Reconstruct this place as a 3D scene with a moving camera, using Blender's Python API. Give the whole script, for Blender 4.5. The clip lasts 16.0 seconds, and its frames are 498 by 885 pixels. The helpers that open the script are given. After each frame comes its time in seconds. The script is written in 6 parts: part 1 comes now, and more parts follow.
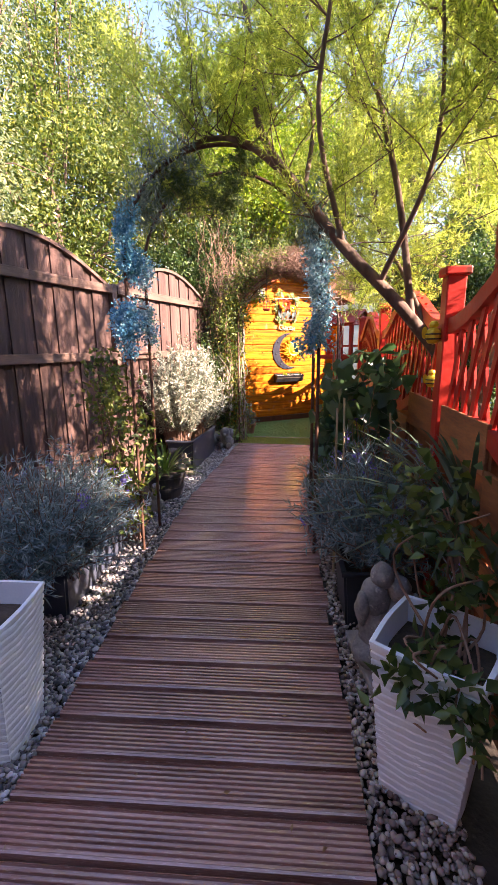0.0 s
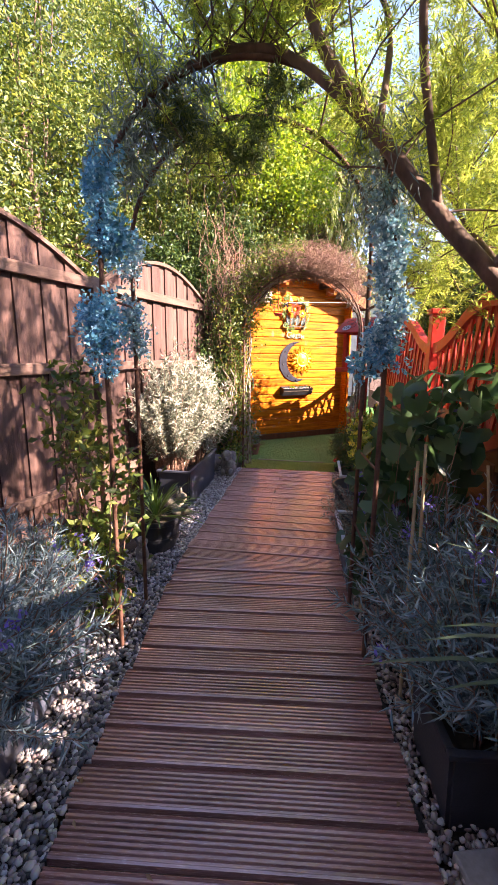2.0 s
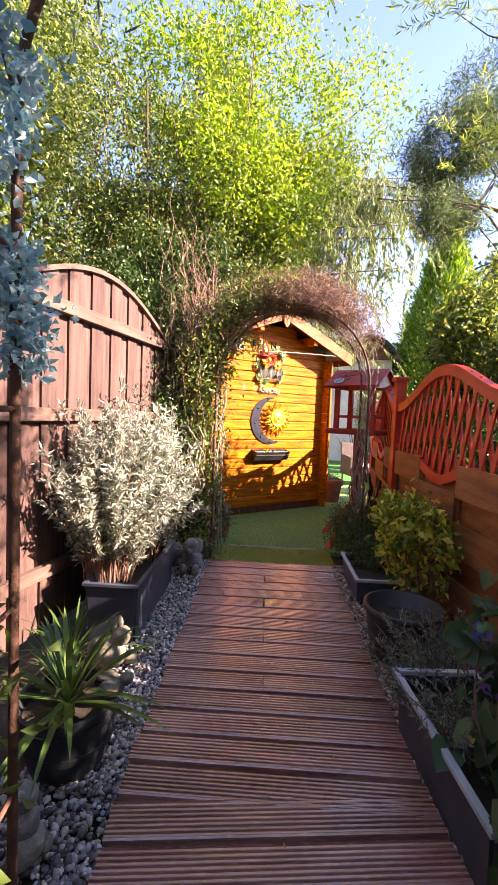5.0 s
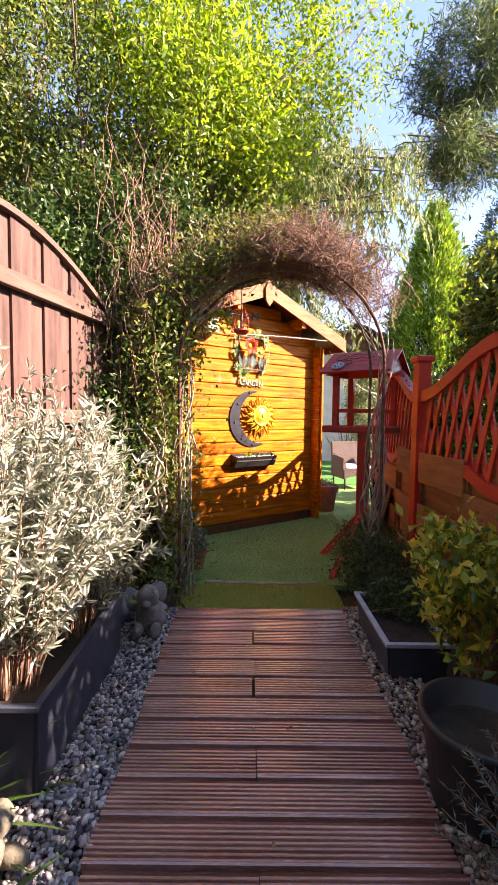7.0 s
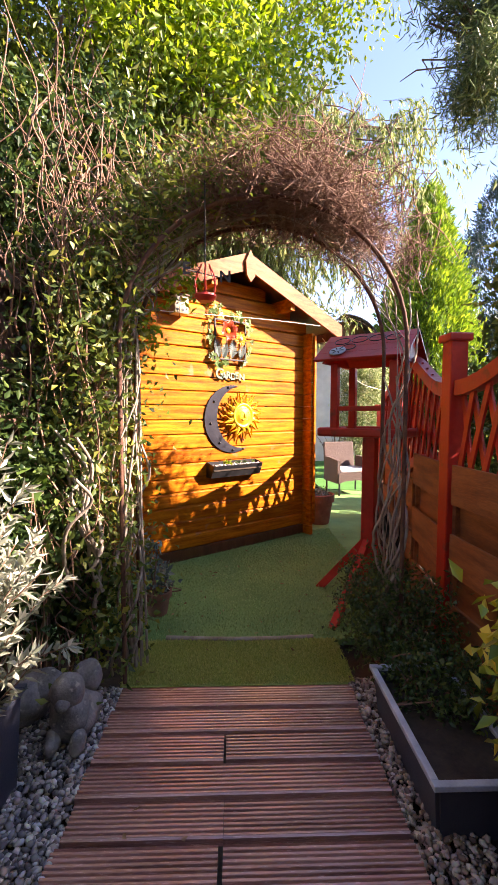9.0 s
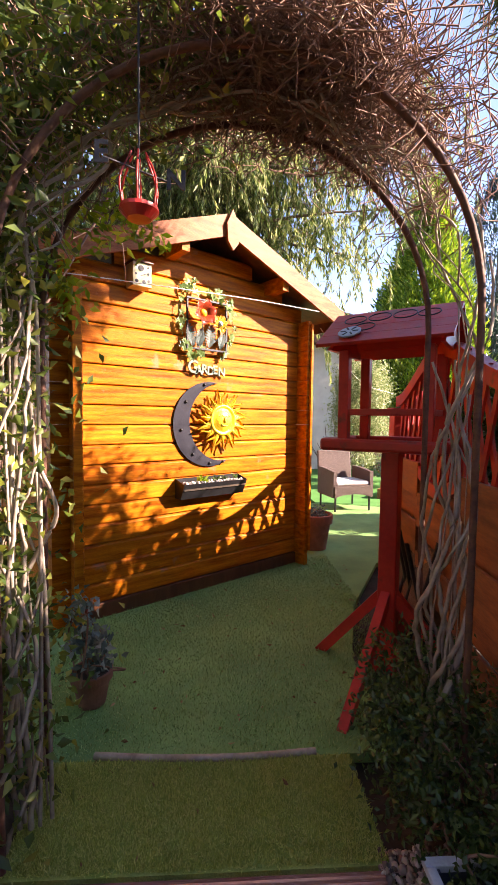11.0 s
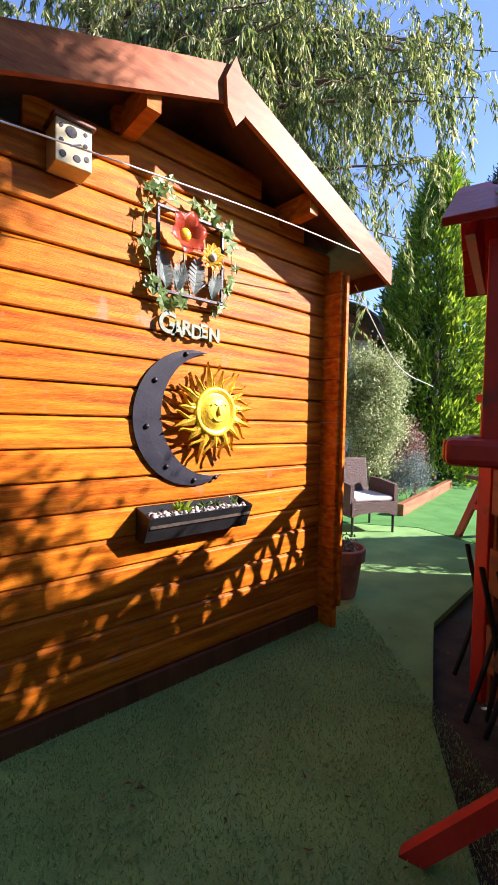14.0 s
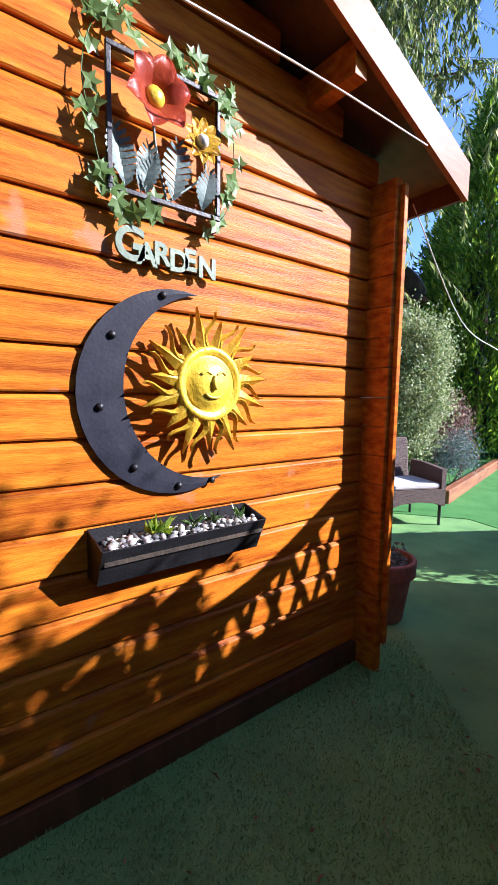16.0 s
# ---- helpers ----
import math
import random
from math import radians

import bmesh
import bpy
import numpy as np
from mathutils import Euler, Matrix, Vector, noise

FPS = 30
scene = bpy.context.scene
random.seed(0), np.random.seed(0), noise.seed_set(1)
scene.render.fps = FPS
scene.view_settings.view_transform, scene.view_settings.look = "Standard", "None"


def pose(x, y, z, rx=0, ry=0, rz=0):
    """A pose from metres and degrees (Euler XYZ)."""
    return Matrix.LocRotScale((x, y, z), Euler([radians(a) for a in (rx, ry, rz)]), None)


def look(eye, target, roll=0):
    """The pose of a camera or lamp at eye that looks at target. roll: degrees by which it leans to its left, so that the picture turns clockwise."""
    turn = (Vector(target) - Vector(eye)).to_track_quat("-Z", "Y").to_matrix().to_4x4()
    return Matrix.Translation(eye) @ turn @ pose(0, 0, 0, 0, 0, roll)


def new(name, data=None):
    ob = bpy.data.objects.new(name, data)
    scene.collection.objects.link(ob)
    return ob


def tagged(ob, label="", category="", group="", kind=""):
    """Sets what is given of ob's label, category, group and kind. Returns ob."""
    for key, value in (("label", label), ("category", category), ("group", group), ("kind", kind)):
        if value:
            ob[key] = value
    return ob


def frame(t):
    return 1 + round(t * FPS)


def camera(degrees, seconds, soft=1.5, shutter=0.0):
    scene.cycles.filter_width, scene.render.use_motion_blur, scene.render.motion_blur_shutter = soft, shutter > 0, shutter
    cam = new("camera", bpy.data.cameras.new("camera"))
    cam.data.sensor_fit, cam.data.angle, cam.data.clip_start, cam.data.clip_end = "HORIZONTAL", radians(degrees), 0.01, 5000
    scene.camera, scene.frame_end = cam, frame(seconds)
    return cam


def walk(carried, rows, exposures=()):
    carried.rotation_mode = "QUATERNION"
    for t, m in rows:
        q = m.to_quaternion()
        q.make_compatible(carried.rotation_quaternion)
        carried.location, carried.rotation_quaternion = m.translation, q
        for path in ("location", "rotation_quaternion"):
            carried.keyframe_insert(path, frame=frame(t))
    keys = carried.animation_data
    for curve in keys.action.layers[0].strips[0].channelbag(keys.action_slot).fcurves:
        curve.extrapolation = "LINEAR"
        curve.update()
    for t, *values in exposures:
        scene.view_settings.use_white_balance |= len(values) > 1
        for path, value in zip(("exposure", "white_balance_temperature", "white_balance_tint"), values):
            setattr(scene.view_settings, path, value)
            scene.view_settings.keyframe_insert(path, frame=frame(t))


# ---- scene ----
cam = camera(59.9, 16.0, 1.05)

PATH = [
    (0, (-2.548, -5.499, 1.344), (-1.687, -3.747, 0.911), -0.6),
    (0.5, (-2.513, -5.256, 1.354), (-1.655, -3.498, 0.938), -0.4),
    (1, (-2.492, -5.076, 1.371), (-1.617, -3.325, 0.958), -0.1),
    (1.5, (-2.414, -4.861, 1.369), (-1.528, -3.116, 0.958), 0.2),
    (2, (-2.302, -4.646, 1.387), (-1.407, -2.904, 0.981), 0.6),
    (2.5, (-2.24, -4.44, 1.374), (-1.315, -2.702, 1.021), 1.4),
    (3, (-2.223, -4.244, 1.402), (-1.217, -2.527, 1.199), 2.0),
    (3.5, (-2.181, -4.106, 1.396), (-1.139, -2.408, 1.221), 2.0),
    (3.7, (-2.139, -4.03, 1.392), (-1.091, -2.335, 1.218), 1.9),
    (5.8, (-1.641, -2.956, 1.271), (-0.493, -1.322, 1.166), 2.3),
    (6, (-1.561, -2.881, 1.292), (-0.409, -1.25, 1.181), 2.2),
    (6.5, (-1.442, -2.734, 1.285), (-0.279, -1.111, 1.173), 1.8),
    (7, (-1.313, -2.551, 1.28), (-0.127, -0.945, 1.159), 0.7),
    (7.5, (-1.195, -2.4, 1.285), (0.011, -0.81, 1.153), 0.2),
    (8, (-0.992, -2.227, 1.292), (0.225, -0.644, 1.164), 0.1),
    (8.5, (-0.862, -2.109, 1.304), (0.357, -0.529, 1.174), 0.1),
    (9, (-0.753, -1.939, 1.301), (0.474, -0.365, 1.169), 0.1),
    (9.5, (-0.678, -1.79, 1.315), (0.565, -0.228, 1.182), 0.4),
    (10, (-0.561, -1.669, 1.314), (0.692, -0.116, 1.178), 0.5),
    (10.2, (-0.464, -1.62, 1.327), (0.777, -0.057, 1.191), 0.3),
    (12.3, (0.1, -0.771, 1.241), (1.427, 0.725, 1.177), 1.4),
    (12.5, (0.167, -0.718, 1.239), (1.491, 0.779, 1.177), 1.3),
    (13, (0.292, -0.597, 1.235), (1.607, 0.909, 1.175), 1.3),
    (13.5, (0.432, -0.433, 1.224), (1.74, 1.079, 1.167), 1.3),
    (14, (0.514, -0.303, 1.232), (1.827, 1.204, 1.144), 1.1),
    (14.5, (0.673, -0.196, 1.249), (1.95, 1.332, 1.066), 1.0),
    (15, (0.794, -0.108, 1.261), (2.02, 1.458, 1.048), 0.5),
    (15.5, (0.895, 0.013, 1.246), (2.11, 1.588, 1.031), 0.7),
    (16, (1.006, 0.186, 1.247), (2.22, 1.762, 1.035), 0.8),
]
walk(cam, [(t, look(eye, target, roll)) for t, eye, target, roll in PATH],
     [(0.0, 2.9, 7600, 33), (3.5, 2.85, 7500, 35), (6.5, 2.55, 7700, 31), (10.0, 2.48, 7700, 33), (12.5, 2.12, 7300, 33), (14.0, 1.75, 6300, 28), (16.0, 1.5, 5500, 22)])

# ---- world, sun ----
SUN_WAY = Vector((-1.03, 1.0, -0.84)).normalized()
world = bpy.data.worlds.new("sky")
scene.world = world
world.use_nodes = True
wn = world.node_tree
sky = wn.nodes.new("ShaderNodeTexSky")
sky.sky_type = "NISHITA"
sky.sun_disc = False
sky.dust_density = 0.2
sky.ozone_density = 4.0
sky.altitude = 800
sky.sun_elevation = math.asin(-SUN_WAY.z)
sky.sun_rotation = math.atan2(-SUN_WAY.x, -SUN_WAY.y)
bg = wn.nodes["Background"]
bg.inputs["Strength"].default_value = 0.11
wn.links.new(sky.outputs[0], bg.inputs["Color"])
sun_data = bpy.data.lights.new("sun", "SUN")
sun_data.energy = 4.8
sun_data.angle = radians(0.6)
sun_data.color = (1.0, 0.93, 0.80)
sun = new("sun", sun_data)
sun.matrix_world = look((0, 0, 12), Vector((0, 0, 12)) + SUN_WAY)


# ---- materials ----
def nodes_of(name):
    m = bpy.data.materials.new(name)
    m.use_nodes = True
    return m, m.node_tree, m.node_tree.nodes["Principled BSDF"]


def surf(name, c1, c2, scale=6.0, rough=0.6, bump=0.25, fine=60.0, stretch=(1, 1, 1), rnd=0.12, metal=0.0, spec=0.5, wear=None, wear_at=0.62):
    """Two scales of noise between two colours, fine relief, per-object variation, optional worn patches."""
    m, t, b = nodes_of(name)
    n, l = t.nodes, t.links
    co = n.new("ShaderNodeTexCoord")
    mp = n.new("ShaderNodeMapping")
    mp.inputs["Scale"].default_value = stretch
    info = n.new("ShaderNodeObjectInfo")
    off = n.new("ShaderNodeVectorMath")
    off.operation = "ADD"
    rv = n.new("ShaderNodeVectorMath")
    rv.operation = "SCALE"
    rv.inputs[0].default_value = (13.0, 7.0, 5.0)
    l.new(info.outputs["Random"], rv.inputs["Scale"])
    l.new(co.outputs["Object"], off.inputs[0])
    l.new(rv.outputs[0], off.inputs[1])
    l.new(off.outputs[0], mp.inputs["Vector"])
    big = n.new("ShaderNodeTexNoise")
    big.inputs["Scale"].default_value = scale
    big.inputs["Detail"].default_value = 6
    small = n.new("ShaderNodeTexNoise")
    small.inputs["Scale"].default_value = fine
    small.inputs["Detail"].default_value = 4
    l.new(mp.outputs[0], big.inputs["Vector"])
    l.new(mp.outputs[0], small.inputs["Vector"])
    add = n.new("ShaderNodeMath")
    add.operation = "MULTIPLY_ADD"
    add.inputs[1].default_value = 0.45
    l.new(small.outputs["Fac"], add.inputs[0])
    l.new(big.outputs["Fac"], add.inputs[2])
    ramp = n.new("ShaderNodeMapRange")
    ramp.inputs["From Min"].default_value = 0.5
    ramp.inputs["From Max"].default_value = 0.95
    l.new(add.outputs[0], ramp.inputs["Value"])
    mix = n.new("ShaderNodeMix")
    mix.data_type = "RGBA"
    mix.inputs["A"].default_value = (*c1, 1)
    mix.inputs["B"].default_value = (*c2, 1)
    l.new(ramp.outputs[0], mix.inputs["Factor"])
    col = mix.outputs["Result"]
    if wear:
        wn_ = n.new("ShaderNodeTexNoise")
        wn_.inputs["Scale"].default_value = scale * 2.3
        wn_.inputs["Detail"].default_value = 8
        l.new(off.outputs[0], wn_.inputs["Vector"])
        wr = n.new("ShaderNodeMapRange")
        wr.inputs["From Min"].default_value = wear_at
        wr.inputs["From Max"].default_value = wear_at + 0.08
        l.new(wn_.outputs["Fac"], wr.inputs["Value"])
        wm = n.new("ShaderNodeMix")
        wm.data_type = "RGBA"
        wm.inputs["B"].default_value = (*wear, 1)
        l.new(wr.outputs[0], wm.inputs["Factor"])
        l.new(col, wm.inputs["A"])
        col = wm.outputs["Result"]
    hsv = n.new("ShaderNodeHueSaturation")
    vr = n.new("ShaderNodeMapRange")
    vr.inputs["To Min"].default_value = 1 - rnd
    vr.inputs["To Max"].default_value = 1 + rnd
    l.new(info.outputs["Random"], vr.inputs["Value"])
    l.new(vr.outputs[0], hsv.inputs["Value"])
    l.new(col, hsv.inputs["Color"])
    l.new(hsv.outputs[0], b.inputs["Base Color"])
    rr = n.new("ShaderNodeMapRange")
    rr.inputs["To Min"].default_value = max(0.04, rough - 0.12)
    rr.inputs["To Max"].default_value = min(1, rough + 0.12)
    l.new(small.outputs["Fac"], rr.inputs["Value"])
    l.new(rr.outputs[0], b.inputs["Roughness"])
    b.inputs["Metallic"].default_value = metal
    b.inputs["Specular IOR Level"].default_value = spec
    if bump:
        bp = n.new("ShaderNodeBump")
        bp.inputs["Strength"].default_value = bump
        bp.inputs["Distance"].default_value = 0.01
        l.new(add.outputs[0], bp.inputs["Height"])
        l.new(bp.outputs[0], b.inputs["Normal"])
    return m


def leafy(name, c1, c2, c3=None, through_light=0.35, rough=0.5):
    """Leaves: each island its own tint, some light passing through."""
    m, t, b = nodes_of(name)
    n, l = t.nodes, t.links
    geo = n.new("ShaderNodeNewGeometry")
    ramp = n.new("ShaderNodeValToRGB")
    ramp.color_ramp.elements[0].color = (*c1, 1)
    ramp.color_ramp.elements[1].color = (*(c3 or c2), 1)
    if c3:
        e = ramp.color_ramp.elements.new(0.6)
        e.color = (*c2, 1)
    l.new(geo.outputs["Random Per Island"], ramp.inputs[0])
    l.new(ramp.outputs[0], b.inputs["Base Color"])
    b.inputs["Roughness"].default_value = rough
    tr = n.new("ShaderNodeBsdfTranslucent")
    g = n.new("ShaderNodeHueSaturation")
    g.inputs["Value"].default_value = 1.6
    g.inputs["Saturation"].default_value = 1.1
    g.inputs["Hue"].default_value = 0.485
    l.new(ramp.outputs[0], g.inputs["Color"])
    l.new(g.outputs[0], tr.inputs["Color"])
    ms = n.new("ShaderNodeMixShader")
    ms.inputs[0].default_value = through_light
    l.new(b.outputs[0], ms.inputs[1])
    l.new(tr.outputs[0], ms.inputs[2])
    l.new(ms.outputs[0], n["Material Output"].inputs["Surface"])
    return m


M = {
    "deck": surf("deck_wood", (0.26, 0.113, 0.09), (0.57, 0.31, 0.265), 3, 0.24, 0.35, 40, (0.8, 7, 7), 0.14, spec=0.9),
    "soil": surf("soil", (0.02, 0.015, 0.011), (0.07, 0.05, 0.035), 9, 0.95, 0.8, 70),
    "ground": surf("ground", (0.03, 0.035, 0.015), (0.08, 0.07, 0.04), 2, 0.95, 0.6, 40),
    "turf": surf("turf", (0.11, 0.245, 0.085), (0.22, 0.41, 0.14), 3, 0.8, 0.7, 190, spec=0.2),
    "turf_mossy": surf("turf_mossy", (0.19, 0.28, 0.065), (0.38, 0.45, 0.14), 7, 0.9, 0.8, 150, spec=0.2),
    "lawn": surf("lawn", (0.05, 0.18, 0.04), (0.09, 0.26, 0.07), 4, 0.8, 0.6, 150, spec=0.2),
    "log": surf("stained_log", (0.27, 0.052, 0.004), (0.66, 0.215, 0.012), 3, 0.42, 0.25, 30, (1.0, 6, 12), 0.12, spec=0.12, wear=(0.40, 0.17, 0.08), wear_at=0.66),
    "log_dark": surf("dark_brown_timber", (0.07, 0.024, 0.012), (0.15, 0.055, 0.024), 3, 0.45, 0.2, 30, (6, 6, 1), 0.08),
    "fascia": surf("fascia_stain", (0.22, 0.062, 0.022), (0.42, 0.145, 0.055), 5, 0.5, 0.15, 40, (1, 4, 6), 0.06, spec=0.16, wear=(0.36, 0.18, 0.11), wear_at=0.66),
    "felt": surf("roof_felt", (0.04, 0.035, 0.035), (0.09, 0.08, 0.08), 6, 0.9, 0.4, 160),
    "fence": surf("fence_board", (0.042, 0.020, 0.017), (0.125, 0.064, 0.052), 3, 0.8, 0.4, 30, (9, 9, 0.8), 0.22),
    "fence_rail": surf("fence_rail", (0.085, 0.045, 0.033), (0.17, 0.10, 0.078), 3, 0.8, 0.35, 30, (1, 9, 9), 0.12),
    "red": surf("red_paint", (0.36, 0.014, 0.009), (0.56, 0.032, 0.019), 4, 0.42, 0.2, 40, (1, 1, 1), 0.10, wear=(0.20, 0.03, 0.02), wear_at=0.63),
    "sleeper": surf("orange_sleeper", (0.15, 0.048, 0.02), (0.36, 0.135, 0.05), 3, 0.6, 0.35, 24, (1, 6, 6), 0.2),
    "stone": surf("gravel", (0.18, 0.15, 0.15), (0.52, 0.455, 0.43), 30, 0.7, 0.2, 200),
    "bark": surf("bark", (0.075, 0.045, 0.033), (0.20, 0.13, 0.10), 12, 0.9, 0.8, 60, (1, 1, 0.3)),
    "twig": surf("dry_twig", (0.15, 0.075, 0.05), (0.36, 0.22, 0.16), 10, 0.9, 0.5, 60),
    "vine": surf("pale_vine", (0.20, 0.16, 0.12), (0.42, 0.36, 0.30), 12, 0.85, 0.6, 60),
    "rust": surf("rusty_iron", (0.07, 0.03, 0.022), (0.17, 0.08, 0.05), 25, 0.75, 0.5, 120, metal=0.2),
    "hedge": leafy("privet_leaf", (0.035, 0.075, 0.018), (0.11, 0.165, 0.035), (0.28, 0.30, 0.07), 0.42),
    "grey_leaf": leafy("grey_green_leaf", (0.06, 0.10, 0.045), (0.17, 0.22, 0.10), (0.40, 0.41, 0.22), 0.42),
    "bright_leaf": leafy("lime_leaf", (0.08, 0.17, 0.02), (0.19, 0.30, 0.035), (0.36, 0.42, 0.07), 0.5),
    "dark_leaf": leafy("laurel_leaf", (0.02, 0.055, 0.018), (0.05, 0.10, 0.028), (0.11, 0.17, 0.04), 0.3, 0.35),
    "willow": leafy("willow_leaf", (0.06, 0.11, 0.03), (0.17, 0.23, 0.07), (0.40, 0.42, 0.19), 0.45),
    "needle": leafy("heath_needles", (0.13, 0.20, 0.05), (0.32, 0.41, 0.09), (0.56, 0.62, 0.18), 0.6),
    "cedar": leafy("thuja_spray", (0.06, 0.14, 0.02), (0.14, 0.26, 0.035), (0.30, 0.40, 0.06), 0.4),
    "pine": leafy("pine_needles", (0.03, 0.065, 0.025), (0.085, 0.14, 0.055), (0.20, 0.25, 0.09), 0.35),
    "spruce": leafy("spruce_needles", (0.015, 0.04, 0.035), (0.04, 0.075, 0.06), None, 0.2),
    "render": surf("white_render", (0.62, 0.61, 0.58), (0.78, 0.77, 0.74), 4, 0.9, 0.2, 120),
    "roof_tile": surf("roof_tile", (0.12, 0.06, 0.045), (0.22, 0.12, 0.09), 6, 0.85, 0.4, 60),
}


oiled = M["deck"].node_tree.nodes["Principled BSDF"]
oiled.inputs["Coat Weight"].default_value = 1.0
oiled.inputs["Coat Roughness"].default_value = 0.18


# ---- mesh helpers ----
def mesh_obj(name, mesh, material, parent=None, label=""):
    ob = new(name, mesh)
    if material and not mesh.materials:
        mesh.materials.append(material)
    if parent:
        ob.parent = parent
    if label:
        ob["label"] = label
    return ob


def part(name, bm, material, parent=None, label="", smooth=False):
    mesh = bpy.data.meshes.new(name)
    bm.to_mesh(mesh)
    bm.free()
    if smooth:
        mesh.polygons.foreach_set("use_smooth", [True] * len(mesh.polygons))
    return mesh_obj(name, mesh, material, parent, label)


def thing(name, at, label, category, group="", turn=0.0, kind=""):
    """An Empty at a thing's base, turned about z by degrees."""
    ob = new(name)
    ob.empty_display_size = 0.1
    ob.matrix_basis = pose(at[0], at[1], at[2] if len(at) > 2 else 0.0, 0, 0, turn)
    return tagged(ob, label, category, group, kind)


def raw(name, verts, faces, material, parent=None, label="", smooth=False):
    """A mesh from numpy arrays; all faces with the same number of corners."""
    v, f = np.asarray(verts, np.float32), np.asarray(faces, np.int32)
    mesh = bpy.data.meshes.new(name)
    mesh.vertices.add(len(v))
    mesh.vertices.foreach_set("co", v.ravel())
    k = f.shape[1]
    mesh.loops.add(f.size)
    mesh.loops.foreach_set("vertex_index", f.ravel())
    mesh.polygons.add(len(f))
    mesh.polygons.foreach_set("loop_start", np.arange(len(f), dtype=np.int32) * k)
    if smooth:
        mesh.polygons.foreach_set("use_smooth", np.ones(len(f), bool))
    mesh.update(calc_edges=True)
    mesh.validate()
    return mesh_obj(name, mesh, material, parent, label)


def box(bm, x0, x1, y0, y1, z0, z1, m=None, bevel=0.0):
    vs = [bm.verts.new((x, y, z)) for x in (x0, x1) for y in (y0, y1) for z in (z0, z1)]
    fs = [bm.faces.new([vs[i] for i in q]) for q in ((0, 1, 3, 2), (4, 6, 7, 5), (0, 4, 5, 1), (2, 3, 7, 6), (0, 2, 6, 4), (1, 5, 7, 3))]
    if bevel:
        es = {e for f in fs for e in f.edges}
        r = bmesh.ops.bevel(bm, geom=list(es), offset=bevel, segments=2, affect="EDGES", profile=0.5)
        vs = list({v for v in vs if v.is_valid} | {v for v in r["verts"]})
    if m is not None:
        bmesh.ops.transform(bm, matrix=m, verts=[v for v in vs if v.is_valid])
    return bm


def boxed(x0, x1, y0, y1, z0, z1, m=None, bevel=0.0):
    return box(bmesh.new(), x0, x1, y0, y1, z0, z1, m, bevel)


def prism(pts, y0, y1, bm=None):
    """An outline in x, z pushed from y0 to y1."""
    bm = bm or bmesh.new()
    a = [bm.verts.new((x, y0, z)) for x, z in pts]
    b = [bm.verts.new((x, y1, z)) for x, z in pts]
    n = len(pts)
    bm.faces.new(a)
    bm.faces.new(b[::-1])
    for i in range(n):
        bm.faces.new((a[i], b[i], b[(i + 1) % n], a[(i + 1) % n]))
    bmesh.ops.recalc_face_normals(bm, faces=bm.faces)
    return bm


def lathe(profile, n=28, bm=None, square=0.0):
    """A profile of (radius, z) turned round z."""
    bm = bm or bmesh.new()
    rings = []
    for r, z in profile:
        ring = []
        for i in range(n):
            a = 2 * math.pi * i / n
            k = r
            if square:
                c = max(abs(math.cos(a)), abs(math.sin(a)))
                k = r * ((1 - square) + square / c)
            ring.append(bm.verts.new((k * math.cos(a), k * math.sin(a), z)))
        rings.append(ring)
    for p, q in zip(rings, rings[1:]):
        for i in range(n):
            j = (i + 1) % n
            bm.faces.new((p[i], p[j], q[j], q[i]))
    bm.faces.new(rings[0][::-1])
    bm.faces.new(rings[-1])
    return bm


def tube_arrays(lines, sides=6):
    """Tubes along lines of (points, r0, r1)."""
    V, F, n0 = [], [], 0
    ang = np.arange(sides) * 2 * np.pi / sides
    for pts, r0, r1 in lines:
        p = np.asarray(pts, float)
        k = len(p)
        d = np.gradient(p, axis=0)
        d /= np.linalg.norm(d, axis=1)[:, None] + 1e-9
        up = np.where(np.abs(d[:, 2:3]) > 0.9, np.array([[1.0, 0, 0]]), np.array([[0, 0, 1.0]]))
        a = np.cross(d, up)
        a /= np.linalg.norm(a, axis=1)[:, None] + 1e-9
        b = np.cross(d, a)
        rad = np.linspace(r0, r1, k)[:, None, None]
        ring = p[:, None, :] + rad * (np.cos(ang)[None, :, None] * a[:, None, :] + np.sin(ang)[None, :, None] * b[:, None, :])
        V.append(ring.reshape(-1, 3))
        i, j = np.meshgrid(np.arange(k - 1), np.arange(sides), indexing="ij")
        jj = (j + 1) % sides
        F.append(np.stack([n0 + i * sides + j, n0 + i * sides + jj, n0 + (i + 1) * sides + jj, n0 + (i + 1) * sides + j], -1).reshape(-1, 4))
        n0 += k * sides
    return np.concatenate(V), np.concatenate(F)


def tubes(name, lines, material, parent=None, label="", sides=6):
    o = raw(name, *tube_arrays(lines, sides), material, parent, label, smooth=True)
    if len(lines) > 6:
        o["kind"] = "stuff"
    return o


def curve_pts(pts, n=12):
    """A smooth line through points."""
    p = np.asarray(pts, float)
    p = np.vstack([2 * p[0] - p[1], p, 2 * p[-1] - p[-2]])
    out = []
    for i in range(1, len(p) - 2):
        for u in np.linspace(0, 1, n, endpoint=False):
            a, b, c, d = p[i - 1], p[i], p[i + 1], p[i + 2]
            out.append(0.5 * (2 * b + (c - a) * u + (2 * a - 5 * b + 4 * c - d) * u * u + (3 * b - a - 3 * c + d) * u ** 3))
    out.append(p[-2])
    return np.array(out)


def unit(v):
    return v / (np.linalg.norm(v, axis=-1, keepdims=True) + 1e-9)


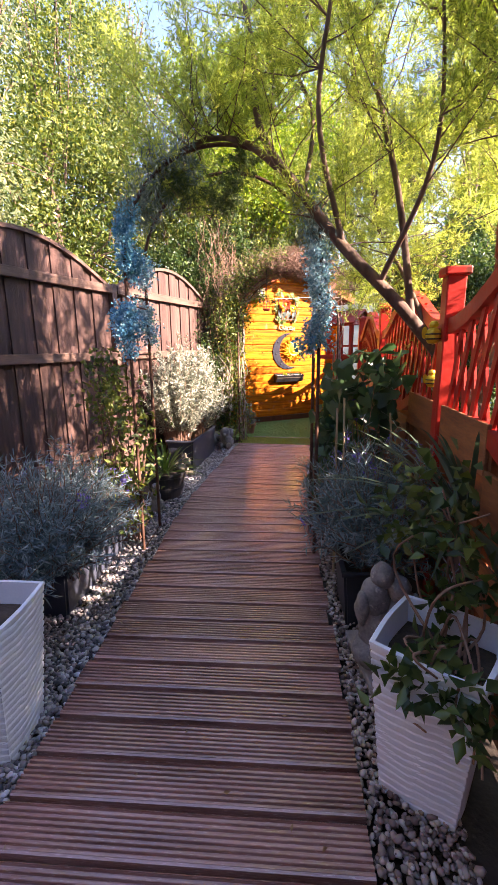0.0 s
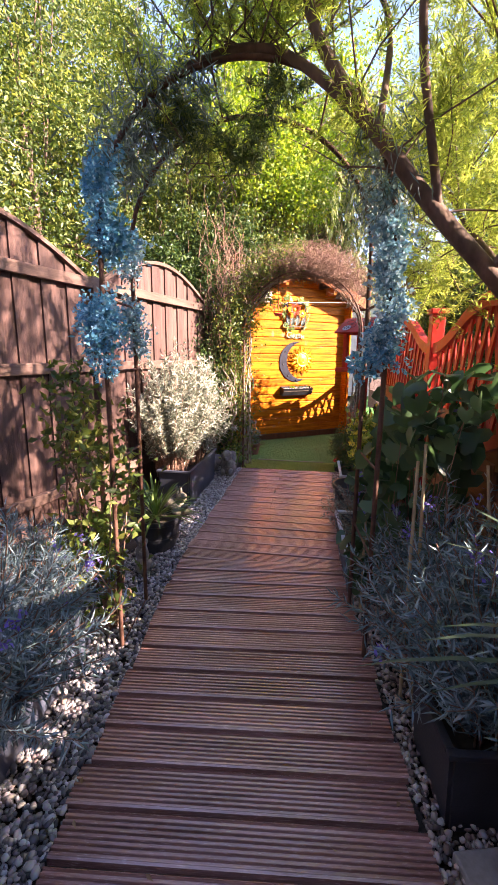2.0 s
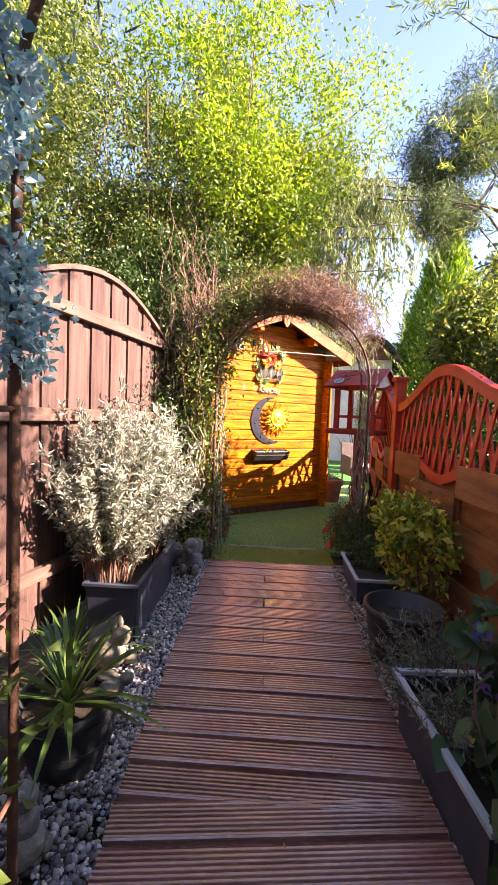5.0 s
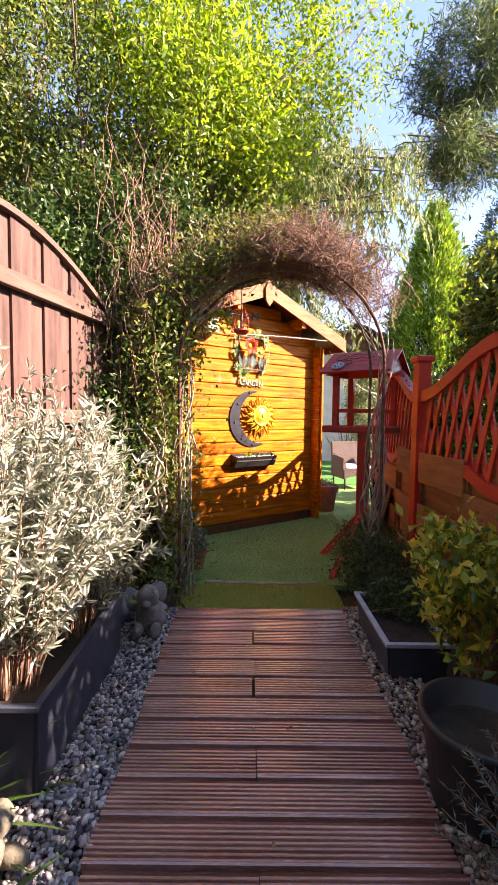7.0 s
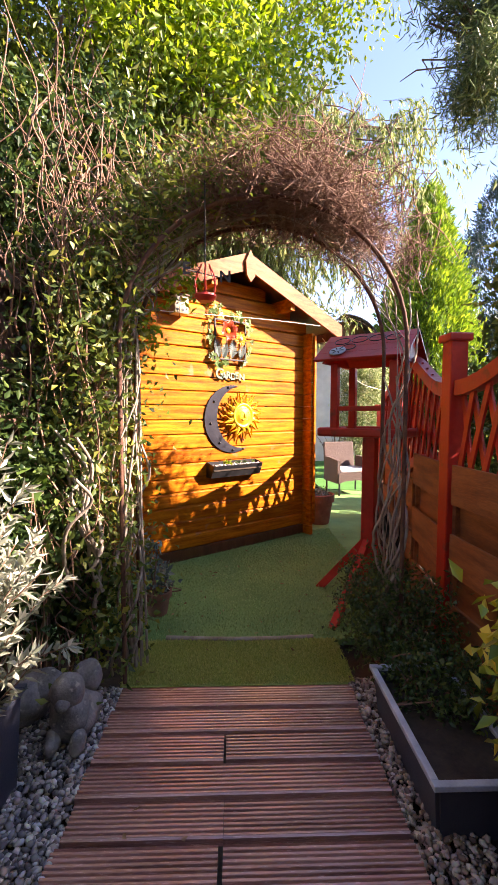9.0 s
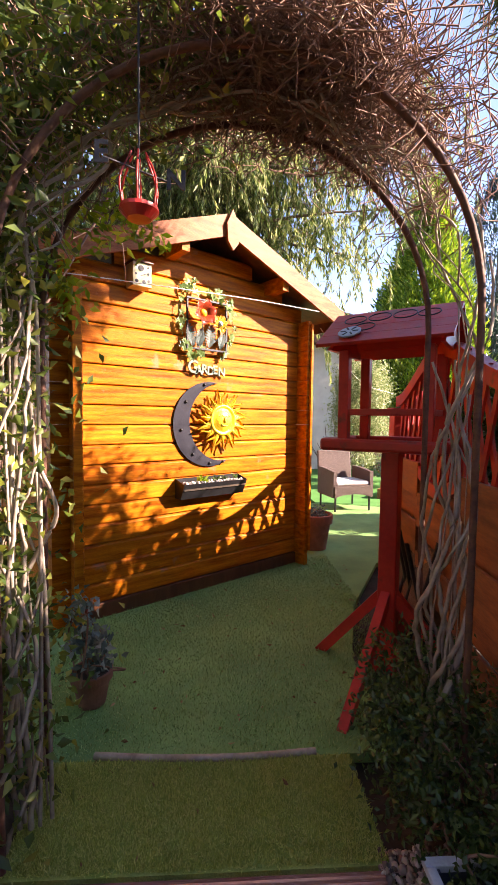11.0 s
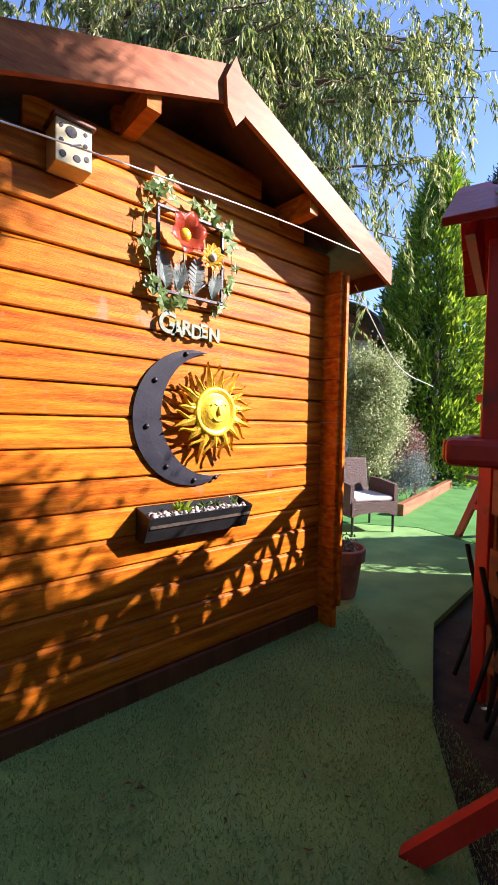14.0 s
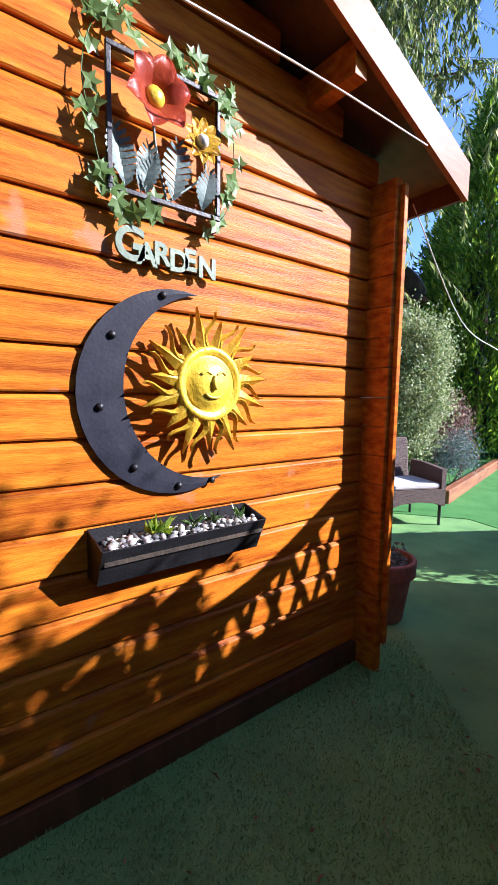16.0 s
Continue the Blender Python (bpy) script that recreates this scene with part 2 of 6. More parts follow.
def leaf_arrays(rng, P, D, L, W, fold=0.25):
    """Folded leaves: base, two sides, tip. P places, D ways, L lengths, W widths."""
    n = len(P)
    D = unit(D)
    side = unit(np.cross(D, rng.normal(size=(n, 3))))
    nor = np.cross(side, D)
    L, W = np.broadcast_to(L, n)[:, None], np.broadcast_to(W, n)[:, None]
    mid = P + D * L * 0.45
    V = np.stack([P, mid + side * W / 2 + nor * W * fold, P + D * L - nor * L * 0.12, mid - side * W / 2 + nor * W * fold], 1).reshape(-1, 3)
    k = np.arange(n)[:, None] * 4
    F = np.concatenate([k + np.array([[0, 1, 2]]), k + np.array([[0, 2, 3]])], 1).reshape(-1, 3)
    return V, F


def leaves(name, rng, P, D, L, W, material, parent=None, label="", fold=0.25):
    return raw(name, *leaf_arrays(rng, P, D, L, W, fold), material, parent, label)


def clumps(rng, blobs, per, spread):
    """Places of leaves: clumps scattered in ellipsoids (centre, radii, number of clumps), thick towards the skin. Gives places and ways."""
    P, D = [], []
    for c, r, n in blobs:
        u = unit(rng.normal(size=(n, 3)))
        k = rng.uniform(0.25, 1.0, (n, 1)) ** 0.55 * rng.uniform(0.78, 1.12, (n, 1))
        q = np.array(c) + u * k * np.array(r)
        q = np.repeat(q, per, 0)
        uu = np.repeat(u, per, 0)
        P.append(q + rng.normal(size=q.shape) * spread)
        D.append(uu * 0.5 + rng.normal(size=q.shape))
    return np.concatenate(P), np.concatenate(D)


def Q(r, s):
    """Places along the deck: r to the right of its far part's left edge, s ahead of its far end. The deck bends at s = -2.44."""
    a = radians(36.3)
    if s >= -2.44:
        return r * math.cos(a) + s * math.sin(a), -r * math.sin(a) + s * math.cos(a)
    px, py = -2.44 * math.sin(a), -2.44 * math.cos(a)
    a = radians(30.2)
    return px + r * math.cos(a) + (s + 2.44) * math.sin(a), py - r * math.sin(a) + (s + 2.44) * math.cos(a)


def Q3(r, s, z=0.0):
    return (*Q(r, s), z)


def bearing(s):
    return -36.3 if s >= -2.44 else -30.2


# ---- ground ----
g = bmesh.new()
bmesh.ops.create_grid(g, x_segments=2, y_segments=2, size=400)
ob = tagged(part("ground", g, M["ground"]), "bare brown garden soil ground", "ground", kind="structure")
ob.location.z = -0.10
g = bmesh.new()
bmesh.ops.create_grid(g, x_segments=60, y_segments=60, size=5)
for v in g.verts:
    v.co.z = 0.012 * noise.noise(v.co * 3)
ob = tagged(part("soil_bed", g, M["soil"]), "dark damp soil of the planting beds", "soil", kind="structure")
ob.matrix_basis = pose(-1.2, -2.0, -0.075, 0, 0, -33)


def sheet(name, outline, z, material, label, cat):
    bm = bmesh.new()
    bm.faces.new([bm.verts.new((x, y, 0)) for x, y in outline])
    r = bmesh.ops.extrude_face_region(bm, geom=list(bm.faces))
    bmesh.ops.translate(bm, verts=[v for v in r["geom"] if isinstance(v, bmesh.types.BMVert)], vec=(0, 0, -0.04))
    bmesh.ops.recalc_face_normals(bm, faces=bm.faces)
    o = part(name, bm, material)
    o.location.z = z
    return tagged(o, label, cat, kind="structure")


sheet("turf_mossy", [Q(-0.02, 0.005), Q(1.12, 0.005), Q(1.12, 0.43), Q(-0.02, 0.43)], -0.012, M["turf_mossy"], "mossy worn strip of artificial turf", "turf")
# right edge cut back: bare soil there also stands in for the bird table's shade
sheet("turf", [Q(-0.6, 0.436), Q(1.35, 0.436), (1.75, 0.12), (2.30, 0.52), (3.2, 0.95), (5.28, 1.2), (5.58, 2.3), (4.9, 3.2), (2.6, 4.2), (-0.6, 1.4)], -0.016, M["turf"], "dark green artificial turf with scattered leaves", "turf")
sheet("lawn", [(5.6, 2.31), (5.3, 1.2), (16, 4.2), (18, 10), (9, 9), (4.9, 3.21)], -0.014, M["lawn"], "bright green sunlit artificial lawn", "lawn")
edge = curve_pts([Q3(0.13, 0.45, -0.006), Q3(0.4, 0.425, -0.004), Q3(0.7, 0.42, -0.004), Q3(0.99, 0.44, -0.006)], 8)
tagged(tubes("edging", [(edge, 0.014, 0.014)], M["vine"]), "pale bent edging strip across the turf", "edging", kind="structure")

# ---- deck: grooved boards ----
PITCH = 0.152
deck = thing("deck", Q3(0.5, -2.0), "dark brown grooved timber boardwalk", "boardwalk", kind="structure")


def board_mesh(w, width, seed):
    rng = np.random.default_rng(seed)
    n = 7
    prof = [(0.0, -0.030)]
    m0 = (width - 0.012) / n
    y = 0.006
    prof.append((0.0, -0.004))
    for i in range(n):
        prof += [(y + 0.0005, -0.0015), (y + m0 * 0.10, 0.0), (y + m0 * 0.48, 0.0), (y + m0 * 0.56, -0.002), (y + m0 * 0.60, -0.010), (y + m0 * 0.96, -0.010)]
        y += m0
    prof += [(width - 0.005, 0.0), (width, -0.004), (width, -0.028)]
    bm = bmesh.new()
    rows = [[bm.verts.new((x, yy, z)) for yy, z in prof] for x in (0.0, w)]
    for i in range(len(prof) - 1):
        bm.faces.new((rows[0][i], rows[1][i], rows[1][i + 1], rows[0][i + 1]))
    bm.faces.new(rows[0][::-1])
    bm.faces.new(rows[1])
    bmesh.ops.recalc_face_normals(bm, faces=bm.faces)
    me = bpy.data.meshes.new("deck_board")
    bm.to_mesh(me)
    bm.free()
    me.materials.append(M["deck"])
    return me


rng = np.random.default_rng(5)
BOARD = board_mesh(1.09, PITCH - 0.017, 1)
HALF_A, HALF_B = board_mesh(0.497, PITCH - 0.017, 2), board_mesh(0.583, PITCH - 0.017, 3)


def lay_board(mesh, r, s, turn=0.0):
    o = new("deck_board", mesh)
    o.parent = deck
    x, y = Q(r, s)
    o.matrix_parent_inverse = deck.matrix_basis.inverted()
    o.matrix_basis = pose(x, y, rng.uniform(-0.002, 0.002), 0, 0, bearing(s) + turn + rng.uniform(-0.15, 0.15))


s = -PITCH
k = 0
while s > -2.44 - 0.03:
    if k in (2, 4, 5, 8, 11):
        lay_board(HALF_A, -0.005 + rng.uniform(-0.008, 0.008), max(s, -2.439))
        lay_board(HALF_B, 0.500, max(s, -2.439))
    else:
        lay_board(BOARD, -0.005 + rng.uniform(-0.01, 0.01), max(s, -2.439))
    s -= PITCH
    k += 1
s = -2.60
while s > -8.4:
    lay_board(BOARD, -0.005 + rng.uniform(-0.01, 0.01), s)
    s -= PITCH
o = part("joist", boxed(0.0, 1.08, -8.3, 0.0, -0.06, -0.032, None), M["soil"], deck, "dark earth and joists under the boards")
o.matrix_parent_inverse = deck.matrix_basis.inverted()
o.matrix_basis = pose(*Q(0, -0.0), 0, 0, 0, -33.5)

# ---- gravel ----
ico = bmesh.new()
bmesh.ops.create_icosphere(ico, subdivisions=1, radius=1.0)
IV = np.array([v.co[:] for v in ico.verts])
IF = np.array([[v.index for v in f.verts] for f in ico.faces])
ico.free()


def stones(name, rng, P, size, material, label):
    n = len(P)
    sc = rng.uniform(0.6, 1.3, (n, 1)) * size * np.array([[1.0, 0.75, 0.55]]) * rng.uniform(0.75, 1.25, (n, 3))
    v = IV[None] * sc[:, None, :] * rng.uniform(0.85, 1.15, (n, len(IV), 1))
    a = rng.uniform(0, 2 * np.pi, n)
    t = rng.normal(0, 0.5, n)
    ca, sa, ct, st = np.cos(a), np.sin(a), np.cos(t), np.sin(t)
    x, y, z = v[..., 0], v[..., 1], v[..., 2]
    x, z = x * ct[:, None] - z * st[:, None], x * st[:, None] + z * ct[:, None]
    v = np.stack([x * ca[:, None] - y * sa[:, None], x * sa[:, None] + y * ca[:, None], z], -1) + P[:, None, :]
    f = IF[None] + (np.arange(n) * len(IV))[:, None, None]
    return raw(name, v.reshape(-1, 3), f.reshape(-1, 3), material, None, "", True)


def stone_material(name, ramp_cols):
    m, t, b = nodes_of(name)
    n, l = t.nodes, t.links
    geo = n.new("ShaderNodeNewGeometry")
    ramp = n.new("ShaderNodeValToRGB")
    e = ramp.color_ramp.elements
    while len(e) < len(ramp_cols):
        e.new(0.5)
    for i, c_ in enumerate(ramp_cols):
        e[i].position = i / (len(ramp_cols) - 1)
        e[i].color = (*c_, 1)
    l.new(geo.outputs["Random Per Island"], ramp.inputs[0])
    nz = n.new("ShaderNodeTexNoise")
    nz.inputs["Scale"].default_value = 90
    co = n.new("ShaderNodeTexCoord")
    l.new(co.outputs["Object"], nz.inputs["Vector"])
    mx = n.new("ShaderNodeMix")
    mx.data_type = "RGBA"
    mx.blend_type = "MULTIPLY"
    mx.inputs["Factor"].default_value = 0.5
    l.new(ramp.outputs[0], mx.inputs["A"])
    l.new(nz.outputs["Color"], mx.inputs["B"])
    l.new(mx.outputs["Result"], b.inputs["Base Color"])
    b.inputs["Roughness"].default_value = 0.65
    bp = n.new("ShaderNodeBump")
    bp.inputs["Strength"].default_value = 0.3
    bp.inputs["Distance"].default_value = 0.004
    l.new(nz.outputs["Fac"], bp.inputs["Height"])
    l.new(bp.outputs[0], b.inputs["Normal"])
    return m


M["gravel"] = stone_material("gravel_stones", [(0.05, 0.05, 0.06), (0.20, 0.19, 0.21), (0.40, 0.37, 0.38), (0.80, 0.79, 0.80), (0.30, 0.22, 0.20)])
M["gravel_warm"] = stone_material("gravel_stones_warm", [(0.09, 0.06, 0.055), (0.32, 0.22, 0.19), (0.56, 0.44, 0.37), (0.76, 0.68, 0.62), (0.26, 0.15, 0.12)])


def strip(rng, r0, r1, s0, s1, n, z=-0.035):
    r, s_ = rng.uniform(r0, r1, n), rng.uniform(s0, s1, n)
    return np.array([Q3(a_, b_, z) for a_, b_ in zip(r, s_)]) + np.stack([np.zeros(n), np.zeros(n), rng.uniform(0, 0.03, n)], 1)


rng = np.random.default_rng(11)
P = np.concatenate([strip(rng, -0.42, -0.005, -7.6, -2.4, 15500), strip(rng, -0.36, -0.005, -2.4, 0.0, 8500)])
tagged(stones("gravel_bed", rng, P, 0.0135, M["gravel"], ""), "grey and white gravel beside the boardwalk", "gravel", kind="stuff")
P = np.concatenate([strip(rng, 1.09, 1.36, -7.6, -2.4, 8000), strip(rng, 1.09, 1.32, -2.4, 0.05, 4600)])
tagged(stones("gravel_bed", rng, P, 0.013, M["gravel_warm"], ""), "pinkish beige gravel beside the boardwalk", "gravel", kind="stuff")


# ---- log cabin ----
SX0, SX1, SY, APX = 0.64, 2.67, 1.44, 1.68
RISE = 0.38
cabin = thing("log_cabin", (APX, SY, -0.02), "orange-brown stained log cabin shed with a gabled roof", "shed")


def roof_z(x, top=2.71):
    return top - abs(x - APX) * RISE


def attach(o, parent):
    o.parent = parent
    o.matrix_parent_inverse = parent.matrix_basis.inverted()
    return o


LOG = 0.1295
rngl = np.random.default_rng(3)
z = -0.045
i = 0
while z < 2.62:
    top = z + LOG
    # log between the eaves' slopes
    lim = 9.0
    if top > 2.10:
        lim = max(0.0, (2.57 - z) / RISE)
    x0, x1 = max(SX0 - 0.11, APX - lim), min(SX1 - 0.002, APX + lim)
    if x1 - x0 > 0.15:
        y0 = SY
        prof = [(y0 + 0.004, z + 0.002), (y0, z + 0.007), (y0, top - 0.019), (y0 + 0.003, top - 0.014), (y0 + 0.014, top - 0.004), (y0 + 0.016, top - 0.001), (y0 + 0.045, top - 0.001), (y0 + 0.045, z + 0.002)]
        bm = bmesh.new()
        ra = [bm.verts.new((x0, yy, zz)) for yy, zz in prof]
        hi = 0.0
        rb = [bm.verts.new((x1, yy, zz)) for yy, zz in prof]
        nn = len(prof)
        bm.faces.new(ra)
        bm.faces.new(rb[::-1])
        for q in range(nn):
            bm.faces.new((ra[q], rb[q], rb[(q + 1) % nn], ra[(q + 1) % nn]))
        bmesh.ops.recalc_face_normals(bm, faces=bm.faces)
        attach(part("log", bm, M["log"]), cabin)
    z = top
    i += 1
# side walls run through the corners; their log ends show
for nm, xa, xb in (("side_wall", SX0, SX0 + 0.045), ("side_wall", SX1 - 0.045, SX1)):
    side = attach(part(nm, boxed(xa + 0.004, xb - 0.004, SY + 0.045, 3.7, -0.04, 2.2), M["log"]), cabin)
    z = -0.045
    while z < 2.12:
        attach(part("log_end", boxed(xa, xb, SY - 0.125, SY + 0.2, z + 0.001, z + LOG - 0.001, None, 0.004), M["log"]), cabin)
        z += LOG
attach(part("corner_trim", boxed(SX1 - 0.020, SX1 + 0.006, SY - 0.150, SY - 0.127, 0.12, 2.13, None, 0.003), M["log"]), cabin)
attach(part("corner_trim", boxed(SX0 - 0.022, SX0 + 0.03, SY - 0.150, SY - 0.127, 0.0, 2.13, None, 0.003), M["log"]), cabin)
attach(part("back_wall", boxed(SX0, SX1, 3.66, 3.70, -0.04, 2.2), M["log"]), cabin)
attach(part("bearer", boxed(SX0 - 0.02, SX1 + 0.02, SY - 0.018, SY + 0.05, -0.05, 0.080, None, 0.004), M["log_dark"]), cabin)
# roof: two slabs, barge boards, finial
RY0, RY1 = 1.20, 3.9
for sg in (-1, 1):
    xe = APX + sg * 1.27
    slab = prism([(APX, 2.705), (xe, 2.705 - 1.27 * RISE), (xe, 2.670 - 1.27 * RISE), (APX, 2.670)], RY0 + 0.02, RY1)
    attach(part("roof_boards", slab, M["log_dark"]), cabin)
    felt = prism([(APX, 2.722), (xe + sg * 0.01, 2.722 - 1.28 * RISE), (xe + sg * 0.01, 2.708 - 1.28 * RISE), (APX, 2.708)], RY0 + 0.005, RY1 + 0.02)
    attach(part("roof_felt", felt, M["felt"]), cabin)
    barge = prism([(APX + sg * 0.003, 2.735), (xe, 2.735 - 1.27 * RISE), (xe, 2.585 - 1.27 * RISE), (APX + sg * 0.003, 2.585)], RY0 - 0.02, RY0 + 0.003)
    attach(part("barge_board", barge, M["fascia"]), cabin)
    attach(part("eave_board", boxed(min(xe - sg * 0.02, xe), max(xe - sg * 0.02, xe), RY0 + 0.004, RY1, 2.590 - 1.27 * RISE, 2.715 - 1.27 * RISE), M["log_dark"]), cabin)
fin = prism([(APX - 0.005, 2.755), (APX + 0.055, 2.65), (APX + 0.045, 2.53), (APX, 2.475), (APX - 0.045, 2.53), (APX - 0.055, 2.65)], RY0 - 0.045, RY0 - 0.021)
attach(part("finial", fin, M["fascia"]), cabin)
for xx in (1.33, 2.25):
    attach(part("purlin", boxed(xx - 0.03, xx + 0.03, RY0 + 0.012, SY + 0.1, roof_z(xx) - 0.175, roof_z(xx) - 0.06), M["log"]), cabin)

# ---- left fence: arched panels ----
FE = (-0.304, 0.397)
FB = radians(48)


def fence_panel(at, width, label):
    p = thing("close_board_fence", at, label, "fence", "arched fence panels", turn=90 - 48)
    n = 17
    w = width / n
    rngf = np.random.default_rng(int(abs(at[0]) * 100))
    for i in range(n):
        x0 = -width + i * w
        xm = x0 + w / 2 + width / 2
        top0 = 1.93 + 0.31 * math.cos(math.pi * (x0 + width / 2) / width) ** 1.0
        top1 = 1.93 + 0.31 * math.cos(math.pi * (x0 + w + width / 2) / width)
        yy = 0.0 if i % 2 else 0.016
        bm = prism([(x0 - 0.008, 0.03), (x0 + w + 0.008, 0.03), (x0 + w + 0.008, top1), (x0 - 0.008, top0)], yy - 0.006, yy + 0.006)
        part("fence_board", bm, M["fence"], p)
    for z0, h in ((1.88, 0.075), (1.25, 0.075), (0.35, 0.075)):
        part("fence_rail", boxed(-width, 0, -0.048, -0.008, z0, z0 + h, None, 0.004), M["fence_rail"], p)
    cap = []
    top = [(-width + width * k / 24, 1.945 + 0.31 * math.cos(math.pi * (-0.5 + k / 24))) for k in range(25)]
    bm = prism(top + [(x, z_ - 0.03) for x, z_ in top[::-1]], -0.03, 0.03)
    part("arched_cap", bm, M["fence_rail"], p)
    part("fence_post", boxed(0.0, 0.07, -0.045, 0.045, -0.05, 1.97, None, 0.005), M["fence_rail"], p)
    return p


for k in range(4):
    d = -2.03 * k
    fence_panel((FE[0] + d * math.sin(FB), FE[1] + d * math.cos(FB), -0.02), 1.95, "weathered brown arched close-board fence panel")

# ---- plain unseen wall added behind the path's start, to close and shade it ----
o = tagged(part("wall_house", boxed(-4.5, 4.5, -0.3, 0.0, -0.1, 6.0), surf("rough_render", (0.20, 0.17, 0.15), (0.30, 0.26, 0.23), 4, 0.9, 0.3, 90)), "plain unseen wall added to shade the path start", "wall", kind="structure")
o.matrix_basis = pose(*Q3(0.5, -8.45), 0, 0, -30.2)

# ---- red fence ----
NB = radians(33.3)
POSTS = [(-2.69, -7.04), (-1.67, -5.49), (-0.65, -3.94), (0.365, -2.395), (1.46, -0.82), (2.69, 0.46), (4.45, 0.98)]


def red_post(x, y, h=1.72):
    p = thing("fence_post", (x, y, -0.05), "red painted square timber fence post with a cap", "fence post", "red fence posts", turn=-33)
    part("shaft", boxed(-0.045, 0.045, -0.045, 0.045, 0, h, None, 0.006), M["red"], p)
    part("cap", boxed(-0.062, 0.062, -0.062, 0.062, h, h + 0.04, None, 0.008), M["red"], p)
    return p


def bell(u):
    return 0.5 - 0.5 * math.cos(2 * math.pi * u)


def red_panel(a, b, lift=0.20):
    L = math.dist(a, b) - 0.11
    ang = math.degrees(math.atan2(b[1] - a[1], b[0] - a[0]))
    ux, uy = (b[0] - a[0]) / math.dist(a, b), (b[1] - a[1]) / math.dist(a, b)
    at = (a[0] + ux * 0.055, a[1] + uy * 0.055, -0.05)
    p = thing("lattice_fence", at, "red painted lattice fence panel with a wavy top rail", "fence panel", "red lattice panels", turn=ang)
    n = 20
    top = [(L * k / n, 1.32 + lift + (0.30 - 0.3 * lift) * bell(k / n)) for k in range(n + 1)]
    part("top_rail", prism(top + [(x, z_ - 0.075) for x, z_ in top[::-1]], -0.03, 0.03), M["red"], p)
    bot = [(L * k / n, 1.05 - 0.05 * math.cos(4 * math.pi * k / n)) for k in range(n + 1)]
    part("bottom_rail", prism(bot + [(x, z_ - 0.07) for x, z_ in bot[::-1]], -0.028, 0.028), M["red"], p)
    for layer, (lean, m_) in enumerate(((0.32, 15), (-0.32, 15))):
        for k in range(m_):
            u = (k + 0.5) / m_
            x = L * u
            zb, zt = 1.0, 1.28 + lift + (0.30 - 0.3 * lift) * bell(u)
            dx = lean * (zt - zb)
            x2 = min(max(x + dx - 0.5 * dx, 0.02), L - 0.02)
            x = min(max(x - 0.5 * dx, 0.02), L - 0.02)
            bm = prism([(x - 0.017, zb), (x + 0.017, zb), (x2 + 0.017, zt), (x2 - 0.017, zt)], -0.012 + layer * 0.012, 0.0 + layer * 0.012)
            part("slat", bm, M["red"], p)
    w = thing("timber_wall", at, "stacked orange-brown timber boards under the lattice", "retaining boards", "timber boards", turn=ang)
    seg = L / 3
    for k in range(6):
        z0 = k * 0.178
        for q in range(3):
            yy = 0.022 if (k + q) % 2 else -0.022
            part("plank", boxed(q * seg + 0.004, (q + 1) * seg - 0.004, yy - 0.009, yy + 0.009, z0, z0 + 0.205, None, 0.004), M["sleeper"], w)
    for q in range(4):
        part("batten", boxed(q * seg - (0.05 if q == 0 else 0.02), q * seg + (0.05 if q == 3 else 0.02), -0.012, 0.012, 0.0, 1.02), M["sleeper"], w)


for q in POSTS[1:]:
    red_post(*q, 1.40 if q[0] > 2 else 1.72)
for q, q2 in zip(POSTS[1:], POSTS[2:]):
    red_panel(q, q2, 0.0 if q[0] > 2 else 0.20)


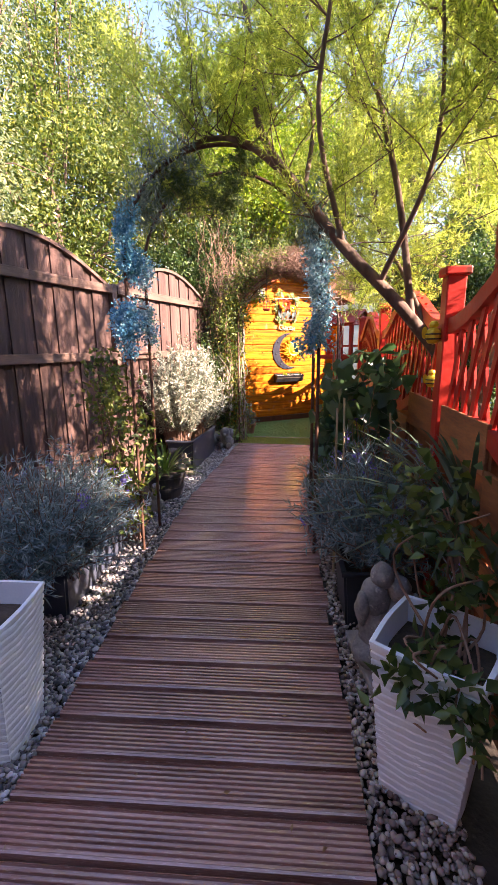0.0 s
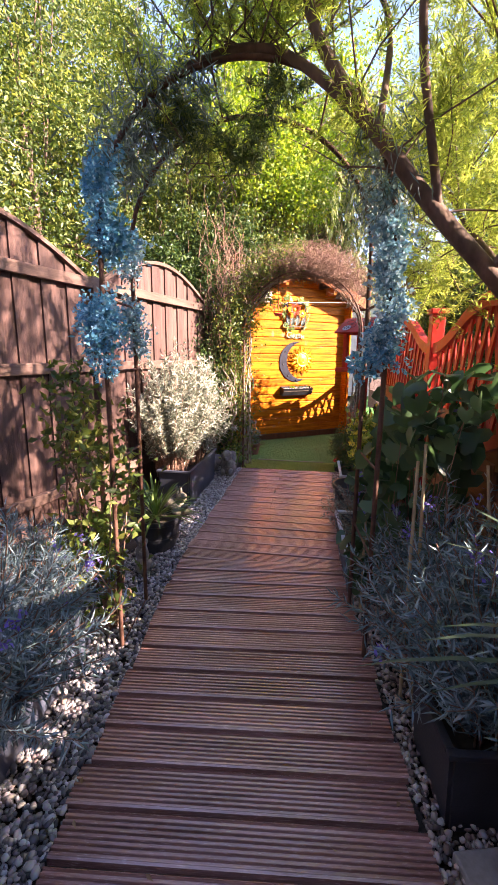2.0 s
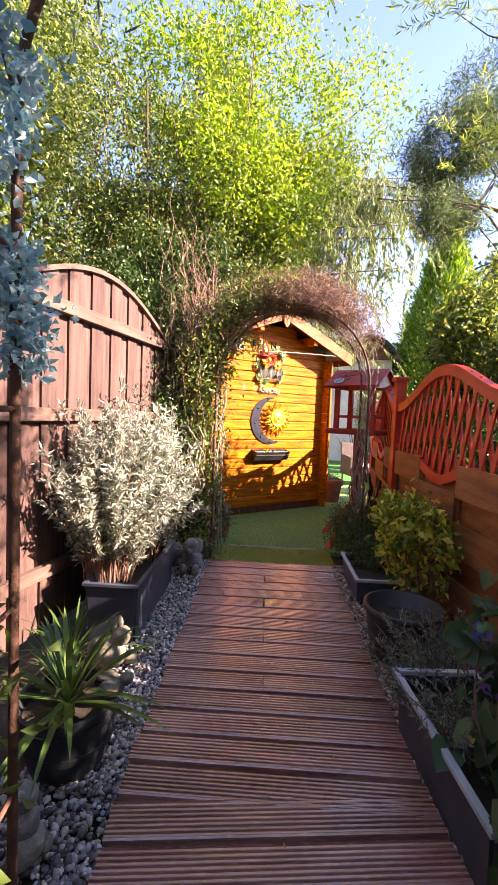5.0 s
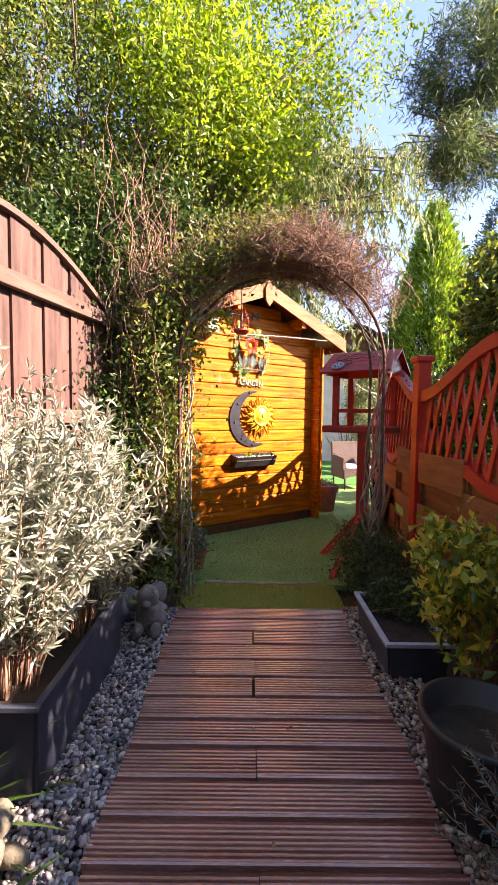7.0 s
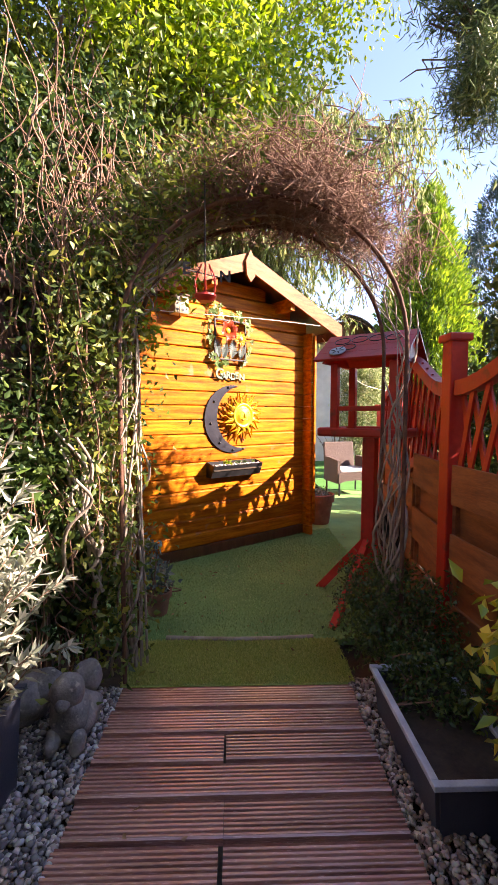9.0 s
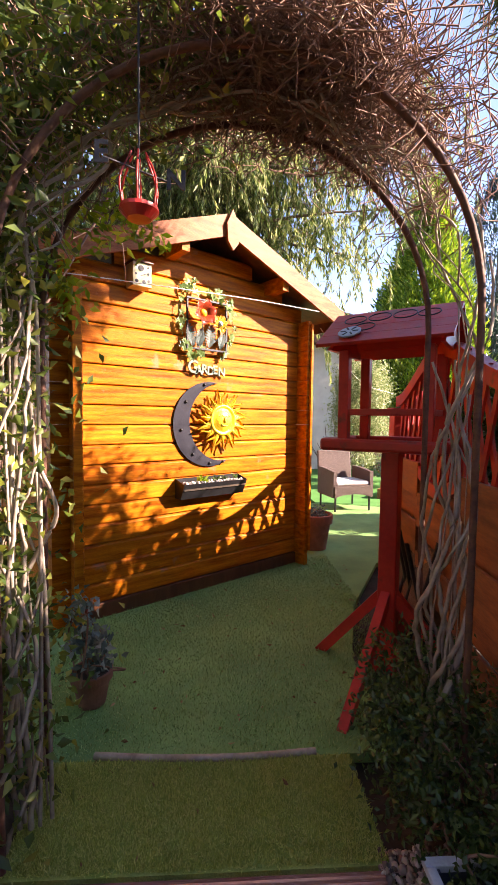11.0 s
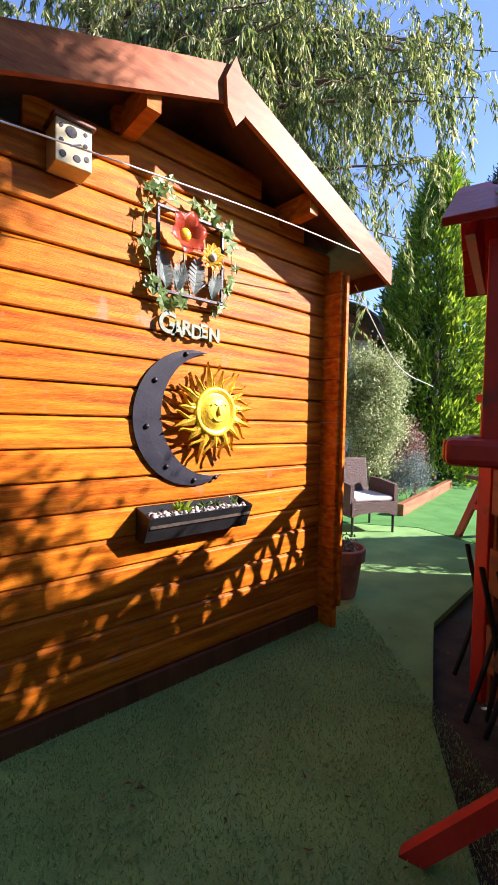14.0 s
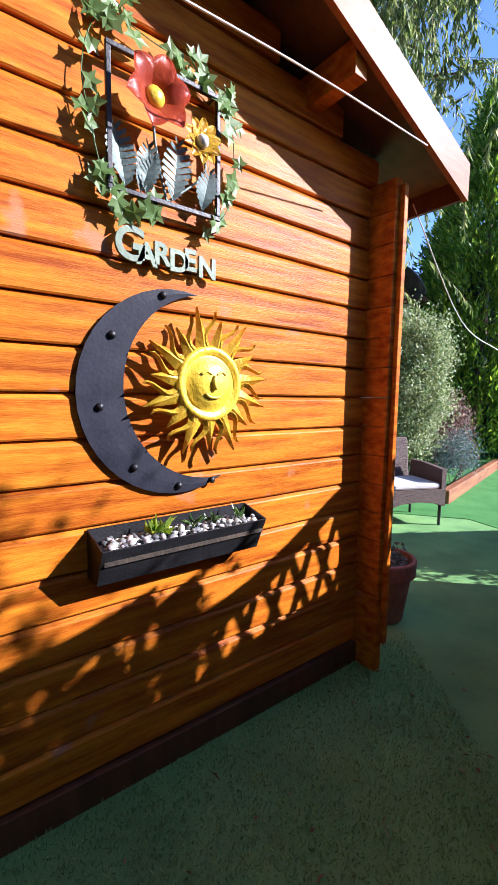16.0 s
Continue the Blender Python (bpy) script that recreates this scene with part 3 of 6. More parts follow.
# ---- more materials ----
M.update({
    "white_pot": surf("white_planter", (0.68, 0.74, 0.84), (0.80, 0.85, 0.92), 8, 0.45, 0.1, 120),
    "slate_pot": surf("slate_blue_planter", (0.028, 0.034, 0.055), (0.055, 0.065, 0.095), 7, 0.5, 0.15, 150),
    "black_pot": surf("black_planter", (0.018, 0.020, 0.026), (0.04, 0.043, 0.05), 7, 0.5, 0.15, 150),
    "pale_rim": surf("faded_blue_rim", (0.30, 0.36, 0.45), (0.48, 0.54, 0.62), 12, 0.6, 0.2, 150),
    "terracotta": surf("terracotta", (0.20, 0.085, 0.055), (0.34, 0.16, 0.11), 12, 0.8, 0.25, 120),
    "statue": surf("weathered_stone", (0.12, 0.115, 0.115), (0.33, 0.31, 0.30), 14, 0.9, 0.6, 90, wear=(0.40, 0.37, 0.33), wear_at=0.60),
    "statue_warm": surf("mossy_stone", (0.09, 0.08, 0.06), (0.30, 0.27, 0.20), 14, 0.9, 0.5, 90),
    "slab": surf("concrete_slab", (0.20, 0.18, 0.17), (0.33, 0.30, 0.28), 10, 0.9, 0.4, 90),
    "lavender": leafy("lavender_leaf", (0.08, 0.14, 0.155), (0.19, 0.285, 0.31), (0.38, 0.48, 0.51), 0.2, 0.6),
    "sage": leafy("grey_sage_leaf", (0.06, 0.105, 0.10), (0.15, 0.215, 0.20), (0.31, 0.38, 0.36), 0.2, 0.6),
    "silver": leafy("silver_leaf", (0.12, 0.15, 0.11), (0.32, 0.35, 0.28), (0.58, 0.59, 0.50), 0.25, 0.6),
    "bigleaf": leafy("heart_leaf", (0.025, 0.065, 0.03), (0.05, 0.12, 0.05), (0.09, 0.18, 0.075), 0.25, 0.4),
    "strap": leafy("strap_leaf", (0.03, 0.08, 0.02), (0.07, 0.14, 0.03), (0.13, 0.21, 0.05), 0.3, 0.4),
    "palm": leafy("palm_leaf", (0.03, 0.06, 0.04), (0.06, 0.10, 0.065), (0.11, 0.16, 0.10), 0.25, 0.4),
    "variegated": leafy("variegated_leaf", (0.05, 0.13, 0.025), (0.30, 0.38, 0.05), (0.85, 0.74, 0.16), 0.3, 0.3),
    "blue_flower": leafy("blue_fabric_petal", (0.06, 0.26, 0.42), (0.15, 0.45, 0.63), (0.44, 0.72, 0.84), 0.25, 0.7),
    "pale_flower": leafy("faded_blue_petal", (0.14, 0.32, 0.42), (0.34, 0.55, 0.64), (0.66, 0.79, 0.83), 0.25, 0.7),
    "purple": leafy("purple_flower", (0.14, 0.10, 0.42), (0.28, 0.22, 0.62), None, 0.3, 0.6),
    "ivy": leafy("ivy_leaf", (0.07, 0.15, 0.04), (0.20, 0.30, 0.09), (0.44, 0.48, 0.20), 0.25, 0.45),
    "box_leaf": leafy("clipped_bush_leaf", (0.10, 0.17, 0.06), (0.26, 0.32, 0.14), (0.52, 0.54, 0.34), 0.35),
    "cane": surf("bamboo_cane", (0.34, 0.25, 0.14), (0.50, 0.40, 0.24), 10, 0.7, 0.2, 60),
    "iron": surf("black_iron", (0.012, 0.012, 0.014), (0.03, 0.03, 0.035), 15, 0.45, 0.2, 120, metal=0.3),
    "moon": surf("dark_moon_metal", (0.011, 0.012, 0.019), (0.026, 0.027, 0.038), 9, 0.55, 0.15, 90, metal=0.0, spec=0.15),
    "sun_gold": surf("yellow_gold_paint", (0.60, 0.38, 0.015), (0.86, 0.62, 0.05), 16, 0.38, 0.5, 90, metal=0.15),
    "red_petal": surf("red_enamel", (0.42, 0.045, 0.02), (0.62, 0.11, 0.04), 14, 0.35, 0.15, 90),
    "yellow_petal": surf("yellow_enamel", (0.62, 0.36, 0.02), (0.80, 0.54, 0.05), 14, 0.35, 0.15, 90),
    "pale_metal": surf("pale_green_metal", (0.10, 0.15, 0.13), (0.27, 0.33, 0.30), 14, 0.45, 0.2, 90, metal=0.2),
    "verdigris": surf("verdigris_letters", (0.09, 0.14, 0.09), (0.18, 0.23, 0.15), 14, 0.5, 0.2, 90),
    "cream": surf("cream_wood", (0.50, 0.44, 0.26), (0.66, 0.60, 0.40), 10, 0.7, 0.15, 60),
    "rattan": surf("brown_rattan", (0.055, 0.034, 0.028), (0.13, 0.085, 0.07), 40, 0.7, 0.9, 90, (1, 1, 4)),
    "cushion": surf("pale_cushion", (0.62, 0.60, 0.58), (0.76, 0.74, 0.72), 8, 0.9, 0.2, 150),
    "cord": surf("white_cord", (0.62, 0.61, 0.58), (0.78, 0.76, 0.72), 20, 0.7, 0.1, 90),
    "perspex": surf("dark_canopy", (0.05, 0.05, 0.055), (0.10, 0.10, 0.105), 8, 0.2, 0.05, 60),
    "window": surf("dark_window", (0.015, 0.018, 0.02), (0.03, 0.035, 0.04), 3, 0.08, 0.0, 30),
    "pebble": stone_material("pebbles", [(0.10, 0.10, 0.11), (0.25, 0.25, 0.25), (0.5, 0.48, 0.45), (0.75, 0.72, 0.68)]),
    "turf_blade": leafy("turf_blade", (0.10, 0.23, 0.075), (0.21, 0.39, 0.13), (0.36, 0.53, 0.23), 0.25, 0.5),
    "moss_blade": leafy("moss_blade", (0.22, 0.32, 0.07), (0.42, 0.50, 0.14), (0.60, 0.62, 0.25), 0.25, 0.6),
    "dead_leaf": leafy("fallen_leaf", (0.16, 0.07, 0.03), (0.30, 0.17, 0.08), (0.45, 0.34, 0.20), 0.1, 0.8),
    "maroon_leaf": leafy("maroon_leaf", (0.10, 0.05, 0.04), (0.24, 0.14, 0.11), (0.40, 0.28, 0.24), 0.25, 0.6),
})


# ---- plants ----
def spray_lines(rng, at, n, height, spread, base=0.06, droop=0.15, k=7):
    out = []
    for _ in range(n):
        a = rng.uniform(0, 2 * np.pi)
        q = rng.uniform(0, 1) ** 0.6
        d = np.array([math.cos(a) * spread[0], math.sin(a) * spread[1], 0]) * q
        h = height * rng.uniform(0.55, 1.05) * (1 - 0.35 * q)
        u = np.linspace(0, 1, k)[:, None]
        b = np.array(at) + np.array([math.cos(a), math.sin(a), 0]) * base * rng.uniform(0, 1)
        p = b + d * u ** 1.4 + np.array([0, 0, 1.0]) * (h * u - droop * h * q * u ** 3) + rng.normal(size=(k, 3)) * 0.010 * u
        out.append(p)
    return out


def along(rng, lines, per, lo=0.2):
    """Places and ways of leaves along lines."""
    P, D = [], []
    for p in lines:
        u = rng.uniform(lo, 1, per) * (len(p) - 1)
        i = np.minimum(u.astype(int), len(p) - 2)
        f = (u - i)[:, None]
        P.append(p[i] * (1 - f) + p[i + 1] * f)
        D.append(unit(p[i + 1] - p[i]) * 0.7 + unit(rng.normal(size=(per, 3))) * 0.9)
    return np.concatenate(P), np.concatenate(D)


def shrub(name, seed, at, n, height, spread, per, L, W, leaf, label, cat="shrub", stem="twig", stem_r=0.004, lo=0.2, droop=0.15, flowers=0, base=0.06, group=""):
    rng = np.random.default_rng(seed)
    t = thing(name, at, label, cat, group)
    ln = spray_lines(rng, (0, 0, 0), n, height, spread, base, droop)
    tubes("stems", [(p, stem_r, stem_r * 0.4) for p in ln], M[stem], t, sides=4)
    P, D = along(rng, ln, per, lo)
    leaves("leaves", rng, P, D, rng.uniform(0.7, 1.2, len(P)) * L, rng.uniform(0.7, 1.2, len(P)) * W, M[leaf], t)
    if flowers:
        tips = [ln[i][-1] for i in rng.integers(0, n, flowers)]
        P = np.repeat(np.array(tips), 14, 0) + rng.normal(size=(flowers * 14, 3)) * np.array([0.010, 0.010, 0.022])
        leaves("flower_spikes", rng, P, rng.normal(size=P.shape), 0.018, 0.012, M["purple"], t, "small purple flower spikes")
    return t


def blob_bush(name, seed, at, blobs, per, spread, L, W, leaf, label, cat="shrub", stems=14, stem="twig", group=""):
    """A bush of clumped leaves over a fan of woody stems."""
    rng = np.random.default_rng(seed)
    t = thing(name, at, label, cat, group)
    P, D = clumps(rng, blobs, per, spread)
    P = P[P[:, 2] > 0.0]
    D = rng.normal(size=P.shape) + np.array([0, 0, 0.2])
    leaves("leaves", rng, P, D, rng.uniform(0.6, 1.3, len(P)) * L, rng.uniform(0.7, 1.2, len(P)) * W, M[leaf], t)
    ln = []
    for i in range(stems):
        c, r, _ = blobs[i % len(blobs)]
        e = np.array(c) + rng.uniform(-0.7, 0.7, 3) * np.array(r)
        b = np.array([rng.uniform(-0.08, 0.08), rng.uniform(-0.08, 0.08), 0])
        m_ = (b + e) / 2 + rng.normal(size=3) * 0.08
        ln.append((curve_pts([b, m_, e], 6), 0.0055 if L < 0.056 else 0.012, 0.003))
    tubes("branches", ln, M[stem], t, sides=5)
    return t


# -- tall trees behind the left fence
LN = np.array([-math.cos(FB), math.sin(FB), 0.0])
AL = np.array([math.sin(FB), math.cos(FB), 0.0])
FE3 = np.array([FE[0], FE[1], 0.0])


def broadleaf(name, seed, base, blobs, per, spread, L, W, leaf, label, trunk_r=0.09, limbs=14):
    """A tree: tapered trunk, limbs into the crown's parts, clumps of leaves with gaps."""
    rng = np.random.default_rng(seed)
    t = thing(name, base, label, "tree")
    top = np.array(blobs[0][0])
    trunk = curve_pts([(0, 0, -0.05), tuple(top * 0.35 + rng.normal(size=3) * 0.06), tuple(top * 0.75), tuple(top)], 8)
    tubes("trunk", [(trunk, trunk_r, trunk_r * 0.3)], M["bark"], t, sides=9)
    ln = []
    for i in range(limbs):
        c, r, _ = blobs[i % len(blobs)]
        e = np.array(c) + rng.uniform(-0.85, 0.85, 3) * np.array(r)
        s_ = trunk[int(rng.uniform(0.3, 0.9) * (len(trunk) - 1))]
        ln.append((curve_pts([s_, (s_ + e) / 2 + rng.normal(size=3) * 0.12, e], 6), trunk_r * 0.3, 0.006))
        for _ in range(3):
            e2 = e + rng.normal(size=3) * np.array(r) * 0.35
            ln.append((np.array([(s_ + e) / 2, (e + e2) / 2 + rng.normal(size=3) * 0.05, e2]), trunk_r * 0.12, 0.003))
    tubes("limbs", ln, M["bark"], t, sides=5)
    P, D = clumps(rng, blobs, per, spread)
    keep = P[:, 2] > 0.3
    P, D = P[keep], D[keep]
    leaves("crown", rng, P, D - np.array([0, 0, 0.25]), rng.uniform(0.6, 1.3, len(P)) * L, rng.uniform(0.7, 1.2, len(P)) * W, M[leaf], t)
    return t


def spot(a, off, z=0.0):
    p = FE3 + AL * a + LN * off
    return (float(p[0]), float(p[1]), z)


broadleaf("tree", 21, spot(-0.6, 1.9), [((0, 0, 3.3), (1.2, 1.2, 1.5), 420), ((0.4, 0.6, 5.2), (1.3, 1.2, 1.2), 330), ((-0.3, -0.5, 1.7), (1.0, 0.9, 0.9), 240)], 42, 0.13, 0.060, 0.030, "hedge", "tall privet tree with small yellow-green leaves")
broadleaf("tree", 22, spot(-2.6, 1.8), [((0, 0, 3.2), (1.1, 1.1, 1.4), 380), ((0.1, 0.5, 5.0), (1.2, 1.1, 1.2), 300), ((0.2, -0.3, 1.6), (0.9, 0.9, 0.9), 200)], 42, 0.13, 0.055, 0.026, "grey_leaf", "tall grey-green leafy tree behind the fence")
broadleaf("tree", 23, spot(-4.6, 2.2), [((0, 0, 3.3), (1.1, 1.1, 1.3), 300), ((0.2, 0.3, 4.9), (0.9, 1.0, 1.0), 170), ((0, 0, 1.8), (1.0, 1.0, 0.8), 160)], 40, 0.13, 0.060, 0.024, "grey_leaf", "airy grey-green leafy tree behind the fence")
broadleaf("tree", 24, spot(1.2, 3.0), [((0, 0, 3.8), (1.5, 1.5, 1.7), 420), ((0.3, 0.4, 6.0), (1.5, 1.4, 1.2), 300)], 40, 0.14, 0.065, 0.032, "hedge", "tall dense green tree behind the cabin")
broadleaf("tree", 25, spot(-1.8, 4.6), [((0, 0, 4.6), (1.9, 1.9, 1.9), 420), ((0.4, 0.4, 7.0), (1.6, 1.6, 1.4), 260)], 40, 0.18, 0.075, 0.036, "bright_leaf", "tall sunlit lime-green tree", 0.14)
broadleaf("tree", 26, spot(-6.8, 2.6), [((0, 0, 3.0), (1.3, 1.3, 1.4), 260), ((0, 0, 4.6), (1.0, 1.0, 1.0), 120)], 40, 0.14, 0.06, 0.026, "grey_leaf", "grey-green leafy tree behind the fence")

# -- climber thicket by the second arch
broadleaf("climber_thicket", 31, (-0.22, 0.98, 0), [((0.0, 0.1, 2.9), (0.75, 0.6, 0.75), 300), ((0.05, -0.05, 1.1), (0.34, 0.40, 0.95), 190), ((-0.45, 0.45, 1.7), (0.5, 0.5, 1.1), 180), ((-0.3, 0.1, 3.7), (0.9, 0.8, 0.8), 230), ((0.65, -0.25, 3.05), (0.62, 0.5, 0.42), 150)], 40, 0.085, 0.045, 0.022, "hedge", "dense tangled privet and climber thicket", 0.04, 26)
broadleaf("climber_thicket", 32, (-0.05, 0.72, 0), [((0.45, -0.1, 3.75), (0.75, 0.55, 0.65), 220), ((1.0, -0.3, 3.35), (0.45, 0.4, 0.4), 90), ((0.2, 0.2, 4.6), (0.9, 0.7, 0.7), 160), ((1.05, 0.0, 4.1), (0.6, 0.5, 0.5), 110), ((0.9, 0.1, 5.2), (0.8, 0.7, 0.6), 120), ((1.9, -0.4, 4.85), (0.75, 0.6, 0.55), 70), ((1.5, -0.3, 4.1), (0.5, 0.4, 0.4), 40)], 36, 0.10, 0.055, 0.026, "bright_leaf", "bright yellow-green sunlit climber above the arch", 0.02, 10)
blob_bush("climber_thicket", 34, (-0.40, 0.62, 0), [((0.05, -0.1, 1.2), (0.38, 0.40, 1.15), 330), ((0.0, 0.1, 2.3), (0.55, 0.5, 0.7), 260), ((0.45, 0.0, 2.75), (0.45, 0.4, 0.35), 130)], 34, 0.07, 0.045, 0.024, "dark_leaf", "dense leafy climber thicket beside the arch", "climber", 40, "vine")
blob_bush("climber_thicket", 35, (-0.45, 0.25, 0), [((0.0, 0.0, 0.7), (0.26, 0.26, 0.65), 150)], 30, 0.06, 0.042, 0.026, "dark_leaf", "dark shaded leaves at the thicket foot", "climber", 20, "vine")
blob_bush("ivy", 33, (-0.16, 0.34, 0), [((0, 0, 0.5), (0.20, 0.20, 0.45), 110), ((-0.05, 0.1, 1.1), (0.2, 0.22, 0.5), 60)], 16, 0.05, 0.050, 0.040, "dark_leaf", "dark ivy and twisted stems at the arch foot", "climber")


def arch_hoop(r0, r1, s, spring, k=28):
    rad = (r1 - r0) / 2
    c = (r0 + r1) / 2
    pts = [(r0, s, 0.0), (r0, s, spring * 0.5), (r0, s, spring)]
    pts += [(c - rad * math.cos(math.pi * i / k), s, spring + rad * math.sin(math.pi * i / k)) for i in range(1, k)]
    pts += [(r1, s, spring), (r1, s, spring * 0.5), (r1, s, 0.0)]
    return [Q3(*p) for p in pts]


# -- second arch: iron hoops, twisted bare vines, a mat of dry twigs
arch = thing("garden_arch", Q3(0.67, 0.15), "iron garden arch wound with bare twisted vines", "arch")
for s_ in (0.02, 0.34):
    attach(tubes("hoop", [(arch_hoop(0.0, 1.34, s_, 1.62), 0.011, 0.011)], M["rust"]), arch)
rng = np.random.default_rng(44)
hoop = np.array(arch_hoop(0.0, 1.34, 0.18, 1.62))
ln = []
for i in range(10):
    ph, fr, am = rng.uniform(0, 6.28), rng.uniform(2, 7), rng.uniform(0.03, 0.07)
    u = np.linspace(0, 1, 70)
    idx = u * (len(hoop) - 1)
    p = np.stack([np.interp(idx, np.arange(len(hoop)), hoop[:, j]) for j in range(3)], 1)
    if i < 7:
        keep = u < rng.uniform(0.5, 0.95)
    else:
        keep = u > rng.uniform(0.05, 0.5)
    p = p + np.stack([np.cos(u * fr * 6.28 + ph), np.sin(u * fr * 5.1 + ph * 2), 0.6 * np.sin(u * fr * 4 + ph)], 1) * am
    p[:, 2] = np.maximum(p[:, 2], 0.0)
    r_ = rng.uniform(0.003, 0.009)
    ln.append((p[keep], r_, r_ * 0.5))
for i in range(16):
    ph, fr = rng.uniform(0, 6.28), rng.uniform(1.2, 3.2)
    z = np.linspace(0, rng.uniform(1.2, 2.1), 44)
    am = rng.uniform(0.025, 0.075)
    side_r = 1.34 if i < 11 else 0.0
    base_ = np.array([Q3(side_r, 0.14 + rng.normal(0, 0.03), 0.0)])
    p = base_ + np.stack([am * np.cos(z * fr * 3 + ph), am * np.sin(z * fr * 3 + ph), z], 1) + np.cumsum(rng.normal(size=(44, 3)) * 0.004, 0) * np.array([1, 1, 0])
    ln.append((p, rng.uniform(0.006, 0.013), 0.004))
attach(tubes("vines", ln, M["vine"], sides=5), arch)
ln = []
for i in range(3200):
    if i % 4 == 0:
        a, out_, wide = rng.uniform(0.15, 0.85) * math.pi, rng.normal(0.15, 0.10), 0.16
    else:
        a, out_, wide = (0.57 + rng.normal(0.0, 0.095)) * math.pi, abs(rng.normal(0.0, 0.11)) + 0.01, 0.16
    rr = 0.67 + out_
    c = np.array(Q3(0.67 - rr * math.cos(a), 0.18 + rng.normal(0, wide), 1.62 + rr * math.sin(a)))
    way = np.array(Q3(math.sin(a), 0.0, 0.0)) - np.array(Q3(0.0, 0.0, 0.0)) + np.array([0, 0, math.cos(a) * -1.0])
    d = unit(way * rng.choice([-1, 1]) * 0.7 + rng.normal(size=3) * 0.75) * rng.uniform(0.06, 0.17)
    m_ = c + rng.normal(size=3) * 0.03
    ln.append((np.array([c - d, (c - d + m_) / 2 + rng.normal(size=3) * 0.012, m_, (c + d + m_) / 2 + rng.normal(size=3) * 0.012, c + d]), 0.0026, 0.0011))
attach(tubes("dry_twigs", ln, M["twig"], sides=3), arch)
ln = []
for i in range(240):
    r_, s_, z_ = -0.12 - abs(rng.normal(0, 0.22)), rng.uniform(-0.05, 0.34), rng.uniform(0.0, 2.5)
    pts = []
    for j in range(5):
        pts.append(Q3(min(r_, -0.06), min(max(s_, -0.10), 0.38), z_))
        r_, s_, z_ = r_ + rng.normal(0, 0.06), s_ + rng.normal(0, 0.06), z_ + rng.uniform(0.05, 0.24)
    ln.append((curve_pts(pts, 6), 0.005, 0.0015))
attach(tubes("side_stems", ln, M["twig"], sides=4), arch)
ln = []
for i in range(9):
    b = np.array(Q3(rng.normal(-0.20, 0.10), -0.04 + rng.normal(0, 0.06), rng.uniform(0.10, 0.7)))
    pts = [b]
    for j in range(4):
        pts.append(pts[-1] + np.array([rng.normal(-0.01, 0.05), rng.normal(-0.01, 0.05), rng.uniform(0.10, 0.2)]))
    ln.append((curve_pts(pts, 8), 0.011, 0.006))
attach(tubes("twisted_stems", ln, M["vine"], sides=6), arch)
P = np.array([Q3(0.67 - (0.67 + rng.normal(0.18, 0.11)) * math.cos(a), 0.18 + rng.normal(0, 0.18), 1.64 + (0.67 + rng.normal(0.16, 0.10)) * math.sin(a)) for a in rng.uniform(-0.05, 0.50, 5200) * math.pi])
attach(leaves("climber_leaves", rng, P, rng.normal(size=P.shape), rng.uniform(0.025, 0.05, len(P)), rng.uniform(0.014, 0.026, len(P)), M["hedge"]), arch)

P = np.array([Q3(rng.normal(-0.10, 0.10), rng.normal(0.16, 0.18), z_) for z_ in rng.uniform(0.05, 2.0, 3000)])
attach(leaves("leg_leaves", rng, P, rng.normal(size=P.shape), rng.uniform(0.03, 0.055, len(P)), rng.uniform(0.018, 0.03, len(P)), M["hedge"]), arch)

# spray in the shade of the twigs; its lime colour stands in for sun
P, D = clumps(rng, [(Q3(0.24, 0.44, 2.0), (0.17, 0.10, 0.10), 26), (Q3(0.06, 0.34, 1.80), (0.10, 0.10, 0.16), 14)], 6, 0.03)
attach(leaves("leafy_spray", rng, P, rng.normal(size=P.shape) - np.array([0, 0, 0.3]), rng.uniform(0.035, 0.06, len(P)), rng.uniform(0.016, 0.026, len(P)), M["bright_leaf"], None, "bright green sunlit leaves"), arch)["kind"] = "stuff"

# -- first arch with fabric flower garlands
arch1 = thing("garden_arch", Q3(0.49, -3.3), "rusty iron garden arch hung with blue fabric flowers", "arch")
hoops = {}
for s_ in (-3.38, -2.98):
    hoops[s_] = np.array(arch_hoop(-0.09, 1.06, s_, 1.86))
    attach(tubes("hoop", [(hoops[s_], 0.011, 0.011)], M["rust"]), arch1)
ln = []
for i in range(0, len(hoops[-3.38]), 7):
    ln.append((np.array([hoops[-3.38][i], hoops[-2.98][i]]), 0.004, 0.004))
for z in (0.5, 0.9, 1.3, 1.6):
    for r_ in (-0.09, 1.06):
        ln.append((np.array([Q3(r_, -3.38, z), Q3(r_, -2.98, z)]), 0.006, 0.006))
attach(tubes("cross_bars", ln, M["rust"], sides=5), arch1)


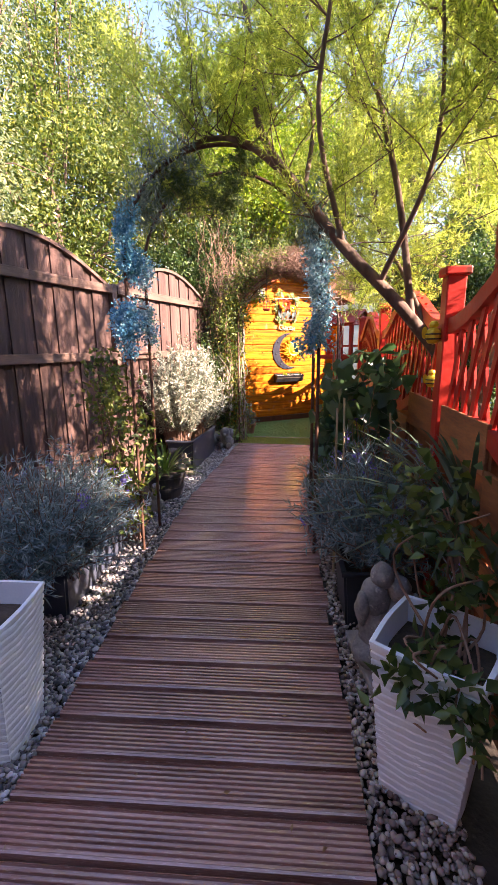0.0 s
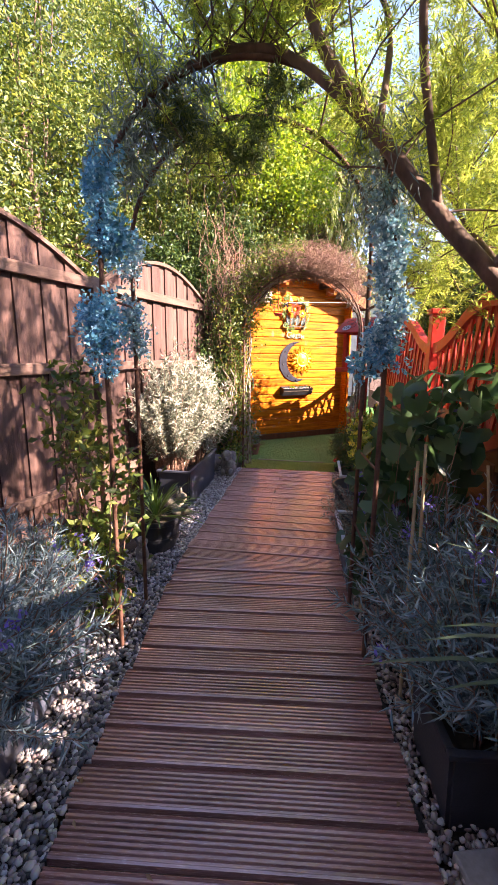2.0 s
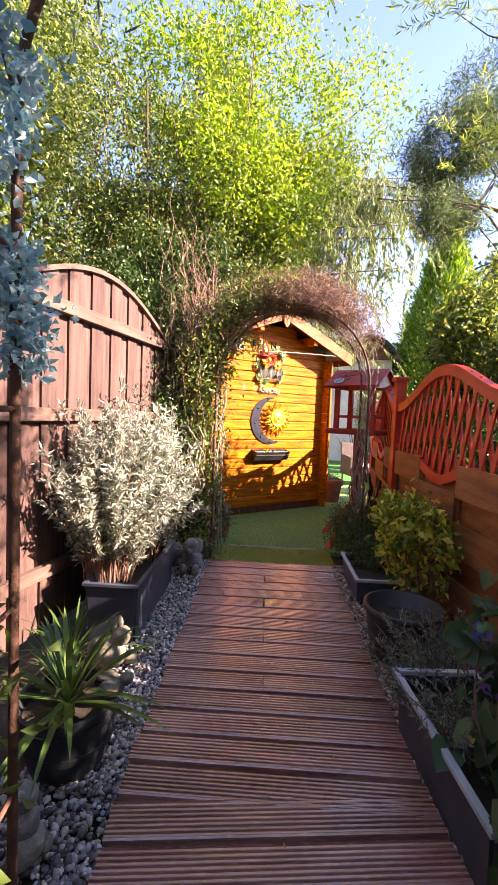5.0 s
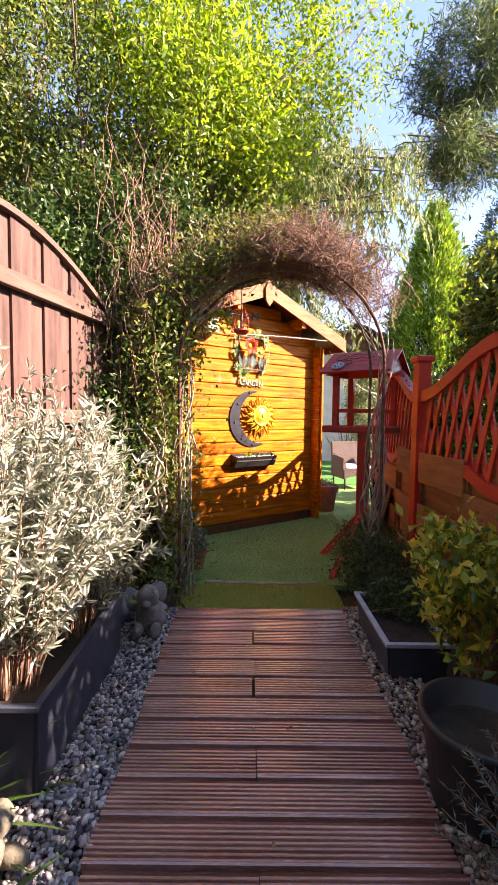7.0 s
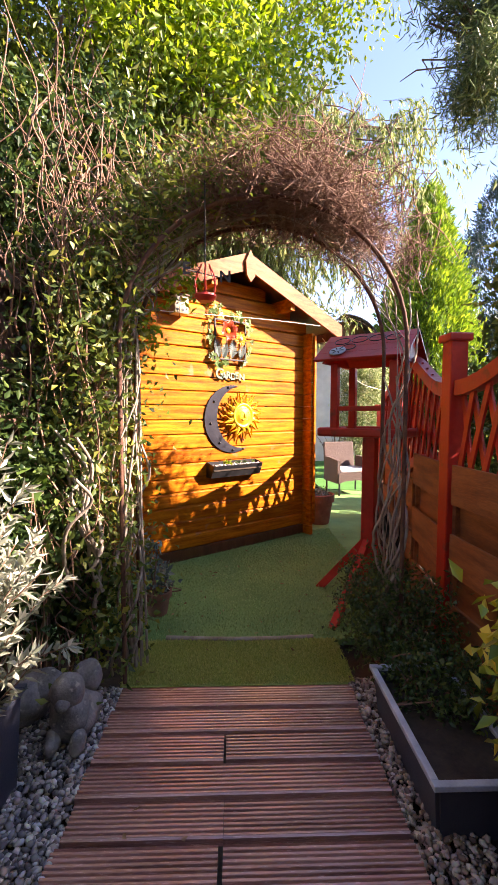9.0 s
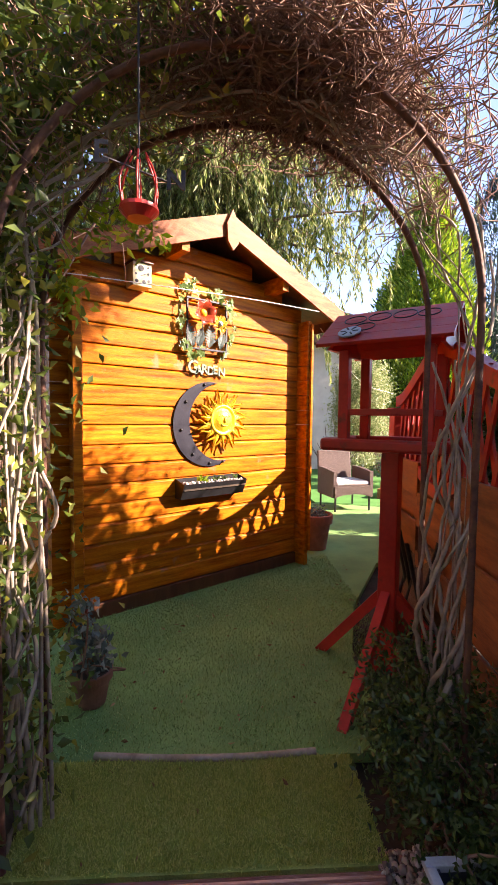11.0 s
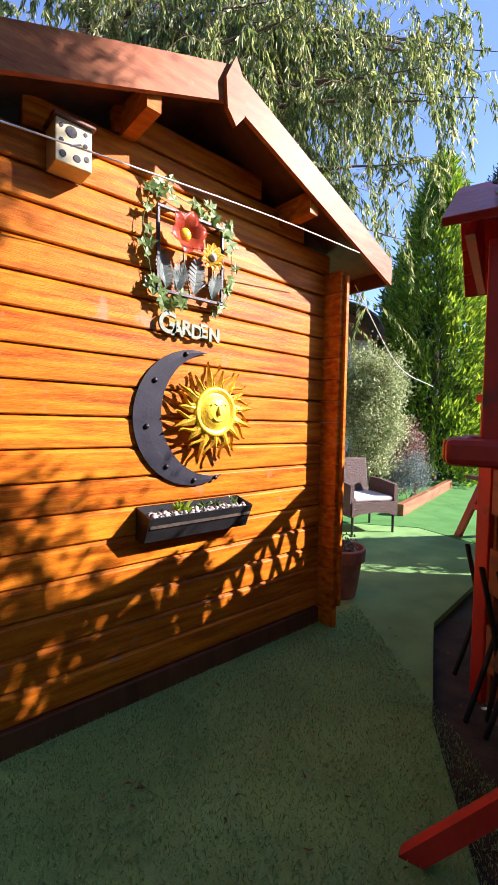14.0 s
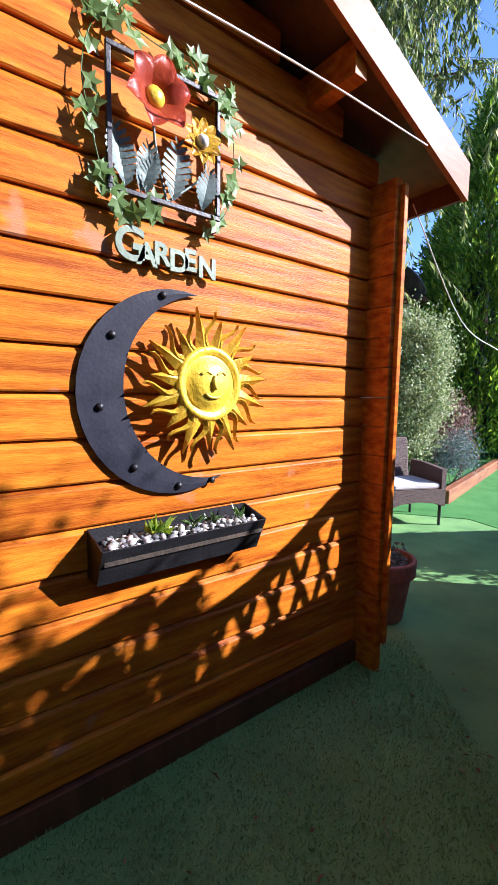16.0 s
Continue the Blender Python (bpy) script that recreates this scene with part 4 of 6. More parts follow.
def garland(seed, pts, thick, n, mat_, label):
    rng = np.random.default_rng(seed)
    c = curve_pts(pts, 12)
    m_ = max(5, int(len(c) * 0.5))
    cen = c[rng.integers(0, len(c), m_)] + rng.normal(size=(m_, 3)) * thick
    pick = rng.integers(0, m_, n // 6)
    heads = cen[pick] + rng.normal(size=(len(pick), 3)) * np.array([0.026, 0.026, 0.030])
    P = np.repeat(heads, 9, 0) + rng.normal(size=(len(heads) * 9, 3)) * 0.012
    D = P - np.repeat(heads, 9, 0)
    g_ = thing("flower_garland", tuple(c[0] * np.array([1, 1, 0])), label, "garland", "fabric flower garlands")
    attach(leaves("petals", rng, P, D, rng.uniform(0.014, 0.028, len(P)), rng.uniform(0.011, 0.020, len(P)), M[mat_], fold=0.35), g_)
    attach(tubes("wire", [(c, 0.004, 0.004)], M["bark"], sides=5), g_)
    return g_


garland(51, [Q3(-0.09, -3.38, 1.30), Q3(-0.10, -3.38, 1.5), Q3(-0.08, -3.38, 1.78), Q3(-0.03, -3.36, 1.84)], 0.014, 2300, "blue_flower", "blue fabric flower garland on the iron arch")
garland(52, [Q3(-0.10, -3.38, 1.88), Q3(-0.08, -3.38, 2.0), Q3(-0.04, -3.38, 2.12)], 0.014, 1000, "blue_flower", "blue fabric flower garland on the arch shoulder")
garland(53, [Q3(-0.02, -3.2, 1.84), Q3(-0.06, -3.05, 1.82), Q3(-0.09, -2.98, 1.70), Q3(-0.10, -2.98, 1.52), Q3(-0.08, -2.98, 1.38)], 0.014, 1000, "pale_flower", "faded blue fabric flower garland on the rear hoop")
garland(54, [Q3(1.04, -3.38, 1.36), Q3(1.06, -3.38, 1.55), Q3(1.06, -3.38, 1.8), Q3(1.0, -3.36, 2.03)], 0.014, 2300, "pale_flower", "pale faded blue fabric flower garland on the arch")
garland(55, [Q3(1.0, -3.38, 1.32), Q3(1.03, -3.38, 1.40)], 0.018, 450, "blue_flower", "deep blue fabric flowers at the garland's end")
rng = np.random.default_rng(56)
P = np.array([Q3(0.485 - (0.575 + rng.normal(0, 0.05)) * math.cos(a), -3.28 + rng.normal(0, 0.16), 1.86 + (0.575 + rng.normal(0, 0.05)) * math.sin(a)) for a in np.concatenate([rng.uniform(0.12, 0.42, 1500), rng.uniform(0.80, 0.98, 900)]) * math.pi])
g_ = thing("hanging_moss", Q3(0.1, -3.3), "grey-green trailing foliage on the arch shoulder", "climber")
attach(leaves("leaves", rng, P, rng.normal(size=P.shape) - np.array([0, 0, 0.9]), 0.06, 0.006, M["sage"]), g_)

# -- heath tree leaning over the first arch
heath = thing("heath_tree", Q3(2.35, -3.45), "leaning evergreen tree with feathery yellow-green foliage", "tree")
HEATH_LIMBS = [
    ([(2.35, -3.45, -0.05), (1.95, -3.5, 0.95), (1.55, -3.52, 1.48), (1.16, -3.55, 1.86), (0.95, -3.52, 2.12), (0.72, -3.5, 2.45), (0.66, -3.3, 3.0), (0.5, -3.1, 3.6)], 0.044, 0.010),
    ([(1.16, -3.55, 1.86), (0.88, -3.45, 2.22), (0.62, -3.38, 2.44), (0.38, -3.34, 2.47), (0.08, -3.30, 2.36)], 0.026, 0.010),
    ([(1.55, -3.52, 1.48), (1.45, -3.5, 2.1), (1.25, -3.5, 2.9), (1.3, -3.3, 3.7)], 0.022, 0.006),
    ([(1.95, -3.5, 0.95), (2.0, -3.5, 1.8), (2.2, -3.4, 2.9), (2.3, -3.2, 3.9)], 0.028, 0.008),
    ([(2.0, -3.5, 1.8), (1.75, -4.0, 2.5), (1.6, -4.4, 3.3)], 0.03, 0.008),
    ([(2.0, -3.5, 1.8), (2.5, -4.3, 2.6), (2.7, -5.2, 3.2)], 0.035, 0.008),
    ([(1.25, -3.5, 2.9), (0.95, -3.2, 3.3), (0.7, -2.9, 3.7)], 0.02, 0.006),
    ([(2.2, -3.4, 2.9), (2.1, -2.7, 3.3), (2.0, -2.1, 3.6)], 0.02, 0.006),
]
attach(tubes("trunk", [(curve_pts([Q3(*p) for p in HEATH_LIMBS[0][0]], 8), HEATH_LIMBS[0][1], HEATH_LIMBS[0][2])], M["bark"], sides=10), heath)
attach(tubes("limbs", [(curve_pts([Q3(*p) for p in q], 8), a, b) for q, a, b in HEATH_LIMBS[1:]], M["bark"], sides=8), heath)
rng = np.random.default_rng(61)
MORE_LIMBS = [
    ([(1.72, -3.51, 1.25), (1.62, -3.1, 1.75), (1.5, -2.7, 2.2), (1.55, -2.3, 2.8)], 0.018, 0.005),
    ([(1.85, -3.5, 1.08), (1.95, -3.9, 1.7), (1.7, -4.3, 2.4), (1.5, -4.6, 3.0)], 0.022, 0.005),
    ([(1.16, -3.55, 1.86), (1.0, -3.75, 2.4), (1.05, -3.95, 3.0), (0.9, -4.1, 3.5)], 0.016, 0.004),
    ([(0.95, -3.52, 2.12), (1.0, -3.3, 2.6), (0.85, -3.0, 3.1), (0.9, -2.7, 3.6)], 0.014, 0.004),
    ([(1.36, -3.53, 1.66), (1.5, -3.9, 2.2), (1.35, -4.2, 2.9)], 0.016, 0.004),
    ([(2.0, -3.5, 1.8), (2.2, -4.0, 2.2), (2.25, -4.7, 2.7), (2.1, -5.3, 3.2)], 0.022, 0.005),
    ([(1.95, -3.5, 0.95), (2.25, -3.1, 1.7), (2.3, -2.7, 2.4), (2.15, -2.3, 3.0)], 0.020, 0.005),
]
attach(tubes("limbs", [(curve_pts([Q3(*p) for p in q], 8), a, b) for q, a, b in MORE_LIMBS], M["bark"], sides=7), heath)
LNS, TW = [], []
OUT = [0.35, 0.7, 1.0, 1.5, 1.3, 1.3, 1.0, 1.2] + [1.2] * len(MORE_LIMBS)
for (q, _, _), amount in zip(HEATH_LIMBS + MORE_LIMBS, OUT):
    c = curve_pts([Q3(*p) for p in q], 8)
    for _ in range(int(27 * amount * (len(q) - 1) / 3)):
        b0 = c[int(rng.uniform(0.42, 1.0) * (len(c) - 1))]
        if b0[2] < 1.7:
            continue
        way = unit(np.array([rng.normal(0, 0.8), rng.normal(0, 0.8), rng.uniform(0.1, 0.9)]))
        sub = [b0]
        ln_ = rng.uniform(0.25, 0.70)
        for j in range(4):
            sub.append(sub[-1] + way * ln_ / 4 + rng.normal(size=3) * 0.02 + np.array([0, 0, 0.012 * j]))
        sub = np.array(sub)
        TW.append((sub, 0.0045, 0.0015))
        for j in range(13):
            b = sub[rng.integers(1, 5)] + rng.normal(size=3) * 0.03
            d = unit(way * 0.6 + np.array([rng.normal(0, 0.45), rng.normal(0, 0.45), rng.uniform(0.2, 1.0)])) * rng.uniform(0.12, 0.28)
            LNS.append(np.array([b, b + d * 0.5 + rng.normal(size=3) * 0.012, b + d]))
for c, r, n in [((1.45, -2.35, 1.85), (0.28, 0.40, 0.45), 150), ((1.75, -2.9, 1.95), (0.30, 0.40, 0.50), 160), ((0.12, -3.32, 2.36), (0.14, 0.10, 0.11), 40), ((0.33, -3.0, 2.30), (0.09, 0.10, 0.16), 40), ((2.2, -4.4, 2.1), (0.45, 0.6, 0.55), 170), ((1.9, -3.6, 2.5), (0.5, 0.5, 0.5), 140)]:
    for _ in range(n):
        b = np.array(Q3(*(np.array(c) + unit(rng.normal(size=3)) * np.array(r) * rng.uniform(0.2, 1.0))))
        d = unit(np.array([rng.normal(0, 0.6), rng.normal(0, 0.6), rng.uniform(-0.3, 0.9)])) * rng.uniform(0.12, 0.26)
        LNS.append(np.array([b, b + d * 0.5 + rng.normal(size=3) * 0.012, b + d]))
        if rng.uniform() < 0.25:
            TW.append((np.array([b - d * 0.8 + rng.normal(size=3) * 0.03, b, b + d * 0.6]), 0.0035, 0.0015))
P, D = along(rng, LNS, 42, 0.0)
CL = []
for c, n in (((0.47, -3.12, 2.27), 44), ((0.22, -3.25, 2.30), 40), ((0.62, -3.3, 2.40), 26)):
    for _ in range(n):
        b = np.array(Q3(*c)) + rng.normal(size=3) * np.array([0.05, 0.05, 0.05])
        d = unit(np.array([rng.normal(0, 0.7), rng.normal(0, 0.7), rng.uniform(-1.0, 0.2)])) * rng.uniform(0.07, 0.15)
        CL.append(np.array([b, b + d * 0.5 + rng.normal(size=3) * 0.01, b + d]))
Pc, Dc = along(rng, CL, 40, 0.0)
attach(leaves("dark_clump", rng, Pc, Dc, rng.uniform(0.022, 0.045, len(Pc)), 0.005, M["pine"], None, "dark hanging foliage clumps"), heath)["kind"] = "stuff"
attach(leaves("foliage", rng, P, D, rng.uniform(0.022, 0.045, len(P)), 0.0042, M["needle"]), heath)
attach(tubes("twigs", TW, M["bark"], sides=4), heath)

# -- pine that overhangs the red fence
broadleaf("pine_tree", 64, (3.25, -1.35, 0), [((-0.3, 0.5, 4.9), (0.7, 0.6, 0.5), 70), ((-1.02, 0.74, 4.08), (0.50, 0.45, 0.30), 85), ((-0.82, 0.80, 3.50), (0.36, 0.32, 0.26), 60), ((-0.5, 0.55, 4.3), (0.45, 0.4, 0.35), 60), ((-1.25, 0.70, 3.42), (0.16, 0.16, 0.10), 12)], 80, 0.075, 0.085, 0.0075, "pine", "dark green pine with dense needle tufts", 0.06, 7)

# -- hedges on the sunny side
blob_bush("hedge", 71, (2.75, -1.0, 0), [((0, 0, 1.3), (0.75, 0.55, 1.25), 260), ((0.25, -0.2, 2.5), (0.7, 0.6, 0.6), 150)], 40, 0.09, 0.065, 0.034, "dark_leaf", "dark green laurel hedge behind the red fence", "hedge", 30, "bark")
blob_bush("hedge", 72, (2.05, -1.1, 0), [((0, 0, 1.9), (0.36, 0.34, 0.66), 170), ((0.25, 0.0, 2.25), (0.34, 0.3, 0.42), 90)], 40, 0.08, 0.055, 0.030, "hedge", "yellow-green shrub behind the red fence", "hedge", 16, "bark")
blob_bush("hedge", 73, (0.55, -4.6, 0), [((0, 0, 0.9), (0.7, 0.9, 0.8), 220), ((0.4, 0.4, 1.7), (0.7, 0.8, 0.6), 140), ((0.9, -0.6, 2.0), (0.8, 0.8, 0.7), 140)], 40, 0.10, 0.06, 0.03, "hedge", "mixed yellow-green hedge behind the red fence", "hedge", 24, "bark")
# out of view: raised and thickened to shade the lavender and left fence
blob_bush("hedge", 74, (-0.7, -6.5, 0), [((0, 0, 1.0), (0.9, 1.0, 0.9), 220), ((0.2, 0.2, 2.1), (1.0, 1.0, 0.8), 380), ((0.3, 0.4, 3.1), (1.0, 1.0, 0.7), 340)], 36, 0.12, 0.065, 0.03, "dark_leaf", "unseen dark hedge that shades the path start", "hedge", 20, "bark")
blob_bush("hedge", 79, (1.80, -1.95, 0), [((0, 0, 0.78), (0.55, 0.65, 0.72), 280), ((0.15, -0.1, 1.75), (0.52, 0.60, 0.62), 240)], 36, 0.08, 0.06, 0.03, "dark_leaf", "low unseen dark hedge that shades the path start", "hedge", 14, "bark")
# upper tiers added only to keep low sun off the deck
blob_bush("hedge", 75, (2.2, -3.6, 0), [((0, 0, 0.6), (0.8, 1.0, 0.55), 150), ((-0.1, 0.2, 1.55), (0.75, 0.95, 0.62), 230), ((0.1, 0.1, 2.35), (0.65, 0.85, 0.5), 190)], 36, 0.10, 0.06, 0.03, "dark_leaf", "dense dark hedge raised to shade the deck", "hedge", 14, "bark")

blob_bush("hedge", 76, (2.85, -0.15, 0), [((0, 0, 0.85), (0.42, 0.34, 0.80), 190), ((0.2, 0, 1.40), (0.36, 0.3, 0.36), 90)], 30, 0.07, 0.06, 0.032, "dark_leaf", "dark green hedge beyond the lattice panel", "hedge", 16, "bark")
blob_bush("hedge", 77, (3.55, 0.22, 0), [((0, 0, 0.55), (0.55, 0.34, 0.55), 200), ((0.1, 0, 0.85), (0.5, 0.3, 0.25), 70)], 30, 0.07, 0.06, 0.032, "hedge", "yellow-green hedge beyond the lattice panel", "hedge", 16, "bark")
blob_bush("hedge", 80, (5.55, 0.80, 0), [((0, 0, 0.8), (0.65, 0.40, 0.85), 260)], 30, 0.07, 0.06, 0.032, "dark_leaf", "dark green hedge past the end of the red fence", "hedge", 14, "bark")
blob_bush("hedge", 78, (4.45, 0.42, 0), [((0, 0, 0.8), (0.55, 0.34, 0.75), 170)], 30, 0.07, 0.06, 0.032, "hedge", "yellow-green hedge beyond the lattice panel", "hedge", 14, "bark")

# -- willow behind the cabin
rng = np.random.default_rng(81)
willow = thing("willow_tree", (2.1, 5.4, 0), "tall willow tree with narrow drooping leaves", "tree")
tr = curve_pts([(0, 0, -0.05), (-0.1, 0, 1.6), (0.05, -0.1, 3.2), (0.35, -0.2, 5.0), (0.5, 0, 6.6)], 8)
tubes("trunk", [(tr, 0.16, 0.05)], M["bark"], willow, sides=10)
ln, hang = [], []
for i in range(64):
    s0 = tr[int(rng.uniform(0.40, 0.98) * (len(tr) - 1))]
    a = rng.uniform(0, 6.28) if 24 < i < 46 else rng.uniform(-1.15, 0.3) if i < 46 else rng.uniform(-0.8, -0.05)
    R = rng.uniform(1.4, 3.6) if 24 < i < 46 else rng.uniform(2.0, 4.4) if i < 46 else rng.uniform(3.2, 5.6)
    e = s0 + np.array([math.cos(a) * R, math.sin(a) * R, rng.uniform(0.2, 1.5)])
    c = curve_pts([s0, (s0 + e) / 2 + np.array([0, 0, 0.35]), e], 10)
    ln.append((c + np.cumsum(rng.normal(size=c.shape), 0) * 0.012, 0.026 if i % 3 else 0.055, 0.004))
    for k in range(58):
        q = c[int(rng.uniform(0.25, 1.0) * (len(c) - 1))] + rng.normal(size=3) * 0.16
        l_ = rng.uniform(0.4, 1.1)
        d = np.array([rng.normal(0, 0.22), rng.normal(0, 0.22), -1.0]) * l_
        d0 = np.array([rng.normal(0, 0.25), rng.normal(0, 0.25), 0.08])
        hang.append(np.array([q, q + d0 + d * 0.25, q + d0 * 1.5 + d * 0.65, q + d0 * 1.6 + d]))
tubes("limbs", ln, M["bark"], willow, sides=6)
tubes("hanging_twigs", [(curve_pts(h, 4), 0.0022, 0.001) for h in hang], M["twig"], willow, sides=3)
P, D = along(rng, hang, 46, 0.05)
leaves("crown", rng, P, D * 0.6 - np.array([0, 0, 0.8]), rng.uniform(0.07, 0.14, len(P)), rng.uniform(0.016, 0.027, len(P)), M["willow"], willow)


def cone_tree(name, seed, at, h, rad, n, leaf, label):
    rng = np.random.default_rng(seed)
    t = thing(name, at, label, "conifer")
    tubes("trunk", [(np.array([(0, 0, -0.05), (0, 0, h * 0.5), (0, 0, h * 0.95)]), 0.12, 0.02)], M["bark"], t, sides=8)
    u = rng.uniform(0, 1, n) ** 0.75
    z = 0.15 + (h - 0.15) * (1 - u)
    rr = rad * (np.minimum(1, (h - z) / h * 1.9) ** 0.8) * rng.uniform(0.55, 1.08, n)
    a = rng.uniform(0, 6.28, n)
    c = np.stack([rr * np.cos(a), rr * np.sin(a), z], 1)
    P = np.repeat(c, 26, 0) + rng.normal(size=(n * 26, 3)) * np.array([0.09, 0.09, 0.14])
    out = np.stack([np.cos(a), np.sin(a), np.full(n, 1.1)], 1)
    D = np.repeat(out, 26, 0) + rng.normal(size=P.shape) * 0.5
    leaves("sprays", rng, P, D, rng.uniform(0.10, 0.20, len(P)), 0.045, M[leaf], t)
    return t


cone_tree("thuja", 91, (10.4, 4.5, 0), 7.3, 1.25, 1500, "cedar", "tall golden-green conical thuja")
cone_tree("thuja", 92, (11.0, 5.6, 0), 5.2, 1.3, 900, "spruce", "dark green conifer hedge tree")
cone_tree("spruce", 93, (17.5, 5.6, 0), 10.5, 2.6, 1300, "spruce", "tall dark blue-green spruce")
cone_tree("thuja", 94, (13.2, 4.0, 0), 4.2, 1.6, 700, "spruce", "dark green shaded conifer")

# -- far belt of trees that closes the view
for i, (x, y, z, R) in enumerate([(-7, 6, 4, 3), (-10, 0, 4, 3), (-8.5, -6, 4, 3), (-3, 10, 4.5, 3), (3, 13, 5, 3.2), (-5, -11, 4, 3.0), (2, -11, 3.0, 2.8), (13, 12, 3.4, 3.0), (20, 12, 3.2, 3.2), (7, 14, 4, 3)]):
    broadleaf("tree", 100 + i, (x, y, 0), [((0, 0, z), (R, R, z * 0.75), 330)], 26, 0.35, 0.16, 0.09, "hedge" if i % 2 else "dark_leaf", "distant dense green garden tree", 0.2, 10)

# ---- house beyond ----
house = thing("house", (7.2, 7.0, 0), "white rendered bungalow with a dark canopy", "house", turn=-36)
part("wall", boxed(-3.6, 2.6, 0, 4, 0, 3.2), M["render"], house)
part("roof", prism([(-3.9, 3.2), (2.9, 3.2), (2.0, 3.75), (-3.0, 3.75)], -0.3, 4.3), M["roof_tile"], house)
win = part("window", boxed(-2.2, -1.0, -0.03, 0.02, 1.0, 2.1), M["window"], house)
part("frame", boxed(-2.27, -0.93, -0.05, -0.028, 0.94, 1.0), M["cushion"], win)
can = part("canopy", boxed(1.50, 1.54, -0.95, -0.02, 3.05, 3.12), M["iron"], house, "dark curved door canopy")
n = 8
arc = [(1.54 + 0.95 * math.sin(math.radians(80 * k / n)), 3.06 + 0.75 * math.cos(math.radians(80 * k / n))) for k in range(n + 1)]
part("sheet", prism(arc + [(x, z_ - 0.02) for x, z_ in arc[::-1]], -1.0, -0.31), M["perspex"], can)

blob_bush("clipped_bush", 111, (6.75, 3.75, 0), [((0, 0, 1.35), (0.60, 0.55, 1.15), 420), ((0, 0, 1.9), (0.58, 0.52, 0.65), 220)], 40, 0.07, 0.045, 0.026, "box_leaf", "clipped grey-green variegated bush beside the house", "bush", 24, "bark")
blob_bush("shrub", 112, (7.9, 3.85, 0), [((0, 0, 0.75), (0.45, 0.4, 0.65), 150)], 30, 0.07, 0.05, 0.026, "maroon_leaf", "small pinkish brown shrub in the raised bed", "shrub", 12)
blob_bush("shrub", 113, (7.35, 3.35, 0), [((0, 0, 0.42), (0.38, 0.3, 0.36), 110)], 30, 0.06, 0.04, 0.016, "sage", "low grey rosemary in the raised bed", "shrub", 10)
o = tagged(part("raised_bed_edge", boxed(-1.2, 2.4, -0.05, 0.05, -0.05, 0.15, None, 0.01), M["sleeper"]), "brown timber edge of the raised bed", "bed edge", kind="structure")
o.matrix_basis = pose(7.2, 3.1, 0, 0, 0, 14)
rng = np.random.default_rng(115)
bare = thing("bare_shrub", (6.2, 3.95, 0), "leafless dark branching shrub against the white wall", "shrub")
tubes("branches", [(p, 0.016, 0.004) for p in spray_lines(rng, (0, 0, 0), 22, 1.5, (0.5, 0.5), 0.05, 0.1)], M["bark"], bare, sides=5)


# ---- pots and planters ----
def ribbed_pot(at, turn, label):
    """A tapered square pot with wavy ridges."""
    p = thing("planter", at, label, "planter", "white ribbed planters", turn=turn)
    prof = []
    for i in range(145):
        u = i / 144
        prof.append((0.118 + 0.044 * u, 0.54 * u))
    bm = lathe(prof[:-1] + [(0.164, 0.536), (0.164, 0.546), (0.150, 0.546), (0.142, 0.43)], 64, None, 0.80)
    for v in bm.verts:
        a = math.atan2(v.co.y, v.co.x)
        if v.co.z < 0.53 and v.co.xy.length > 0.11:
            w = math.sin(v.co.z * 230 + 2.0 * math.sin(a * 3) + 2.2 * noise.noise(Vector((a * 3, v.co.z * 7, 0))))
            k = 1 - 0.055 * max(0.0, w - 0.45)
            v.co.x *= k
            v.co.y *= k
    part("body", bm, M["white_pot"], p, smooth=False)
    part("compost", lathe([(0.12, 0.42), (0.144, 0.46)], 24, None, 0.8), M["soil"], p, "dark compost")
    return p


ribbed_pot((-2.80, -3.93, -0.04), 62, "white tapered square planter with wavy ridges")
ribbed_pot((-1.551, -4.738, -0.04), 25, "white tapered square planter with wavy ridges")


def trough(at, lx, ly, h, turn, body, label, rim=None, taper=0.88, group=""):
    """An open box planter with a rolled rim, its soil inside."""
    p = thing("trough", at, label, "trough", group, turn=turn)
    bm = bmesh.new()
    loops = []
    for sx, z in ((taper, 0.0), (1.0, h), (0.93, h), (0.90, h * 0.72)):
        ex = lx / 2 - (1 - sx) * min(lx, ly) / 2
        ey = ly / 2 - (1 - sx) * min(lx, ly) / 2
        loops.append([bm.verts.new((a * ex, b * ey, z)) for a, b in ((-1, -1), (1, -1), (1, 1), (-1, 1))])
    for p0, p1 in zip(loops, loops[1:]):
        for i in range(4):
            j = (i + 1) % 4
            bm.faces.new((p0[i], p0[j], p1[j], p1[i]))
    bm.faces.new(loops[0][::-1])
    bmesh.ops.bevel(bm, geom=[e for e in bm.edges if abs(e.verts[0].co.z - e.verts[1].co.z) > 0.05], offset=0.012, segments=2, affect="EDGES")
    part("body", bm, M[body], p)
    part("soil", boxed(-lx / 2 * 0.90, lx / 2 * 0.90, -ly / 2 * 0.86, ly / 2 * 0.86, h * 0.70, h * 0.76), M["soil"], p, "dark potting soil")
    ex, ey = lx / 2, ly / 2
    rm = bmesh.new()
    for x0, x1, y0, y1 in ((-ex - 0.012, ex + 0.012, -ey - 0.012, -ey + 0.014), (-ex - 0.012, ex + 0.012, ey - 0.014, ey + 0.012), (-ex - 0.012, -ex + 0.014, -ey + 0.015, ey - 0.015), (ex - 0.014, ex + 0.012, -ey + 0.015, ey - 0.015)):
        box(rm, x0, x1, y0, y1, h - 0.012, h + 0.008, None, 0.003)
    part("rim", rm, M[rim or body], p)
    return p


